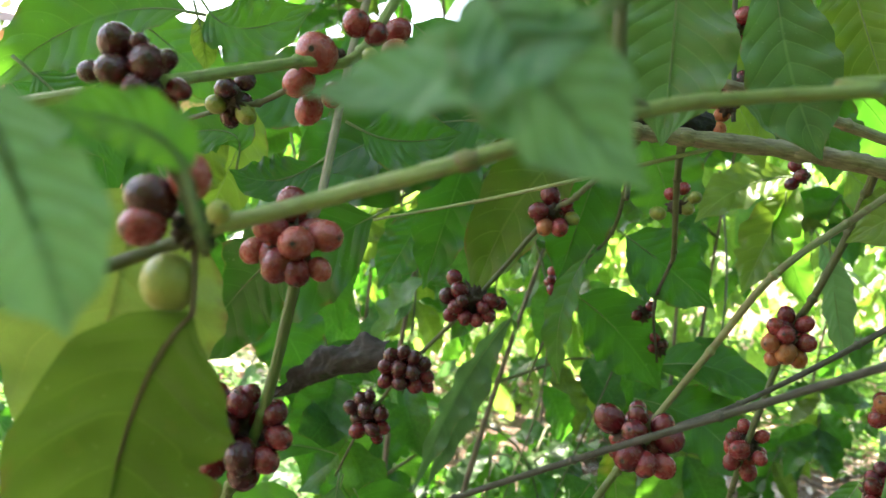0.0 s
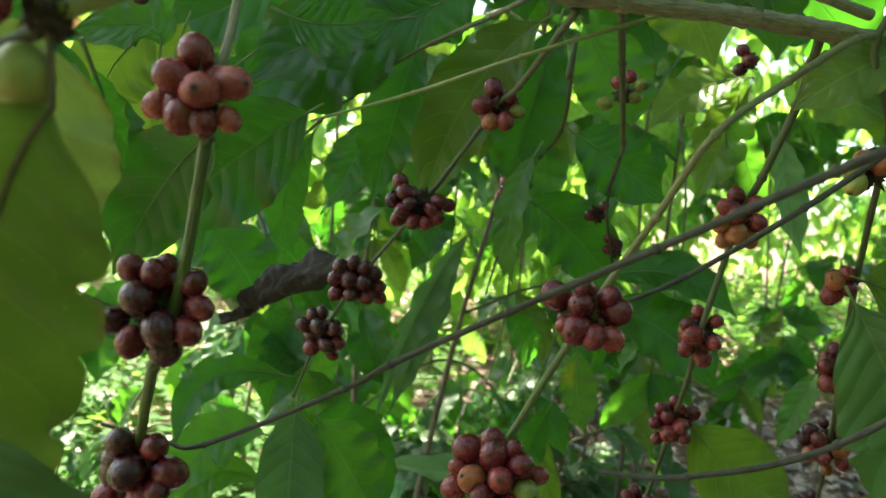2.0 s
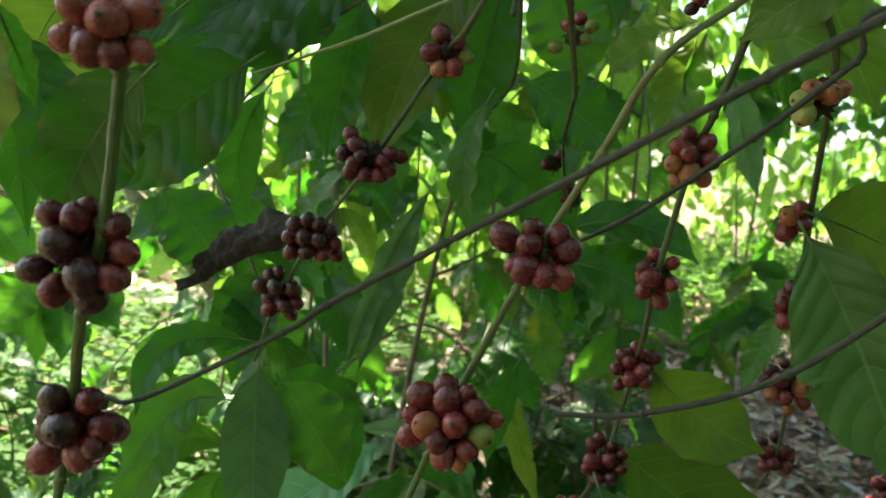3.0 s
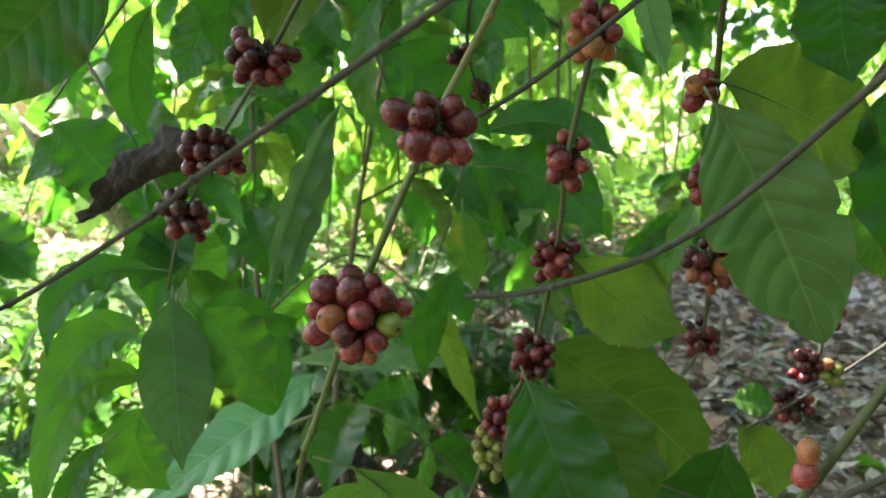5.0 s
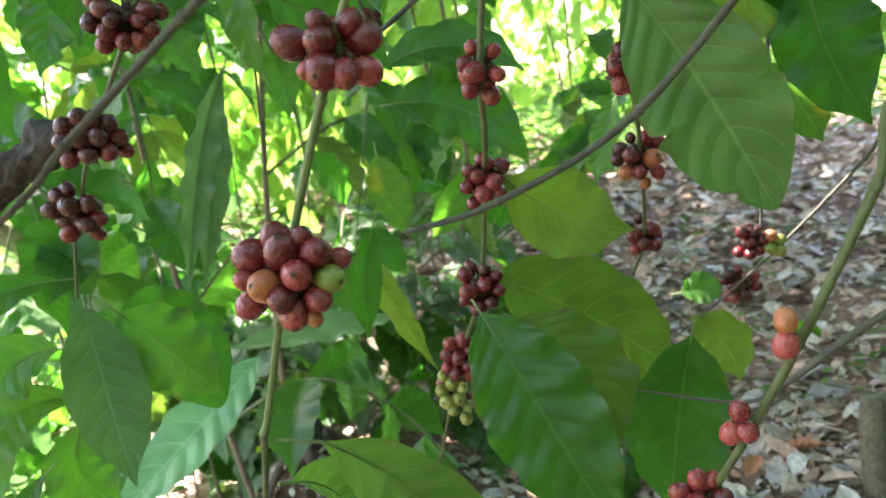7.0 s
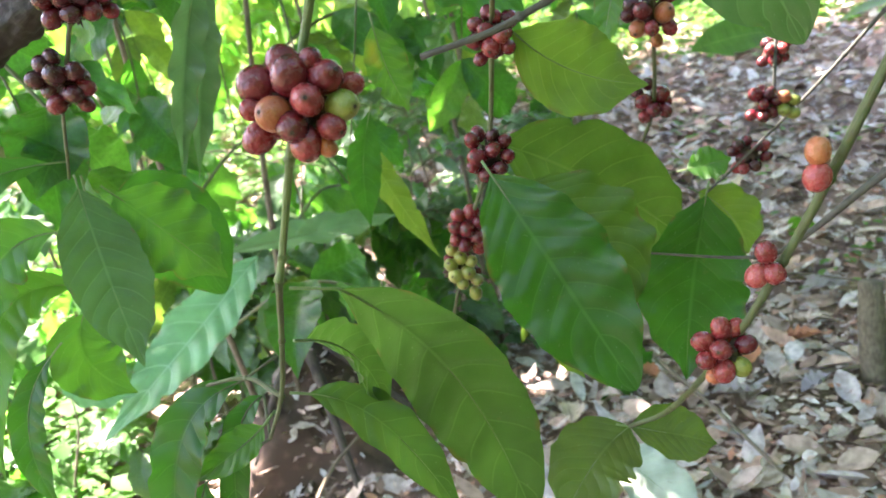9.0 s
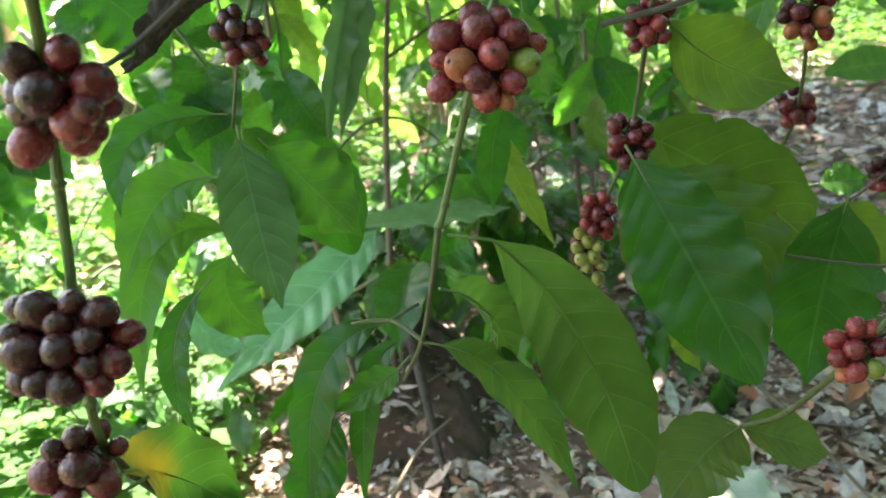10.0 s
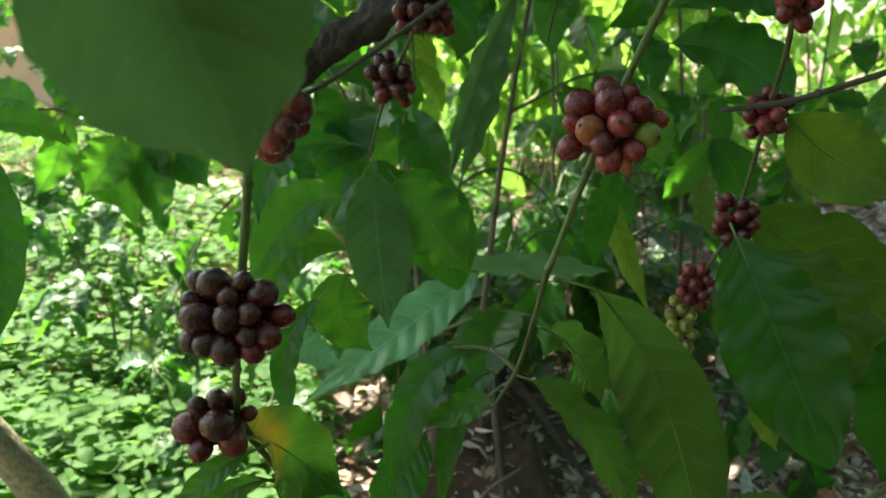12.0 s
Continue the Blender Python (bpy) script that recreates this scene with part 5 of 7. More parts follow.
cluster(H, (0.2679, 0.7104, 0.9048), 0.0248, [(-1.2, -2.8, 17.8, 5.8, "d"), (14.5, -1.3, 9.7, 7.3, "d"), (-12.3, -4.8, 11.0, 6.5, "d"), (1.7, -14.7, 0.8, 7.2, "r"), (-8.0, -11.9, 6.5, 6.6, "d"), (-16.6, -7.1, -0.3, 6.0, "d"), (-6.0, -12.5, -6.6, 7.9, "r"), (6.6, -13.7, -8.3, 6.0, "d"), (-12.4, -4.4, -14.0, 5.6, "d"), (1.9, -9.2, 14.4, 5.4, "d"), (9.2, -1.9, 0.9, 6.5, "d"), (2.7, -2.4, -8.7, 6.5, "d"), (-9.2, 2.1, 0.2, 6.5, "d"), (-4.2, 12.3, 7.4, 6.3, "d"), (11.6, 11.2, -3.4, 7.0, "r"), (2.6, 14.8, 1.8, 6.4, "d"), (-7.8, 11.8, -3.4, 5.8, "d"), (3.6, 9.8, -9.8, 7.7, "r"), (13.6, 5.2, -10.7, 5.8, "d")], "dark red and blackish ripe cherries in a tight whorl", 62)
cluster(H, (0.2639, 0.7539, 0.8055), 0.0286, [(-4.0, 5.1, 20.5, 7.1, "d"), (3.8, -8.4, 19.5, 6.1, "D"), (-12.2, -2.5, 17.9, 6.7, "d"), (-13.1, -11.4, 4.9, 8.6, "d"), (-0.5, -16.3, 9.3, 7.0, "d"), (11.3, -16.5, 1.8, 6.0, "d"), (-8.5, -13.5, -9.9, 7.4, "d"), (2.9, -17.5, -6.6, 6.5, "D"), (11.8, -11.4, 12.8, 6.5, "d"), (-17.7, -11.3, -1.4, 5.7, "d"), (-10.5, 1.9, -2.4, 6.7, "d"), (-3.0, -1.4, -10.4, 6.7, "D"), (-3.8, -1.2, -10.1, 6.7, "d"), (-2.2, 15.1, -3.4, 8.4, "d"), (10.6, 15.8, -0.7, 6.8, "d"), (19.3, 8.7, -5.7, 5.8, "d"), (0.9, 10.0, -16.2, 7.2, "d"), (12.2, 9.9, -14.2, 6.3, "D"), (-7.6, 14.9, -9.0, 5.5, "d")], "dark red and blackish ripe cherries in a tight whorl", 63)
cluster(H, (0.2466, 0.7914, 0.7395), 0.0262, [(-9.3, -6.4, 15.1, 7.0, "r"), (2.3, -8.6, 16.0, 7.6, "r"), (5.7, -15.3, 6.8, 6.3, "d"), (-13.9, -9.1, 6.0, 7.0, "d"), (-5.3, -14.0, 3.2, 8.0, "d"), (1.7, -15.1, -5.2, 7.0, "d"), (-8.3, -9.4, -11.2, 7.3, "d"), (-15.6, -8.0, -5.8, 6.0, "r"), (5.0, -4.9, -18.5, 6.4, "r"), (-5.9, 2.9, 7.5, 7.0, "r"), (6.9, -2.9, -6.6, 7.0, "r"), (0.7, 1.8, 9.8, 7.0, "d"), (-1.7, 13.3, 6.6, 6.7, "r"), (9.0, 10.8, 7.5, 7.3, "r"), (13.7, 11.6, -3.4, 6.1, "d"), (-5.2, 14.0, -3.1, 6.7, "d"), (4.1, 13.5, -7.2, 7.7, "d"), (9.4, 8.8, -13.6, 6.8, "d")], "ripe red cherries in a tight whorl", 64)
cluster(H, (0.2378, 0.8109, 0.6967), 0.0332, [(-12.7, -16.5, 12.1, 6.5, "g"), (-3.0, -18.0, 16.6, 6.6, "g"), (5.5, -20.8, 11.9, 5.9, "y"), (-10.6, -18.9, 1.7, 7.0, "y"), (0.6, -21.3, 2.6, 7.3, "g"), (-6.1, -20.3, -6.6, 5.8, "g"), (7.6, -20.8, -6.5, 5.9, "g"), (-8.3, -11.0, 23.8, 5.6, "y"), (8.3, -6.8, -24.3, 6.6, "g"), (4.3, 1.4, 11.8, 6.5, "d"), (-6.6, 3.5, 10.1, 6.5, "d"), (11.1, -3.5, -4.7, 6.5, "d"), (-1.6, 21.3, -4.2, 6.3, "d"), (7.7, 20.3, -0.2, 6.4, "d"), (15.5, 17.5, -4.5, 5.8, "g"), (0.4, 18.7, -14.0, 6.8, "g"), (11.2, 16.5, -13.2, 7.1, "d"), (3.8, 15.2, -20.9, 5.6, "d"), (15.8, 10.4, -18.9, 5.8, "d")], "hard green unripe cherries in a whorl", 65)
leaf(H, (0.2838, 0.7070, 0.9060), (0.3291, 0.7097, 0.8671), (0.3815, 0.6876, 0.8457), 0.0742, (-0.26, -0.91, 0.32), "lime", 66, wave=0.03)
leaf(H, (0.2785, 0.7735, 0.8131), (0.3726, 0.7704, 0.7503), (0.4653, 0.7850, 0.6644), 0.1020, (-0.40, -0.78, 0.48), "broad", 67, quilt=0.02, wave=0.02)
leaf(H, (0.2415, 0.6879, 0.8080), (0.2658, 0.6467, 0.7338), (0.2946, 0.5995, 0.6447), 0.0902, (-0.45, -0.59, 0.67), "dark", 68, quilt=0.022, drip=0.1, blunt=0.68, skew=1.05)
leaf(H, (0.2741, 0.7012, 0.7907), (0.3138, 0.6757, 0.7414), (0.3284, 0.6541, 0.6772), 0.0849, (0.00, -0.77, 0.64), "broad", 69)
leaf(H, (0.2562, 0.9736, 1.0045), (0.3361, 0.9583, 1.0183), (0.4046, 0.9347, 0.9783), 0.0609, (-0.14, -0.73, 0.67), "dark", 70)
leaf(H, (0.2594, 0.9654, 0.9679), (0.3314, 0.9456, 0.9505), (0.3874, 0.9219, 0.8957), 0.0852, (-0.18, -0.79, 0.59), "dark", 71)
leaf(H, (0.2291, 0.9349, 0.9226), (0.2335, 0.9265, 0.8775), (0.2451, 0.9171, 0.8342), 0.0457, (0.11, -0.98, 0.14), "yellow", 72, wave=0.09)

I = thing("coffee_branch", (0.3017, 0.5053, 1.2165), "hanging coffee branch with cherry whorls and one broad leaf", "branch", "fruiting coffee branches")
stem(I, [(0.9200, 0.2800, 1.4800), (0.5000, 0.4200, 1.3600), (0.2971, 0.4958, 1.2198), (0.3108, 0.5246, 1.1368), (0.3476, 0.6018, 1.0473), (0.3806, 0.6640, 0.9549), (0.4191, 0.7333, 0.9100), (0.4563, 0.8121, 0.8064), (0.4615, 0.8558, 0.7556)], [0.0026, 0.0024, 0.0022, 0.002, 0.0016], "olive", 73)
cluster(I, (0.3024, 0.5238, 1.1166), 0.0221, [(-11.8, -7.1, -9.5, 7.4, "y"), (-15.2, -8.7, -1.0, 6.7, "y"), (-10.1, -10.0, 5.2, 6.8, "o"), (0.9, -10.8, 3.3, 6.6, "o"), (13.4, -0.3, 8.7, 6.1, "o"), (1.6, 0.4, 8.2, 6.7, "d"), (5.5, 0.1, 6.3, 6.7, "d"), (-8.1, 0.3, -2.4, 6.7, "d"), (-2.4, 9.8, 1.5, 6.5, "g"), (3.8, 11.2, 7.6, 6.6, "r"), (14.1, 10.5, 5.9, 6.5, "r")], "greenish-yellow and orange cherries in a whorl", 74)
cluster(I, (0.3416, 0.6069, 1.0430), 0.0198, [(-3.4, -8.2, 7.5, 6.8, "r"), (-10.9, -8.3, 1.8, 7.1, "o"), (-7.9, -0.1, -8.8, 7.9, "r"), (-1.4, -11.0, -2.5, 5.9, "d"), (-6.4, 0.1, -3.9, 7.1, "r"), (-6.5, 0.6, 3.7, 7.1, "d"), (-6.7, 0.2, -3.3, 7.1, "r"), (7.7, 8.9, 6.9, 6.5, "r"), (1.1, 9.1, 1.5, 6.9, "r"), (11.3, 10.0, -2.5, 5.7, "d")], "red, orange and green cherries in a whorl", 75)
cluster(I, (0.3653, 0.6508, 0.9731), 0.0229, [(2.3, 2.3, 16.2, 6.4, "d"), (-8.8, -10.3, 4.4, 7.5, "d"), (-0.7, -12.6, 3.0, 6.6, "d"), (-6.9, -10.6, -8.2, 7.6, "r"), (-1.1, -12.1, -9.3, 6.3, "d"), (-2.9, 1.9, 8.0, 6.6, "d"), (5.2, 0.2, 7.0, 6.6, "d"), (8.6, -1.5, 0.1, 6.6, "d"), (4.9, 12.2, 2.6, 7.3, "d"), (12.8, 11.1, 1.2, 6.4, "d"), (5.0, 8.1, -8.8, 7.4, "r"), (10.1, 7.2, -10.0, 6.1, "d")], "dark red and blackish ripe cherries in a tight whorl", 76)
cluster(I, (0.4287, 0.7551, 0.8924), 0.0289, [(-9.5, -6.1, 19.6, 5.2, "D"), (3.2, -8.5, 17.1, 6.9, "d"), (15.6, -5.3, 11.7, 7.4, "d"), (-19.1, -4.2, 10.0, 7.5, "D"), (-23.1, -4.1, 2.5, 6.4, "D"), (-14.3, -12.8, 4.8, 8.2, "d"), (4.3, -15.3, -0.4, 8.8, "o"), (-18.3, -8.1, -9.4, 7.6, "o"), (-9.3, -15.5, -10.6, 6.8, "r"), (9.9, -11.9, -13.4, 6.9, "r"), (0.9, -4.8, -22.7, 5.7, "o"), (8.4, -3.2, -6.3, 6.9, "D"), (10.2, -2.9, -2.8, 6.9, "d"), (-8.5, 3.2, 6.1, 6.9, "d"), (4.1, 16.0, -0.4, 7.9, "d"), (19.2, 9.0, -4.6, 8.5, "r"), (6.9, 11.0, -14.4, 6.6, "r")], "red, orange and green cherries in a whorl", 77)
cluster(I, (0.4620, 0.8232, 0.8014), 0.0258, [(-1.2, 4.2, 19.4, 5.9, "D"), (2.2, -10.5, 9.6, 8.8, "d"), (-14.6, -8.0, 6.0, 8.4, "d"), (-13.8, 4.9, 13.4, 6.2, "D"), (-8.8, -13.1, -2.3, 8.1, "d"), (3.0, -13.7, -5.5, 7.4, "d"), (-16.0, -8.4, -7.9, 6.3, "r"), (9.5, -1.8, 1.8, 7.4, "D"), (9.6, -2.2, -0.2, 7.4, "d"), (-9.0, 2.6, 3.1, 7.4, "d"), (14.9, 9.2, 3.4, 8.5, "d"), (-0.3, 12.6, -0.3, 8.1, "d"), (6.8, 11.3, -8.9, 7.8, "d"), (15.2, 6.3, -10.6, 7.2, "d"), (-4.0, 8.9, -12.1, 6.1, "r")], "dark red and blackish ripe cherries in a tight whorl", 78)
leaf(I, (0.3282, 0.5660, 1.0332), (0.3681, 0.5528, 0.9611), (0.4103, 0.5464, 0.8732), 0.0854, (-0.61, -0.68, 0.40), "front", 79, wave=0.03, quilt=0.026, drip=0.15, skew=1.12, blunt=0.72)
leaf(I, (0.3481, 0.5944, 1.0477), (0.4186, 0.6090, 1.0271), (0.4908, 0.6101, 0.9899), 0.0934, (-0.43, -0.82, 0.38), "lime", 80)
leaf(I, (0.4153, 0.5749, 1.1267), (0.4156, 0.5680, 1.0863), (0.4234, 0.5601, 1.0477), 0.0613, (-0.38, -0.90, 0.20), "dark", 81)
leaf(I, (0.4995, 0.6143, 1.0543), (0.4977, 0.6004, 0.9785), (0.5215, 0.5812, 0.9093), 0.0766, (-0.35, -0.91, 0.23), "dark", 82)
leaf(I, (0.5373, 0.7124, 0.9575), (0.5623, 0.7097, 0.9205), (0.5835, 0.7072, 0.8804), 0.0459, (-0.53, -0.70, 0.48), "yellow", 83)
leaf(I, (0.4677, 0.8608, 0.9416), (0.4516, 0.8664, 0.9000), (0.4391, 0.8704, 0.8540), 0.0326, (-0.79, -0.59, 0.14), "green", 84)

J = thing("coffee_branch", (0.7448, 0.7433, 0.9292), "slender coffee twig with small dark cherry whorls", "branch", "fruiting coffee branches")
stem(J, [(0.9300, 0.2800, 0.9800), (0.8500, 0.5500, 0.9500), (0.7195, 0.7057, 0.9217), (0.6548, 0.7376, 0.8520), (0.6351, 0.7660, 0.8154), (0.6045, 0.8137, 0.7589), (0.5764, 0.8893, 0.6881), (0.5483, 0.9384, 0.6409)], [0.0022, 0.002, 0.0016, 0.0012], "dark", 85)
stem(J, [(0.9300, 0.2800, 1.3000), (0.6500, 0.6200, 1.2200), (0.5755, 0.7557, 1.0593), (0.5826, 0.7724, 0.9950), (0.5882, 0.7824, 0.9473), (0.5689, 0.7814, 0.8175), (0.5605, 0.7745, 0.7744)], [0.0026, 0.0024, 0.0018, 0.0015], "dark", 86)
heap(J, (0.5511, 0.7786, 0.7838), (18, 14, 20), 6.2, 9, "dDd", "dark red and blackish ripe cherries in a tight whorl", 87)
heap(J, (0.5706, 0.7733, 0.7799), (14, 12, 18), 6.2, 7, "ogo", "orange and green cherries in a whorl", 88)
heap(J, (0.6020, 0.8773, 0.7092), (26, 18, 22), 6.6, 12, "dDr", "dark red and blackish ripe cherries in a tight whorl", 89)
heap(J, (0.5793, 0.7944, 0.8295), (22, 14, 16), 6.4, 9, "dDr", "dark red and blackish ripe cherries in a tight whorl", 90)
leaf(J, (0.5559, 0.9109, 0.6721), (0.5846, 0.8926, 0.6380), (0.5919, 0.8768, 0.5954), 0.0670, (-0.24, -0.73, 0.64), "lime", 91)
leaf(J, (0.5770, 0.9640, 0.6852), (0.6041, 0.9577, 0.6865), (0.6313, 0.9514, 0.6879), 0.0432, (-0.24, -0.77, 0.59), "green", 92)

K = thing("coffee_branch", (0.4471, 0.4471, 0.9402), "green coffee twig with pinkish red cherries in pairs and whorls", "branch", "fruiting coffee branches")
stem(K, [(0.9200, 0.2600, 1.1000), (0.6000, 0.3300, 1.0400), (0.4362, 0.4436, 0.9626), (0.4087, 0.4577, 0.8979), (0.3757, 0.4882, 0.8054), (0.3591, 0.5124, 0.7514), (0.3396, 0.5399, 0.6952), (0.3554, 0.6607, 0.5805), (0.3335, 0.7007, 0.5501)], [0.0034, 0.0032, 0.0030, 0.0026, 0.0020], "olive", 93)
stem(K, [(0.5297, 0.5025, 0.8250), (0.4691, 0.5450, 0.7764), (0.4308, 0.5830, 0.7312), (0.4121, 0.6141, 0.7128), (0.3667, 0.6990, 0.7063)], [0.0032, 0.0028, 0.0016, 0.0009], "dark", 94)
cluster(K, (0.3643, 0.4827, 0.8172), 0.0060, [(-0.4, -0.3, 7.6, 7.5, "o"), (-2.2, -1.0, -6.8, 8.3, "p")], "two pinkish orange cherries, one above the other", 95)
cluster(K, (0.3492, 0.5146, 0.7515), 0.0060, [(-1.8, -2.9, 9.9, 6.9, "r"), (-6.8, 0.4, -5.0, 7.4, "p"), (0.6, -6.3, -3.6, 7.2, "r")], "three pinkish red cherries", 96)
cluster(K, (0.3324, 0.5398, 0.6892), 0.0240, [(-2.6, -0.9, 17.0, 7.3, "r"), (6.1, -3.2, 15.7, 6.2, "r"), (-14.3, 3.5, 9.4, 7.3, "r"), (-10.0, -10.0, 7.1, 7.3, "r"), (8.6, -9.6, 5.3, 6.9, "d"), (-17.8, -4.1, 0.1, 6.6, "r"), (2.6, -11.1, -8.4, 7.0, "g"), (-8.3, -9.0, -8.8, 7.6, "r"), (-11.3, -1.8, -14.3, 5.7, "o"), (2.4, -3.3, -8.2, 7.0, "r"), (-0.6, 3.0, 8.6, 7.0, "r"), (8.0, -0.5, 4.4, 7.0, "r"), (6.5, 11.1, -6.5, 7.1, "r")], "ripe red cherries in a tight whorl", 97)
leaf(K, (0.4283, 0.6955, 0.7423), (0.4069, 0.6966, 0.6634), (0.3819, 0.6789, 0.5905), 0.0967, (-0.15, -0.84, 0.52), "dark", 98)
leaf(K, (0.3335, 0.7007, 0.5501), (0.3722, 0.6882, 0.5342), (0.4048, 0.6773, 0.5193), 0.0571, (-0.22, -0.42, 0.88), "olive", 99, wave=0.02, quilt=0.004, skew=0.9)
leaf(K, (0.3335, 0.7007, 0.5501), (0.2885, 0.6843, 0.5380), (0.2411, 0.6624, 0.5070), 0.0760, (-0.17, -0.48, 0.86), "olive", 100, wave=0.02, quilt=0.004, skew=0.9)

N = thing("coffee_branch", (0.1086, 0.5239, 1.1883), "slender coffee twig with small dark cherry whorls and a withered leaf", "branch", "fruiting coffee branches")
stem(N, [(0.1086, 0.5239, 1.1883), (0.0922, 0.6332, 1.1564), (0.0798, 0.6731, 1.1413), (0.0357, 0.7119, 1.0644), (-0.0155, 0.7609, 0.9845), (-0.0397, 0.7949, 0.9342), (-0.0495, 0.8049, 0.9138), (-0.0681, 0.8492, 0.8539)], [0.0024, 0.0022, 0.002, 0.0018, 0.0015, 0.0013], "olive", 101)
cluster(N, (0.0826, 0.6731, 1.1440), 0.0228, [(-4.8, 0.7, 13.8, 8.2, "d"), (-12.6, -6.7, -1.2, 8.1, "d"), (-5.7, -7.7, -12.9, 6.9, "o"), (5.6, -8.1, -10.9, 7.8, "r"), (14.4, -6.5, -2.2, 6.0, "g"), (7.8, -10.1, 7.3, 5.5, "d"), (-6.3, 0.0, -5.9, 7.8, "d"), (8.5, -0.2, 1.8, 7.8, "d"), (8.6, -0.3, -0.5, 7.8, "d"), (10.9, 10.1, 9.2, 5.3, "d")], "red, orange and green cherries in a whorl", 102)
cluster(N, (0.0326, 0.7085, 1.0603), 0.0324, [(-18.8, 0.4, 17.2, 6.9, "d"), (-12.8, -16.4, 8.5, 7.6, "d"), (-21.8, -10.1, 2.0, 7.4, "D"), (-13.3, -17.0, -5.5, 7.5, "d"), (-16.6, -12.1, -13.1, 6.5, "d"), (-4.6, -17.6, -13.1, 6.9, "d"), (4.8, -18.0, -13.6, 6.0, "r"), (13.5, -16.3, -7.7, 7.0, "d"), (13.8, -16.8, 4.2, 7.4, "d"), (21.6, -10.9, 3.1, 6.4, "d"), (7.9, -21.0, -1.8, 5.9, "d"), (-9.3, -20.4, 0.2, 6.5, "D"), (-11.9, 0.2, 3.1, 6.9, "d"), (-12.0, 0.1, -2.7, 6.9, "d"), (8.2, -0.2, -9.2, 6.9, "D"), (-8.3, 16.9, 7.1, 7.4, "d"), (-8.8, 17.1, -6.2, 7.3, "d"), (-0.8, 17.4, -13.4, 6.7, "d"), (7.8, 17.5, -14.0, 5.9, "r")], "dark red and blackish ripe cherries in a tight whorl", 103)
cluster(N, (-0.0167, 0.7583, 0.9857), 0.0325, [(-12.1, -15.2, 12.2, 7.8, "D"), (-1.6, -16.1, 17.0, 7.8, "D"), (8.2, -16.9, 14.1, 7.7, "D"), (-14.7, -16.2, 2.7, 7.6, "d"), (-2.9, -19.8, 3.1, 8.6, "D"), (8.5, -19.1, 2.0, 8.5, "D"), (16.9, -13.9, 9.5, 7.6, "D"), (-13.2, -14.2, -10.3, 7.2, "d"), (-0.4, -18.2, -8.9, 7.9, "D"), (13.0, -15.1, -9.7, 7.5, "d"), (21.4, -11.3, -0.5, 7.2, "d"), (23.9, -0.4, -11.2, 6.1, "d"), (5.6, 0.0, 11.0, 7.7, "D"), (-10.4, 0.1, -6.6, 7.7, "D"), (-12.3, 0.2, -0.2, 7.7, "D"), (-9.7, 15.7, 7.8, 7.6, "D"), (0.1, 16.4, 12.1, 7.6, "D"), (9.3, 16.9, 9.2, 7.5, "D"), (-12.3, 16.5, -1.4, 7.3, "d")], "dark red and blackish ripe cherries in a tight whorl", 104)
cluster(N, (-0.0416, 0.7931, 0.9307), 0.0270, [(-10.1, -5.2, 16.0, 7.5, "D"), (-2.5, -5.3, 19.9, 6.7, "D"), (-17.3, -4.1, 6.6, 7.7, "D"), (-2.8, -14.2, 7.8, 8.9, "D"), (10.8, -13.3, 7.1, 7.7, "D"), (-8.0, -7.2, -13.1, 8.0, "d"), (5.4, -13.1, -7.7, 7.8, "D"), (15.0, -9.6, -5.5, 7.1, "d"), (10.6, -0.3, -17.5, 6.5, "d"), (7.9, -0.0, 6.6, 7.7, "D"), (-3.5, -0.1, -9.6, 7.7, "D"), (-9.7, 0.1, -3.4, 7.7, "D"), (-1.4, 14.3, 2.2, 8.6, "D"), (10.9, 13.1, 1.9, 7.4, "D"), (5.9, 12.7, -11.8, 7.5, "D")], "dark red and blackish ripe cherries in a tight whorl", 105)
leaf(N, (0.1131, 0.7150, 1.2240), (0.0614, 0.7544, 1.1561), (0.0344, 0.7815, 1.0501), 0.0719, (-0.27, -0.96, -0.04), "broad", 106)
leaf(N, (0.1351, 0.7648, 1.2371), (0.1205, 0.7723, 1.1538), (0.1093, 0.7702, 1.0873), 0.0618, (-0.17, -0.98, 0.09), "dark", 107)
leaf(N, (0.1618, 0.7603, 1.1410), (0.2034, 0.7580, 1.1189), (0.2545, 0.7651, 1.0892), 0.0685, (-0.20, -0.89, 0.42), "dark", 108)
leaf(N, (0.1360, 0.8090, 1.0776), (0.1828, 0.8062, 1.0489), (0.2307, 0.8028, 1.0013), 0.0748, (-0.15, -0.90, 0.41), "dark", 109)
leaf(N, (0.1216, 0.7107, 1.1152), (0.1080, 0.7092, 1.0606), (0.1170, 0.7068, 1.0045), 0.0293, (-0.65, -0.76, -0.07), "green", 110)
leaf(N, (0.0115, 0.8184, 1.2126), (-0.0017, 0.8159, 1.1341), (-0.0125, 0.8135, 1.0571), 0.0615, (-0.20, -0.97, 0.09), "dark", 111)
leaf(N, (-0.0258, 0.9173, 1.1449), (-0.0430, 0.9160, 1.0932), (-0.0635, 0.9150, 1.0441), 0.0564, (-0.19, -0.89, 0.41), "dark", 112, quilt=0.02)
leaf(N, (-0.0873, 0.9187, 1.1236), (-0.1109, 0.9170, 1.0525), (-0.0927, 0.9140, 0.9906), 0.0462, (0.29, -0.93, 0.23), "dark", 113)
leaf(N, (-0.2059, 0.9987, 1.0052), (-0.1632, 0.9957, 0.9645), (-0.1294, 0.9927, 0.9159), 0.0872, (0.13, -0.92, 0.38), "dark", 114)
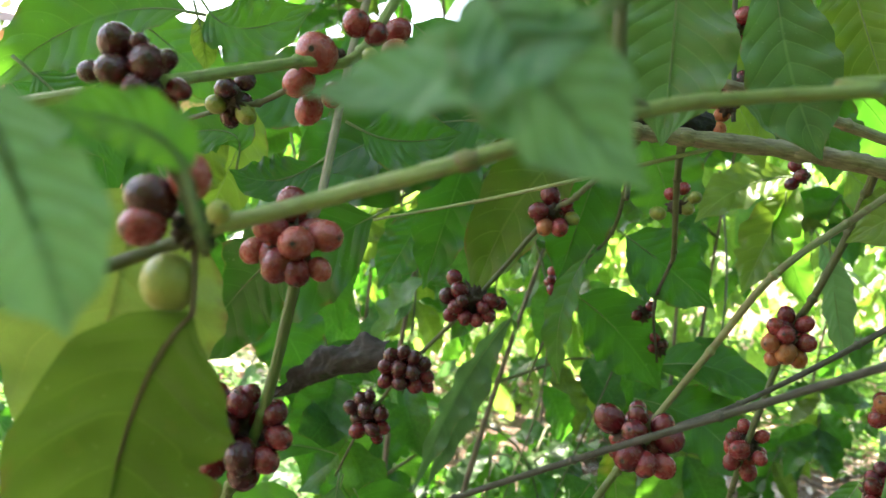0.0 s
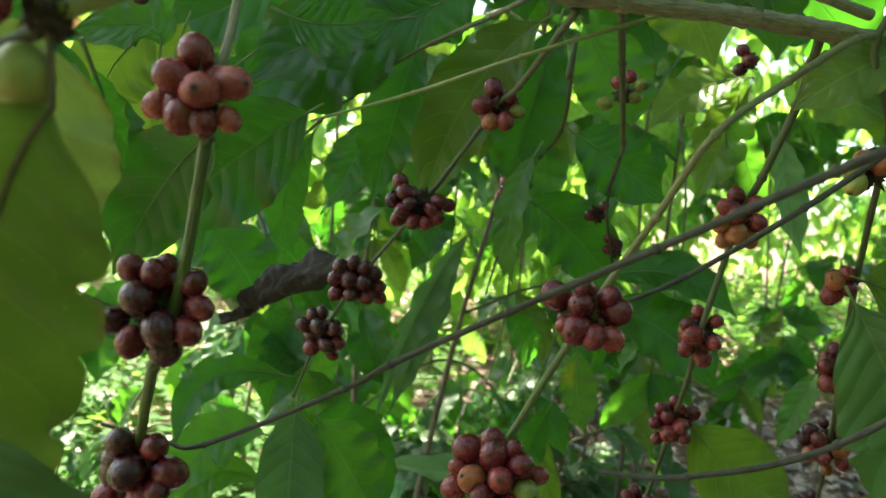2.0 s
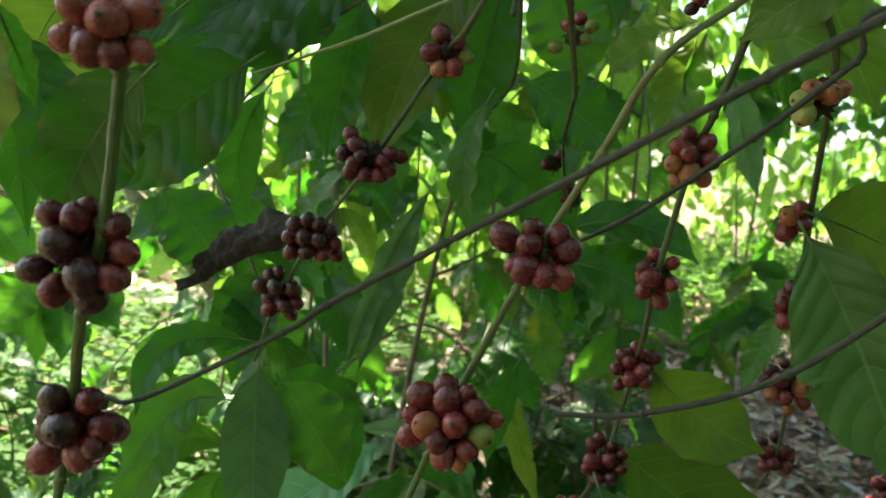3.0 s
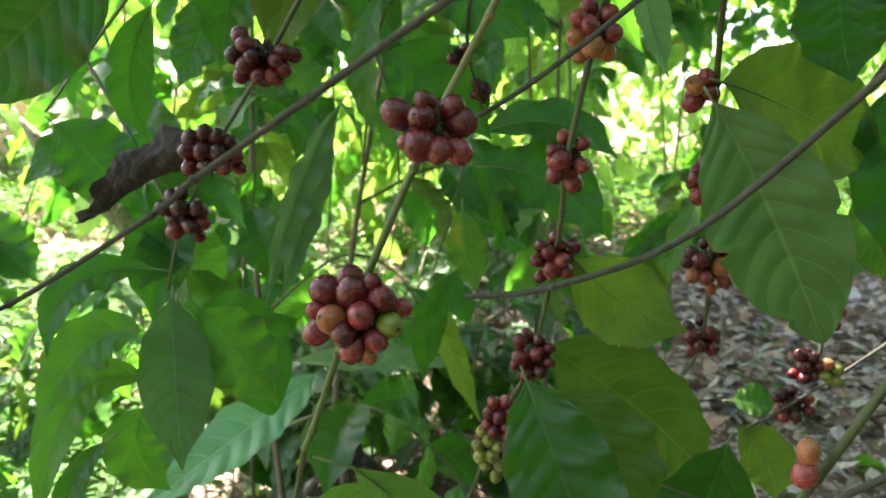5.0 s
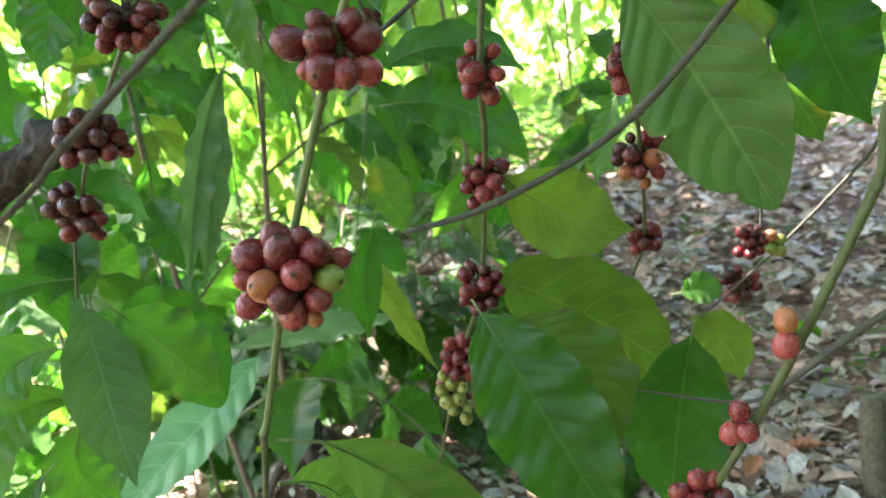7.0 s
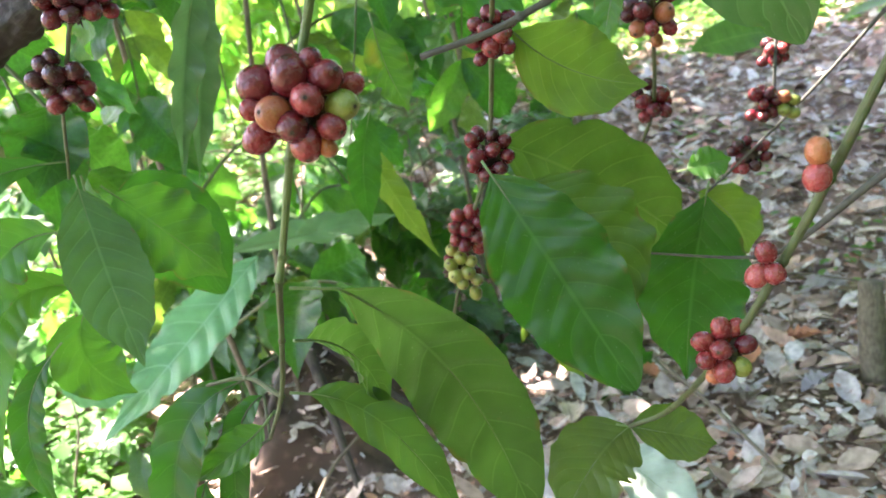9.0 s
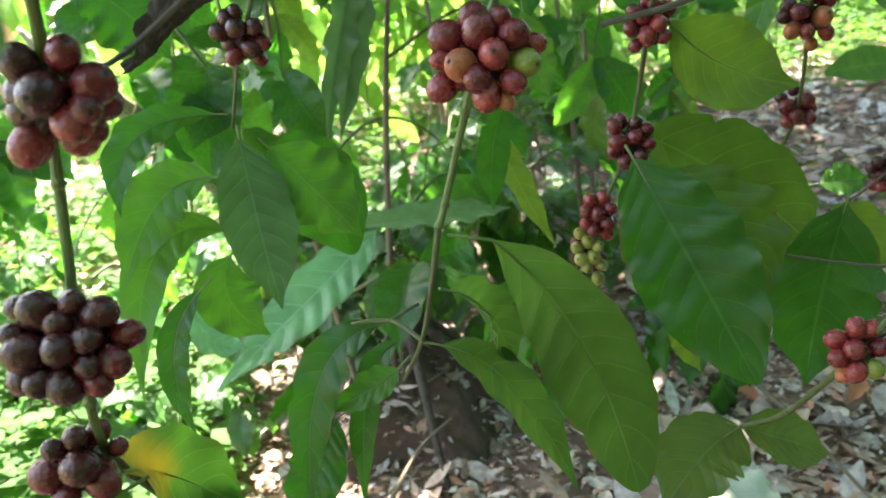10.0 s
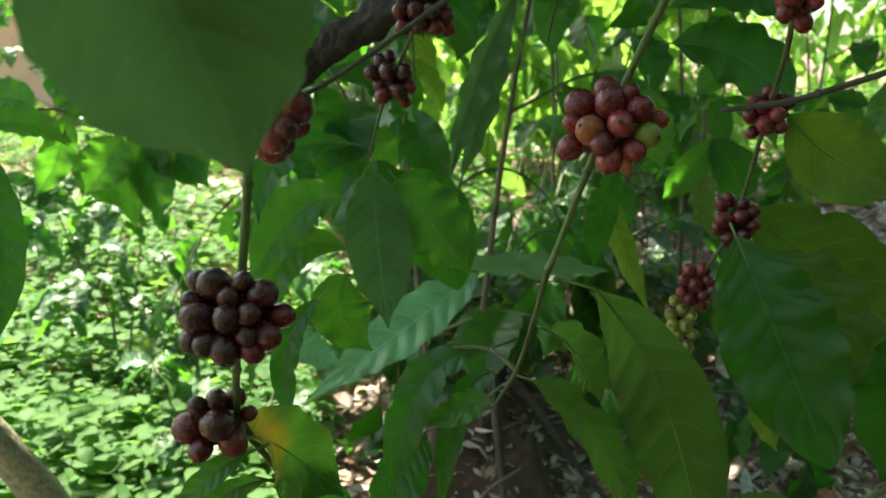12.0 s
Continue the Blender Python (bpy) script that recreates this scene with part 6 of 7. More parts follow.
leaf(N, (-0.0001, 0.7186, 1.2123), (-0.0636, 0.7200, 1.1886), (-0.1285, 0.7206, 1.1409), 0.0784, (0.02, -0.91, 0.41), "dark", 115)
leaf(N, (0.0657, 0.8692, 1.2874), (0.0234, 0.8697, 1.2580), (-0.0041, 0.8688, 1.2075), 0.0932, (-0.08, -0.96, 0.28), "dark", 116)
leaf(N, (-0.0380, 0.7681, 1.1580), (-0.0674, 0.7688, 1.1486), (-0.0946, 0.7688, 1.1241), 0.0340, (0.04, -0.93, 0.38), "green", 117)
leaf(N, (-0.0619, 0.8644, 0.8402), (-0.0644, 0.8607, 0.7822), (-0.0643, 0.8564, 0.7159), 0.0584, (0.25, -0.84, 0.47), "green", 119)
leaf(N, (-0.0407, 0.8625, 0.8310), (-0.0073, 0.8576, 0.7885), (0.0330, 0.8516, 0.7352), 0.0780, (0.18, -0.82, 0.54), "green", 120)
leaf(N, (0.0745, 1.3686, 0.6074), (-0.0407, 1.3051, 0.5339), (-0.1959, 1.2383, 0.4378), 0.0967, (-0.09, -0.65, 0.75), "sky_sheen", 121, quilt=0.028, wave=0.04)
leaf(N, (-0.2114, 1.2802, 0.5539), (-0.1923, 1.2617, 0.5118), (-0.1359, 1.2415, 0.4931), 0.0597, (0.28, -0.62, 0.73), "sky_sheen", 122)
leaf(N, (-0.0644, 0.8519, 0.8443), (-0.0581, 0.8161, 0.7726), (-0.0476, 0.7791, 0.7009), 0.0673, (0.30, -0.90, 0.33), "front", 123, quilt=0.022, wave=0.02, skew=0.9)
leaf(N, (-0.0543, 0.9238, 0.8072), (-0.0073, 0.9323, 0.7700), (0.0246, 0.9228, 0.6992), 0.1029, (0.22, -0.87, 0.44), "dark", 124, wave=0.03, skew=0.8, blunt=0.6, drip=0.3)
leaf(N, (-0.0931, 0.8552, 0.8115), (-0.1467, 0.8546, 0.7948), (-0.1886, 0.8379, 0.7228), 0.0578, (0.10, -0.88, 0.46), "green", 125, quilt=0.004)
leaf(N, (-0.0904, 0.8710, 0.7566), (-0.1654, 0.8720, 0.7396), (-0.1938, 0.8384, 0.6100), 0.0467, (-0.10, -0.93, 0.35), "green", 126, wave=0.05)
leaf(N, (-0.0864, 0.9003, 0.8638), (-0.1605, 0.8817, 0.8516), (-0.1778, 0.8449, 0.7887), 0.0409, (-0.07, -0.86, 0.51), "dark", 127, quilt=0.004)
leaf(N, (-0.0905, 0.8454, 0.7390), (-0.0981, 0.8353, 0.7002), (-0.0655, 0.8227, 0.6637), 0.0618, (0.23, -0.82, 0.52), "green", 128)
leaf(N, (-0.1112, 0.7823, 0.7310), (-0.1434, 0.7707, 0.6800), (-0.1344, 0.7505, 0.6091), 0.0284, (-0.12, -0.93, 0.36), "dark", 129, wave=0.07)
dead_leaf(N, [(-0.0298, 0.7822, 0.9945), (-0.0719, 0.8236, 0.9734), (-0.1074, 0.8543, 0.9500), (-0.1318, 0.8745, 0.9278), (-0.1609, 0.8954, 0.9132)], 0.034, 130, "blackish withered leaf rolled up along its length")
dead_leaf(M, [(0.0698, 0.5160, 1.2157), (0.0985, 0.5146, 1.2062), (0.1285, 0.5236, 1.2060), (0.1558, 0.5326, 1.2070)], 0.036, 131, "blackish withered leaf rolled up along its length")
leaf(N, (-0.1405, 0.9727, 0.7501), (-0.1757, 0.9742, 0.7332), (-0.2096, 0.9895, 0.7610), 0.0595, (0.28, -0.78, 0.56), "green", 132)
leaf(N, (0.0264, 1.5703, 0.5713), (0.2112, 1.6043, 0.5566), (0.3570, 1.6407, 0.5402), 0.0794, (-0.01, -0.43, 0.90), "near", 133)
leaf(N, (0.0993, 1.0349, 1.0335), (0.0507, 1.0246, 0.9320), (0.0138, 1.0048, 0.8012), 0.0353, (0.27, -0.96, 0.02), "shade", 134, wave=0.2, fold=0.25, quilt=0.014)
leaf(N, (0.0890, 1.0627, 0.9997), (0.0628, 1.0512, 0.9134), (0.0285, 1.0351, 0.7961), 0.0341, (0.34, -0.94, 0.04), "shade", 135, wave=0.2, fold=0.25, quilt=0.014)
leaf(N, (0.2319, 1.1581, 0.7903), (0.2519, 1.1357, 0.7127), (0.2928, 1.1030, 0.6130), 0.0401, (0.30, -0.90, 0.32), "lime", 136)
leaf(N, (0.2423, 1.1088, 0.8181), (0.2176, 1.1002, 0.7512), (0.2097, 1.0867, 0.6815), 0.0444, (0.13, -0.98, 0.17), "dark", 137)
leaf(M, (0.4018, 1.0065, 1.2605), (0.3406, 1.0077, 1.2345), (0.2933, 1.0075, 1.1832), 0.0635, (-0.36, -0.76, 0.54), "lime", 138)
leaf(M, (0.4066, 1.0059, 1.2510), (0.3828, 1.0041, 1.1792), (0.3623, 1.0022, 1.1079), 0.0675, (-0.54, -0.81, 0.24), "lime", 139)
leaf(M, (0.3961, 1.0055, 1.2290), (0.4124, 1.0025, 1.1630), (0.4522, 0.9988, 1.1005), 0.0437, (-0.12, -0.96, 0.26), "green", 140)
leaf(M, (0.3102, 0.5131, 1.1913), (0.2766, 0.5140, 1.1723), (0.2530, 0.5339, 1.1486), 0.0431, (-0.48, -0.83, 0.29), "lime", 141)
leaf(M, (0.3246, 0.7108, 1.1564), (0.3454, 0.7266, 1.1118), (0.3772, 0.7512, 1.0576), 0.0331, (0.20, -0.98, -0.01), "near", 142)
heap(Q, (-0.1271, 0.4566, 1.1602), (14, 12, 16), 6.2, 7, "DDg", "small green cherries round a blackened knot", 143)
stem(Q, [(-0.0910, 0.4400, 1.1719), (-0.1133, 0.4565, 1.1610), (-0.1266, 0.4566, 1.1572), (-0.1605, 0.4769, 1.1457)], [0.0018, 0.0016, 0.0014], "olive", 144)
heap(M, (0.1949, 0.7815, 1.0722), (14, 10, 10), 5.5, 3, "dD", "dark red and blackish ripe cherries in a tight whorl", 145)
heap(M, (0.2213, 0.8009, 1.0425), (10, 10, 16), 5.5, 4, "dD", "dark red and blackish ripe cherries in a tight whorl", 146)
stem(M, [(0.1883, 0.6921, 1.1218), (0.1988, 0.7616, 1.0820), (0.2209, 0.8007, 1.0287)], [0.0018, 0.0014, 0.001], "dark", 147)
heap(N, (0.1244, 0.9026, 1.0833), (18, 10, 14), 6, 4, "rd", "ripe red cherries in a tight whorl", 148)
stem(N, [(0.1139, 0.5534, 1.1542), (0.1255, 0.6132, 1.1896), (0.1471, 0.7508, 1.1408), (0.1245, 0.7899, 1.0922), (0.1212, 0.9557, 0.9695)], [0.002, 0.0018, 0.0015, 0.0012], "olive", 149)

X = thing("coffee_branch", (-0.8353, 1.5907, 0.9982), "leafy coffee twig arching over the sunlit weeds", "branch", "leafy coffee twigs")
stem(X, [(-1.3000, 1.2000, 1.7500), (-0.8669, 1.5334, 0.9676), (-0.6532, 1.5560, 0.8596), (-0.5279, 1.5925, 0.8056), (-0.4526, 1.6353, 0.7748)], [0.004, 0.003, 0.0025, 0.0015], "olive", 150)
leaf(X, (-0.6907, 1.5084, 0.8719), (-0.7396, 1.5137, 0.8910), (-0.8182, 1.5133, 0.8814), 0.0652, (0.43, -0.80, 0.42), "green", 151)
leaf(X, (-0.7547, 1.5583, 0.8595), (-0.7040, 1.5539, 0.8446), (-0.6453, 1.5438, 0.8050), 0.0618, (0.39, -0.76, 0.52), "lime", 152)
leaf(X, (-0.5642, 1.5654, 0.8183), (-0.5901, 1.5560, 0.7731), (-0.6315, 1.5436, 0.7128), 0.0894, (0.34, -0.81, 0.48), "green", 153)
leaf(X, (-0.5647, 1.5911, 0.7954), (-0.5597, 1.5752, 0.7237), (-0.5496, 1.5568, 0.6417), 0.0497, (0.61, -0.79, 0.11), "green", 154)
leaf(X, (-0.5332, 1.5927, 0.8056), (-0.5125, 1.5764, 0.7339), (-0.5075, 1.5593, 0.6571), 0.0746, (0.11, -0.97, 0.24), "green", 155, wave=0.08)
leaf(X, (-0.4952, 1.6185, 0.7873), (-0.4686, 1.6110, 0.7560), (-0.4420, 1.6012, 0.7143), 0.0664, (0.44, -0.85, 0.29), "green", 156)
leaf(X, (-0.6532, 1.5560, 0.8596), (-0.6738, 1.5390, 0.7802), (-0.7147, 1.5245, 0.7108), 0.0615, (0.38, -0.79, 0.47), "green", 157)
leaf(X, (-0.7939, 1.6300, 0.7164), (-0.7398, 1.6241, 0.6953), (-0.6642, 1.6154, 0.6636), 0.0599, (0.38, -0.73, 0.58), "green", 158)
leaf(X, (-0.5382, 1.6341, 0.8357), (-0.4826, 1.6152, 0.7825), (-0.4178, 1.5927, 0.7187), 0.1169, (0.32, -0.83, 0.46), "green", 159)
leaf(X, (-0.5593, 1.6334, 0.8275), (-0.5459, 1.6131, 0.7577), (-0.5245, 1.5867, 0.6676), 0.0727, (0.50, -0.83, 0.26), "green", 160)
leaf(X, (-0.7090, 1.7347, 0.7766), (-0.6712, 1.7166, 0.7213), (-0.6178, 1.6956, 0.6597), 0.0897, (0.53, -0.80, 0.27), "green", 161)
leaf(X, (-0.8384, 1.5323, 0.6905), (-0.7376, 1.5203, 0.6496), (-0.6575, 1.5054, 0.5942), 0.0508, (0.35, -0.75, 0.55), "dark", 193)
leaf(X, (-0.7351, 1.4127, 0.8435), (-0.6763, 1.4438, 0.8495), (-0.6127, 1.4532, 0.8086), 0.0560, (0.35, -0.75, 0.55), "green", 194)
leaf(X, (-0.8597, 1.6455, 0.7317), (-0.7629, 1.6361, 0.7008), (-0.6988, 1.6239, 0.6557), 0.0606, (0.35, -0.75, 0.55), "dark", 195)
leaf(X, (-0.7118, 1.5875, 0.9306), (-0.6314, 1.5761, 0.8900), (-0.5669, 1.5567, 0.8151), 0.0934, (0.30, -0.85, 0.45), "green", 196)
leaf(B, (-0.0534, 0.6016, 1.1145), (-0.1052, 0.6125, 1.0723), (-0.1598, 0.6325, 1.0167), 0.0822, (0.24, -0.94, 0.25), "dark", 162)
leaf(B, (-0.1927, 0.5645, 1.1128), (-0.1659, 0.5574, 1.0677), (-0.1483, 0.5497, 1.0083), 0.0485, (0.52, -0.84, 0.15), "dark", 163)
leaf(N, (0.0195, 0.7547, 1.2325), (-0.0681, 0.7567, 1.1814), (-0.1595, 0.7583, 1.1200), 0.1142, (0.08, -0.94, 0.33), "dark", 164)
leaf(N, (-0.1002, 0.6000, 1.1446), (-0.1301, 0.6000, 1.1270), (-0.1615, 0.6000, 1.1297), 0.0368, (0.12, -0.90, 0.41), "dark", 165)
leaf(N, (-0.0664, 0.5500, 1.1680), (-0.0358, 0.5500, 1.1659), (-0.0001, 0.5500, 1.1778), 0.0484, (-0.00, -0.96, 0.27), "dark", 166)
leaf(Q, (-0.1952, 0.6000, 1.2392), (-0.1651, 0.6000, 1.2321), (-0.1200, 0.6000, 1.2566), 0.0577, (0.19, -0.96, 0.19), "green", 167)
leaf(Q, (-0.2025, 0.6000, 1.2338), (-0.1950, 0.6000, 1.2145), (-0.1895, 0.6000, 1.1948), 0.0190, (0.54, -0.84, -0.11), "lime", 168)

FL = thing("fallen_leaf", (0.6153, 1.3135, 0.0959), "pale withered leaf lying on the brown litter", "leaf", "fallen leaves")
leaf(FL, (0.5825, 1.2767, 0.1269), (0.6017, 1.2116, 0.0961), (0.6516, 1.1114, 0.0425), 0.1148, (-0.09, -0.24, 0.97), "fallen", 169)
leaf(H, (0.2984, 0.7223, 0.6649), (0.2909, 0.7159, 0.6399), (0.3002, 0.7039, 0.6075), 0.0291, (-0.12, -0.82, 0.56), "lime", 170)
leaf(M, (0.2510, 0.6000, 1.3508), (0.2735, 0.6000, 1.3053), (0.3013, 0.6000, 1.2525), 0.0693, (-0.60, -0.80, -0.03), "lime", 171)
leaf(M, (0.2314, 0.7500, 1.3836), (0.2546, 0.7500, 1.3103), (0.2611, 0.7500, 1.2445), 0.0571, (-0.16, -0.99, -0.03), "lime", 172)
leaf(M, (0.2336, 0.6031, 1.2654), (0.2578, 0.6024, 1.2325), (0.2666, 0.6019, 1.1928), 0.0460, (-0.24, -0.97, 0.02), "green", 173)
leaf(M, (0.1954, 0.6127, 1.2449), (0.2328, 0.6113, 1.2421), (0.2641, 0.6095, 1.2242), 0.0459, (-0.39, -0.91, 0.14), "shade", 174)
leaf(M, (0.3567, 0.9634, 1.4064), (0.4614, 0.9674, 1.3459), (0.5365, 0.9819, 1.2675), 0.1181, (-0.39, -0.91, 0.17), "dark", 175)
leaf(M, (0.4190, 0.9057, 1.2590), (0.4591, 0.9034, 1.2372), (0.5302, 0.9000, 1.2137), 0.0843, (-0.40, -0.85, 0.34), "lime", 176)
leaf(M, (0.3567, 0.8045, 1.1700), (0.3790, 0.8022, 1.1295), (0.3978, 0.8002, 1.0940), 0.0267, (-0.04, -0.99, 0.10), "near", 177)
leaf(M, (0.1831, 0.9146, 1.2738), (0.2220, 0.9112, 1.2179), (0.2397, 0.9084, 1.1590), 0.0868, (-0.17, -0.97, 0.16), "green", 178)
leaf(M, (0.2381, 0.9159, 1.3617), (0.2881, 0.9123, 1.3137), (0.3287, 0.9084, 1.2458), 0.0940, (-0.24, -0.97, 0.06), "lime", 179)
leaf(M, (0.4915, 0.9106, 1.2983), (0.5221, 0.9050, 1.2405), (0.5673, 0.8969, 1.1599), 0.0808, (-0.43, -0.89, 0.14), "lime", 180)
leaf(A, (-0.1939, 0.3726, 1.1458), (-0.1701, 0.3712, 1.1301), (-0.1507, 0.3698, 1.1115), 0.0321, (0.40, -0.88, 0.26), "dark", 181)
leaf(Q, (-0.1487, 0.5711, 1.1411), (-0.1656, 0.5722, 1.1536), (-0.2155, 0.5733, 1.1351), 0.0387, (0.23, -0.91, 0.35), "green", 182)
leaf(Q, (-0.3047, 0.6093, 1.1856), (-0.2699, 0.6084, 1.1503), (-0.2422, 0.6073, 1.0851), 0.0620, (0.44, -0.87, 0.21), "dark", 183)
leaf(Q, (-0.2971, 0.7099, 1.2502), (-0.2440, 0.7089, 1.2208), (-0.1995, 0.7079, 1.1852), 0.0545, (0.37, -0.92, 0.14), "green", 184)
leaf(B, (-0.2339, 0.6094, 1.1447), (-0.2071, 0.6014, 1.0727), (-0.1864, 0.5926, 0.9853), 0.0450, (0.46, -0.87, 0.16), "dark", 185)
leaf(N, (-0.1302, 0.8150, 1.2914), (-0.0806, 0.8130, 1.2555), (-0.0212, 0.8108, 1.2267), 0.0851, (0.16, -0.98, 0.10), "dark", 186)
leaf(N, (0.0532, 0.8108, 1.3098), (0.0904, 0.8092, 1.2829), (0.1106, 0.8078, 1.2423), 0.0614, (-0.05, -1.00, 0.07), "dark", 187)
leaf(Q, (-0.3389, 0.6174, 1.1671), (-0.3084, 0.6159, 1.1309), (-0.2815, 0.6138, 1.0653), 0.0536, (0.49, -0.84, 0.23), "dark", 188)
leaf(Q, (-0.1916, 0.6935, 1.1744), (-0.2228, 0.6929, 1.1357), (-0.2309, 0.6902, 1.0862), 0.0661, (0.41, -0.89, 0.19), "lime", 189)
leaf(N, (-0.0704, 0.8577, 1.3228), (-0.0277, 0.8569, 1.2951), (0.0093, 0.8561, 1.2664), 0.0720, (0.09, -0.99, 0.08), "dark", 190)
leaf(N, (-0.1092, 0.9382, 1.3074), (-0.1880, 0.9390, 1.2513), (-0.2744, 0.9407, 1.2064), 0.0914, (0.10, -0.95, 0.25), "dark", 197)
leaf(N, (-0.2839, 0.9966, 1.3125), (-0.2504, 0.9920, 1.2521), (-0.1858, 0.9866, 1.2021), 0.0772, (0.05, -0.97, 0.20), "green", 198)
leaf(Q, (-0.2104, 0.8375, 1.2052), (-0.2244, 0.8351, 1.1434), (-0.2446, 0.8315, 1.0536), 0.0650, (0.30, -0.90, 0.25), "lime", 199)


def fallen_leaf(x, y, length, ratio, turn, tone, label):
    """A dry leaf on the ground, cupped and twisted, with its midrib."""
    z = ground_height(x, y) + 0.024
    th = thing("fallen_leaf", (x, y, z), label, "leaf", "fallen leaves")
    ahead = Vector((math.cos(turn), math.sin(turn), 0))
    rng = random.Random(int(x * 1000))
    base, tip = -ahead * length / 2 + Vector((0, 0, rng.uniform(0, 0.012))), ahead * length / 2 + Vector((0, 0, rng.uniform(0, 0.022)))
    bm = bmesh.new()
    blade(bm, base, Vector((0, 0, rng.uniform(-0.008, 0.012))), tip, length * ratio, (rng.gauss(0, 0.2), rng.gauss(-0.1, 0.2), 1), int(x * 997), 0.25, 0.25, 0.12, 40, 8, 0.02)
    part("blade", bm, DRY[tone], th)
    bm = bmesh.new()
    tube(bm, [base * 1.25, base, Vector((0, 0, 0.001)), tip], [0.0012, 0.001, 0.0006, 0.0003], 6, 0.05, rng)
    part("midrib", bm, BARK["red"], th)


DRY = {
    "grey": leaf_material("dry_leaf_grey", (0.36, 0.33, 0.37), (0.25, 0.22, 0.22), 0.12, 0.55, vein=(0.45, 0.42, 0.44)),
    "cream": leaf_material("dry_leaf_cream", (0.56, 0.49, 0.42), (0.34, 0.28, 0.2), 0.12, 0.6, vein=(0.62, 0.56, 0.48)),
    "rust": leaf_material("dry_leaf_rust", (0.44, 0.20, 0.12), (0.3, 0.13, 0.06), 0.12, 0.6, vein=(0.5, 0.3, 0.2)),
}
for row in (
        (0.936, 1.459, 0.096, 0.42, 2.9, "grey", "lilac-grey dry leaf lying on the brown litter"),
        (0.617, 1.571, 0.091, 0.60, 1.2, "cream", "pale cream dry leaf lying on the brown litter"),
        (1.080, 1.381, 0.091, 0.42, 0.2, "grey", "lilac-grey dry leaf lying on the brown litter"),
        (1.015, 1.239, 0.067, 0.51, 0.1, "cream", "pale cream dry leaf lying on the brown litter"),
        (1.203, 1.582, 0.098, 0.44, 2.6, "rust", "rusty brown dry leaf lying on the litter"),
        (1.056, 1.557, 0.084, 0.43, 0.6, "rust", "rusty brown dry leaf lying on the litter"),
        (1.461, 1.799, 0.125, 0.44, -0.4, "grey", "lilac-grey dry leaf lying on the brown litter"),
        (1.832, 2.731, 0.190, 0.50, 0.9, "cream", "pale cream dry leaf lying on the brown litter"),
        (0.853, 1.648, 0.064, 0.56, 1.9, "rust", "rusty brown dry leaf lying on the litter"),
        (0.380, 1.487, 0.092, 0.56, 1.0, "cream", "pale cream dry leaf lying on the brown litter")):
    fallen_leaf(*row)


# ---- the stem from which the branches arch, beside the walk ----
def main_trunk():
    th = thing("coffee_tree", (0.93, 0.27, ground_height(0.93, 0.27)), "grey-brown coffee stem from which the fruiting branches arch", "tree trunk")
    rng = random.Random(77)
    bm = bmesh.new()
    tube(bm, spline([(0, 0, -0.05), (0.02, 0.01, 0.5), (-0.01, 0, 1.0), (0.0, 0.0, 1.7)], 8), [0.03, 0.024, 0.02, 0.012], 12, 0.06, rng)
    part("trunk", bm, BARK["trunk"], th)


main_trunk()


def mound_height(px, py, r):
    return 0.20 * math.cos(r * math.pi / 2) ** 1.3 + 0.07 * noise.noise(Vector((px * 13, py * 13, 2.0))) + 0.035 * noise.noise(Vector((px * 38, py * 38, 5.0))) - 0.05 * r


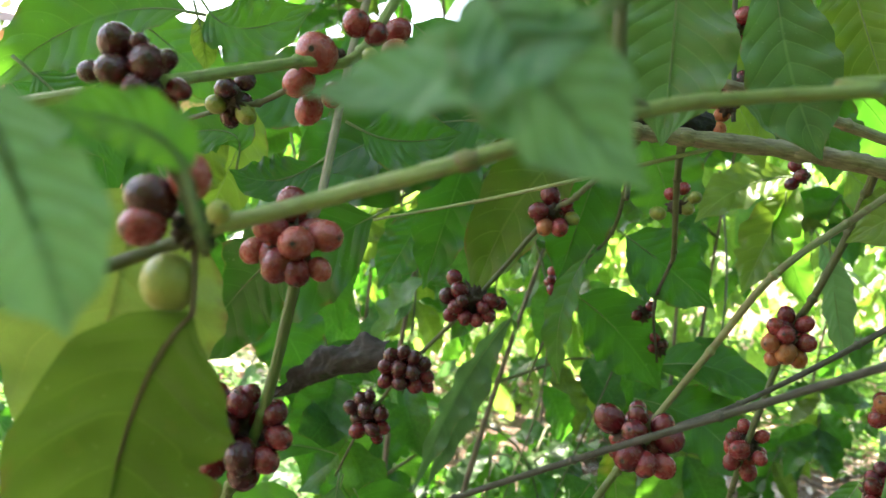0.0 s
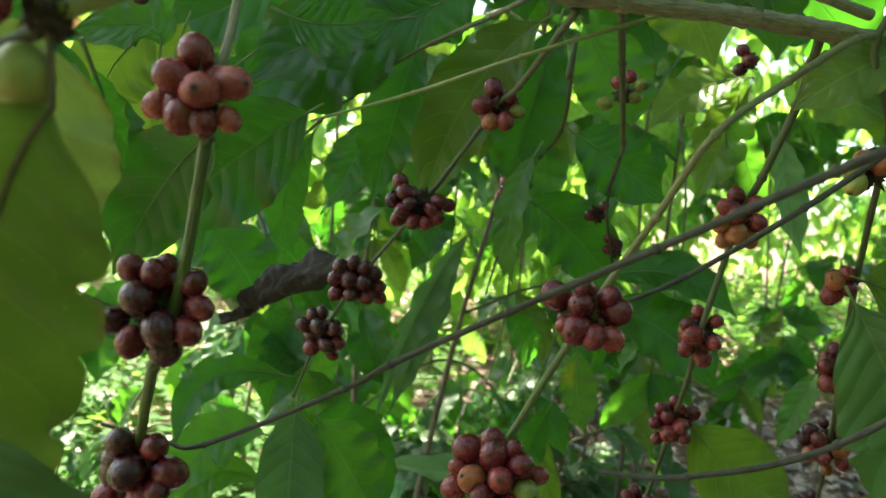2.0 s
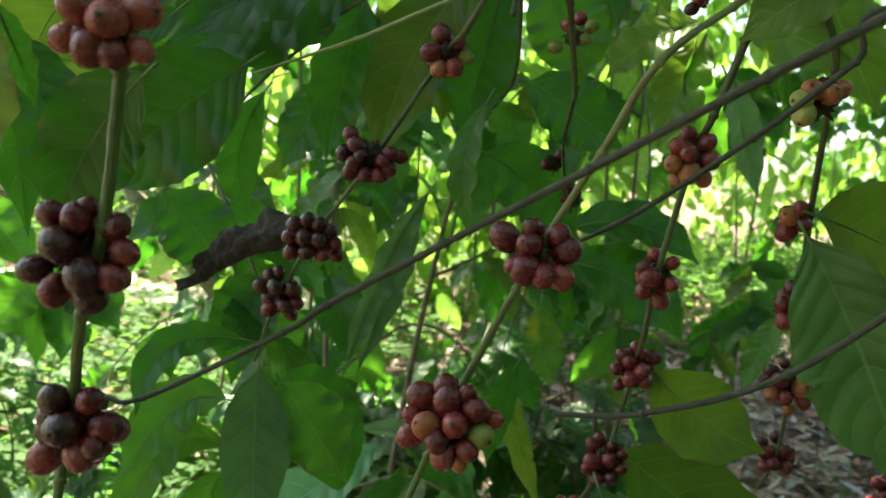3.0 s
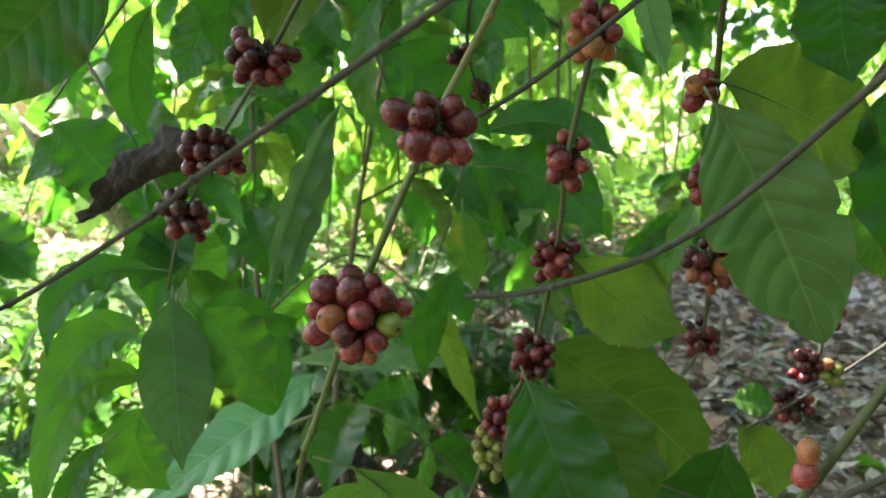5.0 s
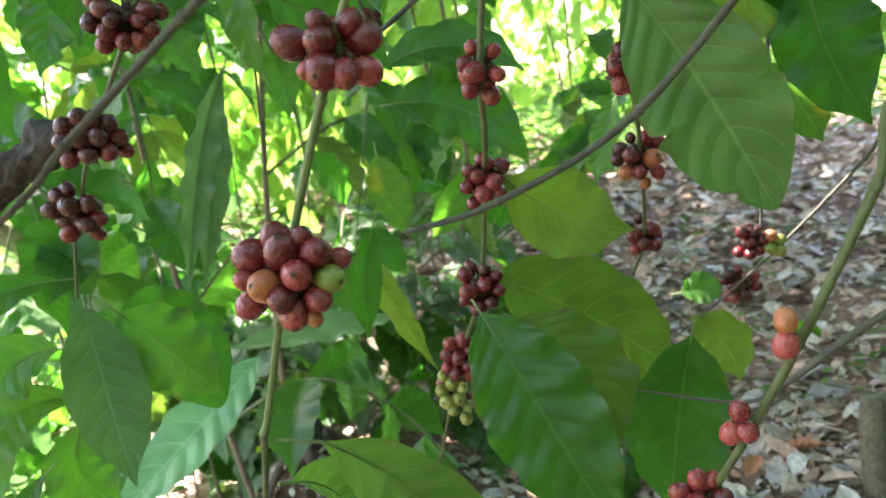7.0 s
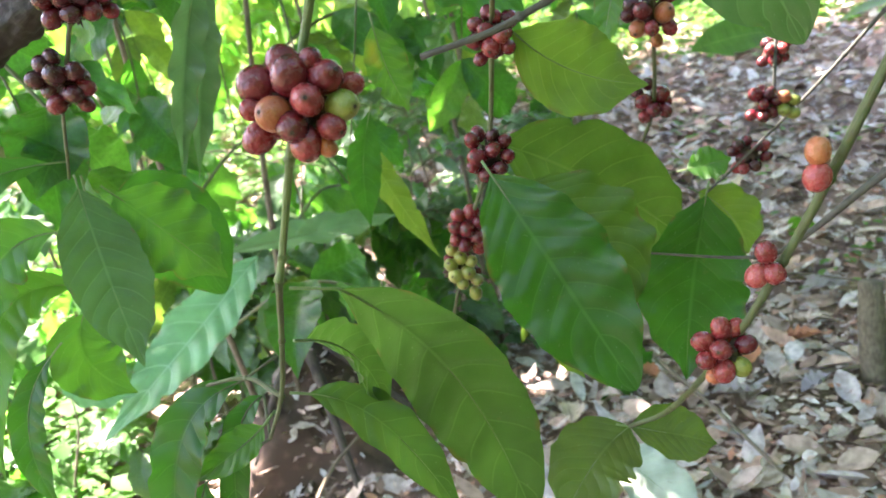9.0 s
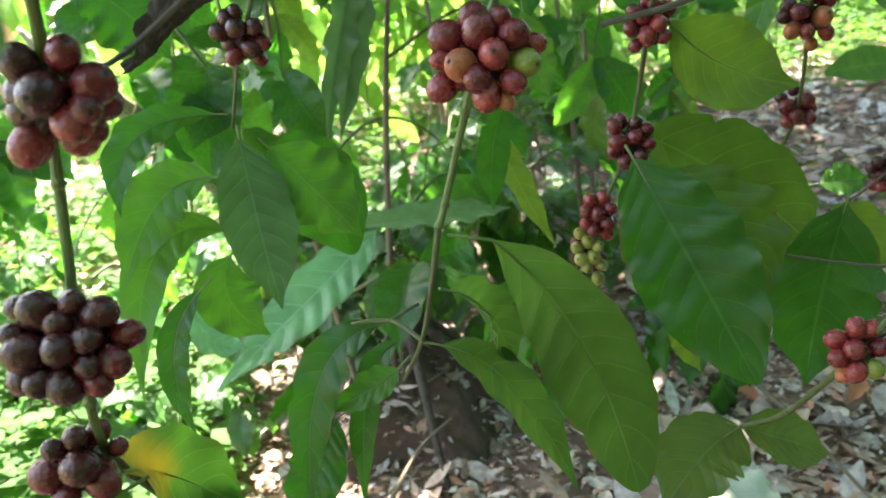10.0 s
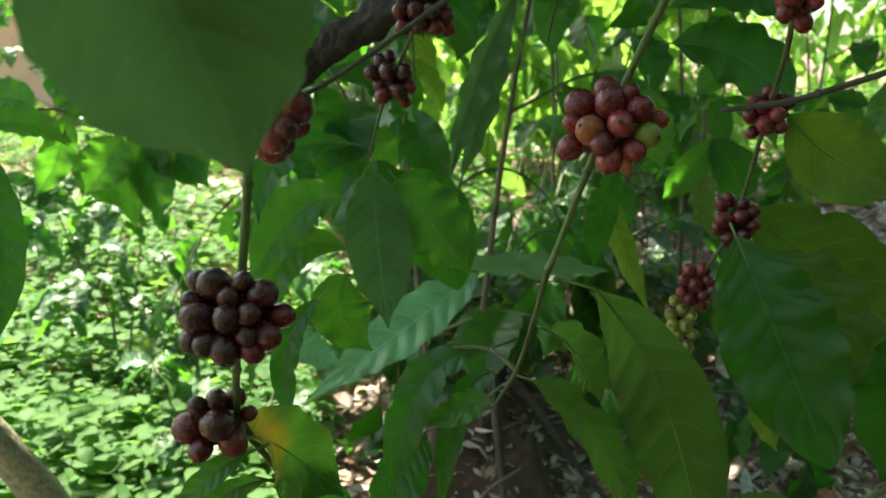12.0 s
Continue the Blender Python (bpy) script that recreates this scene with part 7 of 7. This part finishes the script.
def stump():
    """The rotting foot of an old coffee tree: a mound of dark earth and roots, and a short leaning trunk."""
    x, y = 0.13, 1.80
    th = thing("tree_stump", (x, y, ground_height(x, y)), "dark rotting coffee stump on a mound of bare earth", "stump")
    rng = random.Random(91)
    bm = bmesh.new()
    n, m = 40, 26
    rings = []
    for i in range(m + 1):
        r = i / m
        ring = []
        for k in range(n):
            a = 2 * math.pi * k / n
            root = 0.10 * max(0.0, math.sin(a * 5 + 0.7)) ** 3
            px, py = math.cos(a) * r * (0.25 + root), math.sin(a) * r * (0.22 + root)
            z = mound_height(px, py, r)
            ring.append(bm.verts.new((px, py, z)))
        rings.append(ring)
    for i in range(m):
        for k in range(n):
            k2 = (k + 1) % n
            bm.faces.new((rings[i][k], rings[i + 1][k], rings[i + 1][k2], rings[i][k2]))
    part("mound", bm, STUMP_EARTH, th)
    bits = Heap()
    for _ in range(900):
        a, r = rng.uniform(0, 6.28), math.sqrt(rng.random())
        px, py = math.cos(a) * r * 0.25, math.sin(a) * r * 0.22
        L = rng.choice((rng.uniform(0.01, 0.03), rng.uniform(0.02, 0.06)))
        bits.add(Vector((x + px, y + py, th.location.z + mound_height(px, py, r) + rng.uniform(0.0, 0.012))), L, L * rng.uniform(0.15, 0.6),
                 rand_dir(rng, rng.uniform(-0.6, 0.2)), Vector((px * 3 + rng.gauss(0, .3), py * 3 + rng.gauss(0, .3), 1)), rng.uniform(-0.4, 0.4), rng.uniform(-0.4, 0.5), 3)
    tagged(bits.build("leaf_litter", bpy.data.materials["dry_leaves"]), "broken dry leaves and bark lying on the stump's mound", "leaf litter", kind="stuff")
    bm = bmesh.new()
    tube(bm, spline([(0.02, 0.03, 0.06), (0.015, 0.05, 0.20), (-0.01, 0.06, 0.30), (-0.03, 0.08, 0.40)], 8), [0.052, 0.040, 0.033, 0.030], 14, 0.12, rng)
    part("trunk", bm, BARK["dead"], th)
    for a, w in ((-0.6, 0.011), (-1.5, 0.013), (-2.4, 0.010), (0.3, 0.010)):
        c, d = math.cos(a), math.sin(a)
        bm = bmesh.new()
        tube(bm, spline([(0.05 * c, 0.05 * d, 0.23), (0.14 * c, 0.13 * d, 0.15), (0.23 * c, 0.21 * d, 0.05), (0.33 * c, 0.30 * d, -0.03)], 6), [w, w * 0.8, w * 0.6, w * 0.4], 9, 0.10, rng)
        part("root", bm, BARK["dead"], th)


STUMP_EARTH = bark_material("stump_earth", (0.050, 0.030, 0.022), (0.12, 0.075, 0.055), 0.95, 45.0, (0.16, 0.10, 0.075))
BARK["dead"] = bark_material("bark_rotten", (0.040, 0.030, 0.022), (0.10, 0.080, 0.060), 0.9, 40.0)
stump()


def pole(name, points, radii, bark, label, category):
    th = thing(name, points[0], label, category)
    bm = bmesh.new()
    tube(bm, spline([local(th, p) for p in points], 6), radii, 10, 0.06, random.Random(len(label)))
    part("wood", bm, BARK[bark], th)
    return th


for at, to, r in (((0.05, 1.62, 0.03), (0.30, 1.95, 0.10), 0.006), ((0.10, 1.85, 0.02), (0.26, 2.02, 0.16), 0.005), ((0.03, 1.47, 0.05), (0.18, 1.57, 0.15), 0.005), ((0.07, 1.68, 0.10), (0.21, 1.70, 0.20), 0.005), ((1.05, 1.45, 0.03), (1.5, 1.2, 0.05), 0.006), ((0.95, 2.6, 0.03), (1.4, 2.9, 0.06), 0.008), ((1.3, 2.0, 0.04), (1.55, 1.7, 0.03), 0.005),
                 ((0.88, 1.66, 0.05), (0.83, 1.17, 0.05), 0.006), ((0.00, 1.83, 0.05), (0.17, 1.96, 0.05), 0.006), ((0.07, 1.57, 0.05), (0.21, 1.74, 0.05), 0.005), ((0.14, 1.61, 0.05), (0.30, 1.83, 0.05), 0.004), ((2.36, 3.31, 0.05), (2.68, 3.07, 0.05), 0.005), ((0.75, 1.84, 0.05), (0.74, 1.56, 0.05), 0.004)):
    pole("dry_stick", [at, ((at[0] + to[0]) / 2, (at[1] + to[1]) / 2 + 0.02, (at[2] + to[2]) / 2 + 0.01), to], [r, r * 0.8, r * 0.5], "trunk", "dry brown stick lying on the leaf litter", "stick")
pole("leaning_trunk", [(-0.10, 2.75, -0.03), (-0.22, 2.62, 0.35), (-0.37, 2.48, 0.63), (-0.60, 2.36, 0.90), (-0.68, 2.36, 1.0)], [0.04, 0.036, 0.033, 0.028, 0.006], "light", "pale brown leaning trunk of a coffee tree", "tree trunk")
pole("cut_trunk", [(-0.62, 1.45, -0.03), (-0.70, 1.40, 0.2), (-0.82, 1.36, 0.42)], [0.036, 0.033, 0.031], "light", "short pale brown trunk standing in the weeds", "tree trunk")


# ---- a small house beyond the weeds ----
def plaster_material():
    m, tr, out = nodes_of("orange_plaster")
    pos = tr.nodes.new("ShaderNodeNewGeometry").outputs["Position"]
    col = mix_col(tr, noise_tex(tr, 1.5, 5.0, pos), (0.80, 0.46, 0.24), (0.88, 0.58, 0.36))
    col = mix_col(tr, math_node(tr, "MULTIPLY", ramp(tr, noise_tex(tr, 9.0, 4.0, pos), 0.5, 0.75), 0.4), col, (0.30, 0.20, 0.14))
    p = add(tr, "ShaderNodeBsdfPrincipled", Roughness=0.9)
    tr.links.new(col, p.inputs["Base Color"])
    tr.links.new(p.outputs[0], out.inputs[0])
    return m


def box(bm, x0, x1, y0, y1, z0, z1):
    vs = [bm.verts.new((x, y, z)) for x in (x0, x1) for y in (y0, y1) for z in (z0, z1)]
    for q in ((0, 1, 3, 2), (4, 6, 7, 5), (0, 4, 5, 1), (2, 3, 7, 6), (0, 2, 6, 4), (1, 5, 7, 3)):
        bm.faces.new([vs[i] for i in q])


def house():
    th = thing("house", (-4.72, 9.6, 0.40), "small orange plastered house with a grey sheet roof behind the weeds", "house")
    bm = bmesh.new()
    box(bm, -2.6, 1.0, 0, 3.0, -0.3, 2.3)
    part("wall", bm, plaster_material(), th, smooth=False)
    bm = bmesh.new()
    vs = [bm.verts.new(v) for v in ((-3.0, -0.5, 2.32), (1.4, -0.5, 2.32), (1.4, 3.5, 3.1), (-3.0, 3.5, 3.1), (-3.0, -0.5, 2.42), (1.4, -0.5, 2.42), (1.4, 3.5, 3.2), (-3.0, 3.5, 3.2))]
    for q in ((3, 2, 1, 0), (4, 5, 6, 7), (0, 1, 5, 4), (1, 2, 6, 5), (2, 3, 7, 6), (3, 0, 4, 7)):
        bm.faces.new([vs[i] for i in q])
    part("roof", bm, bark_material("sheet_roof", (0.30, 0.24, 0.24), (0.42, 0.36, 0.36), 0.6, 2.0), th, "faded grey-pink sheet roof", smooth=False)


house()

pole("cut_trunk", [(1.21, 1.36, -0.05), (1.22, 1.38, 0.1), (1.235, 1.395, 0.22)], [0.03, 0.027, 0.025], "trunk", "brown stub of a trunk standing in the litter", "tree trunk")
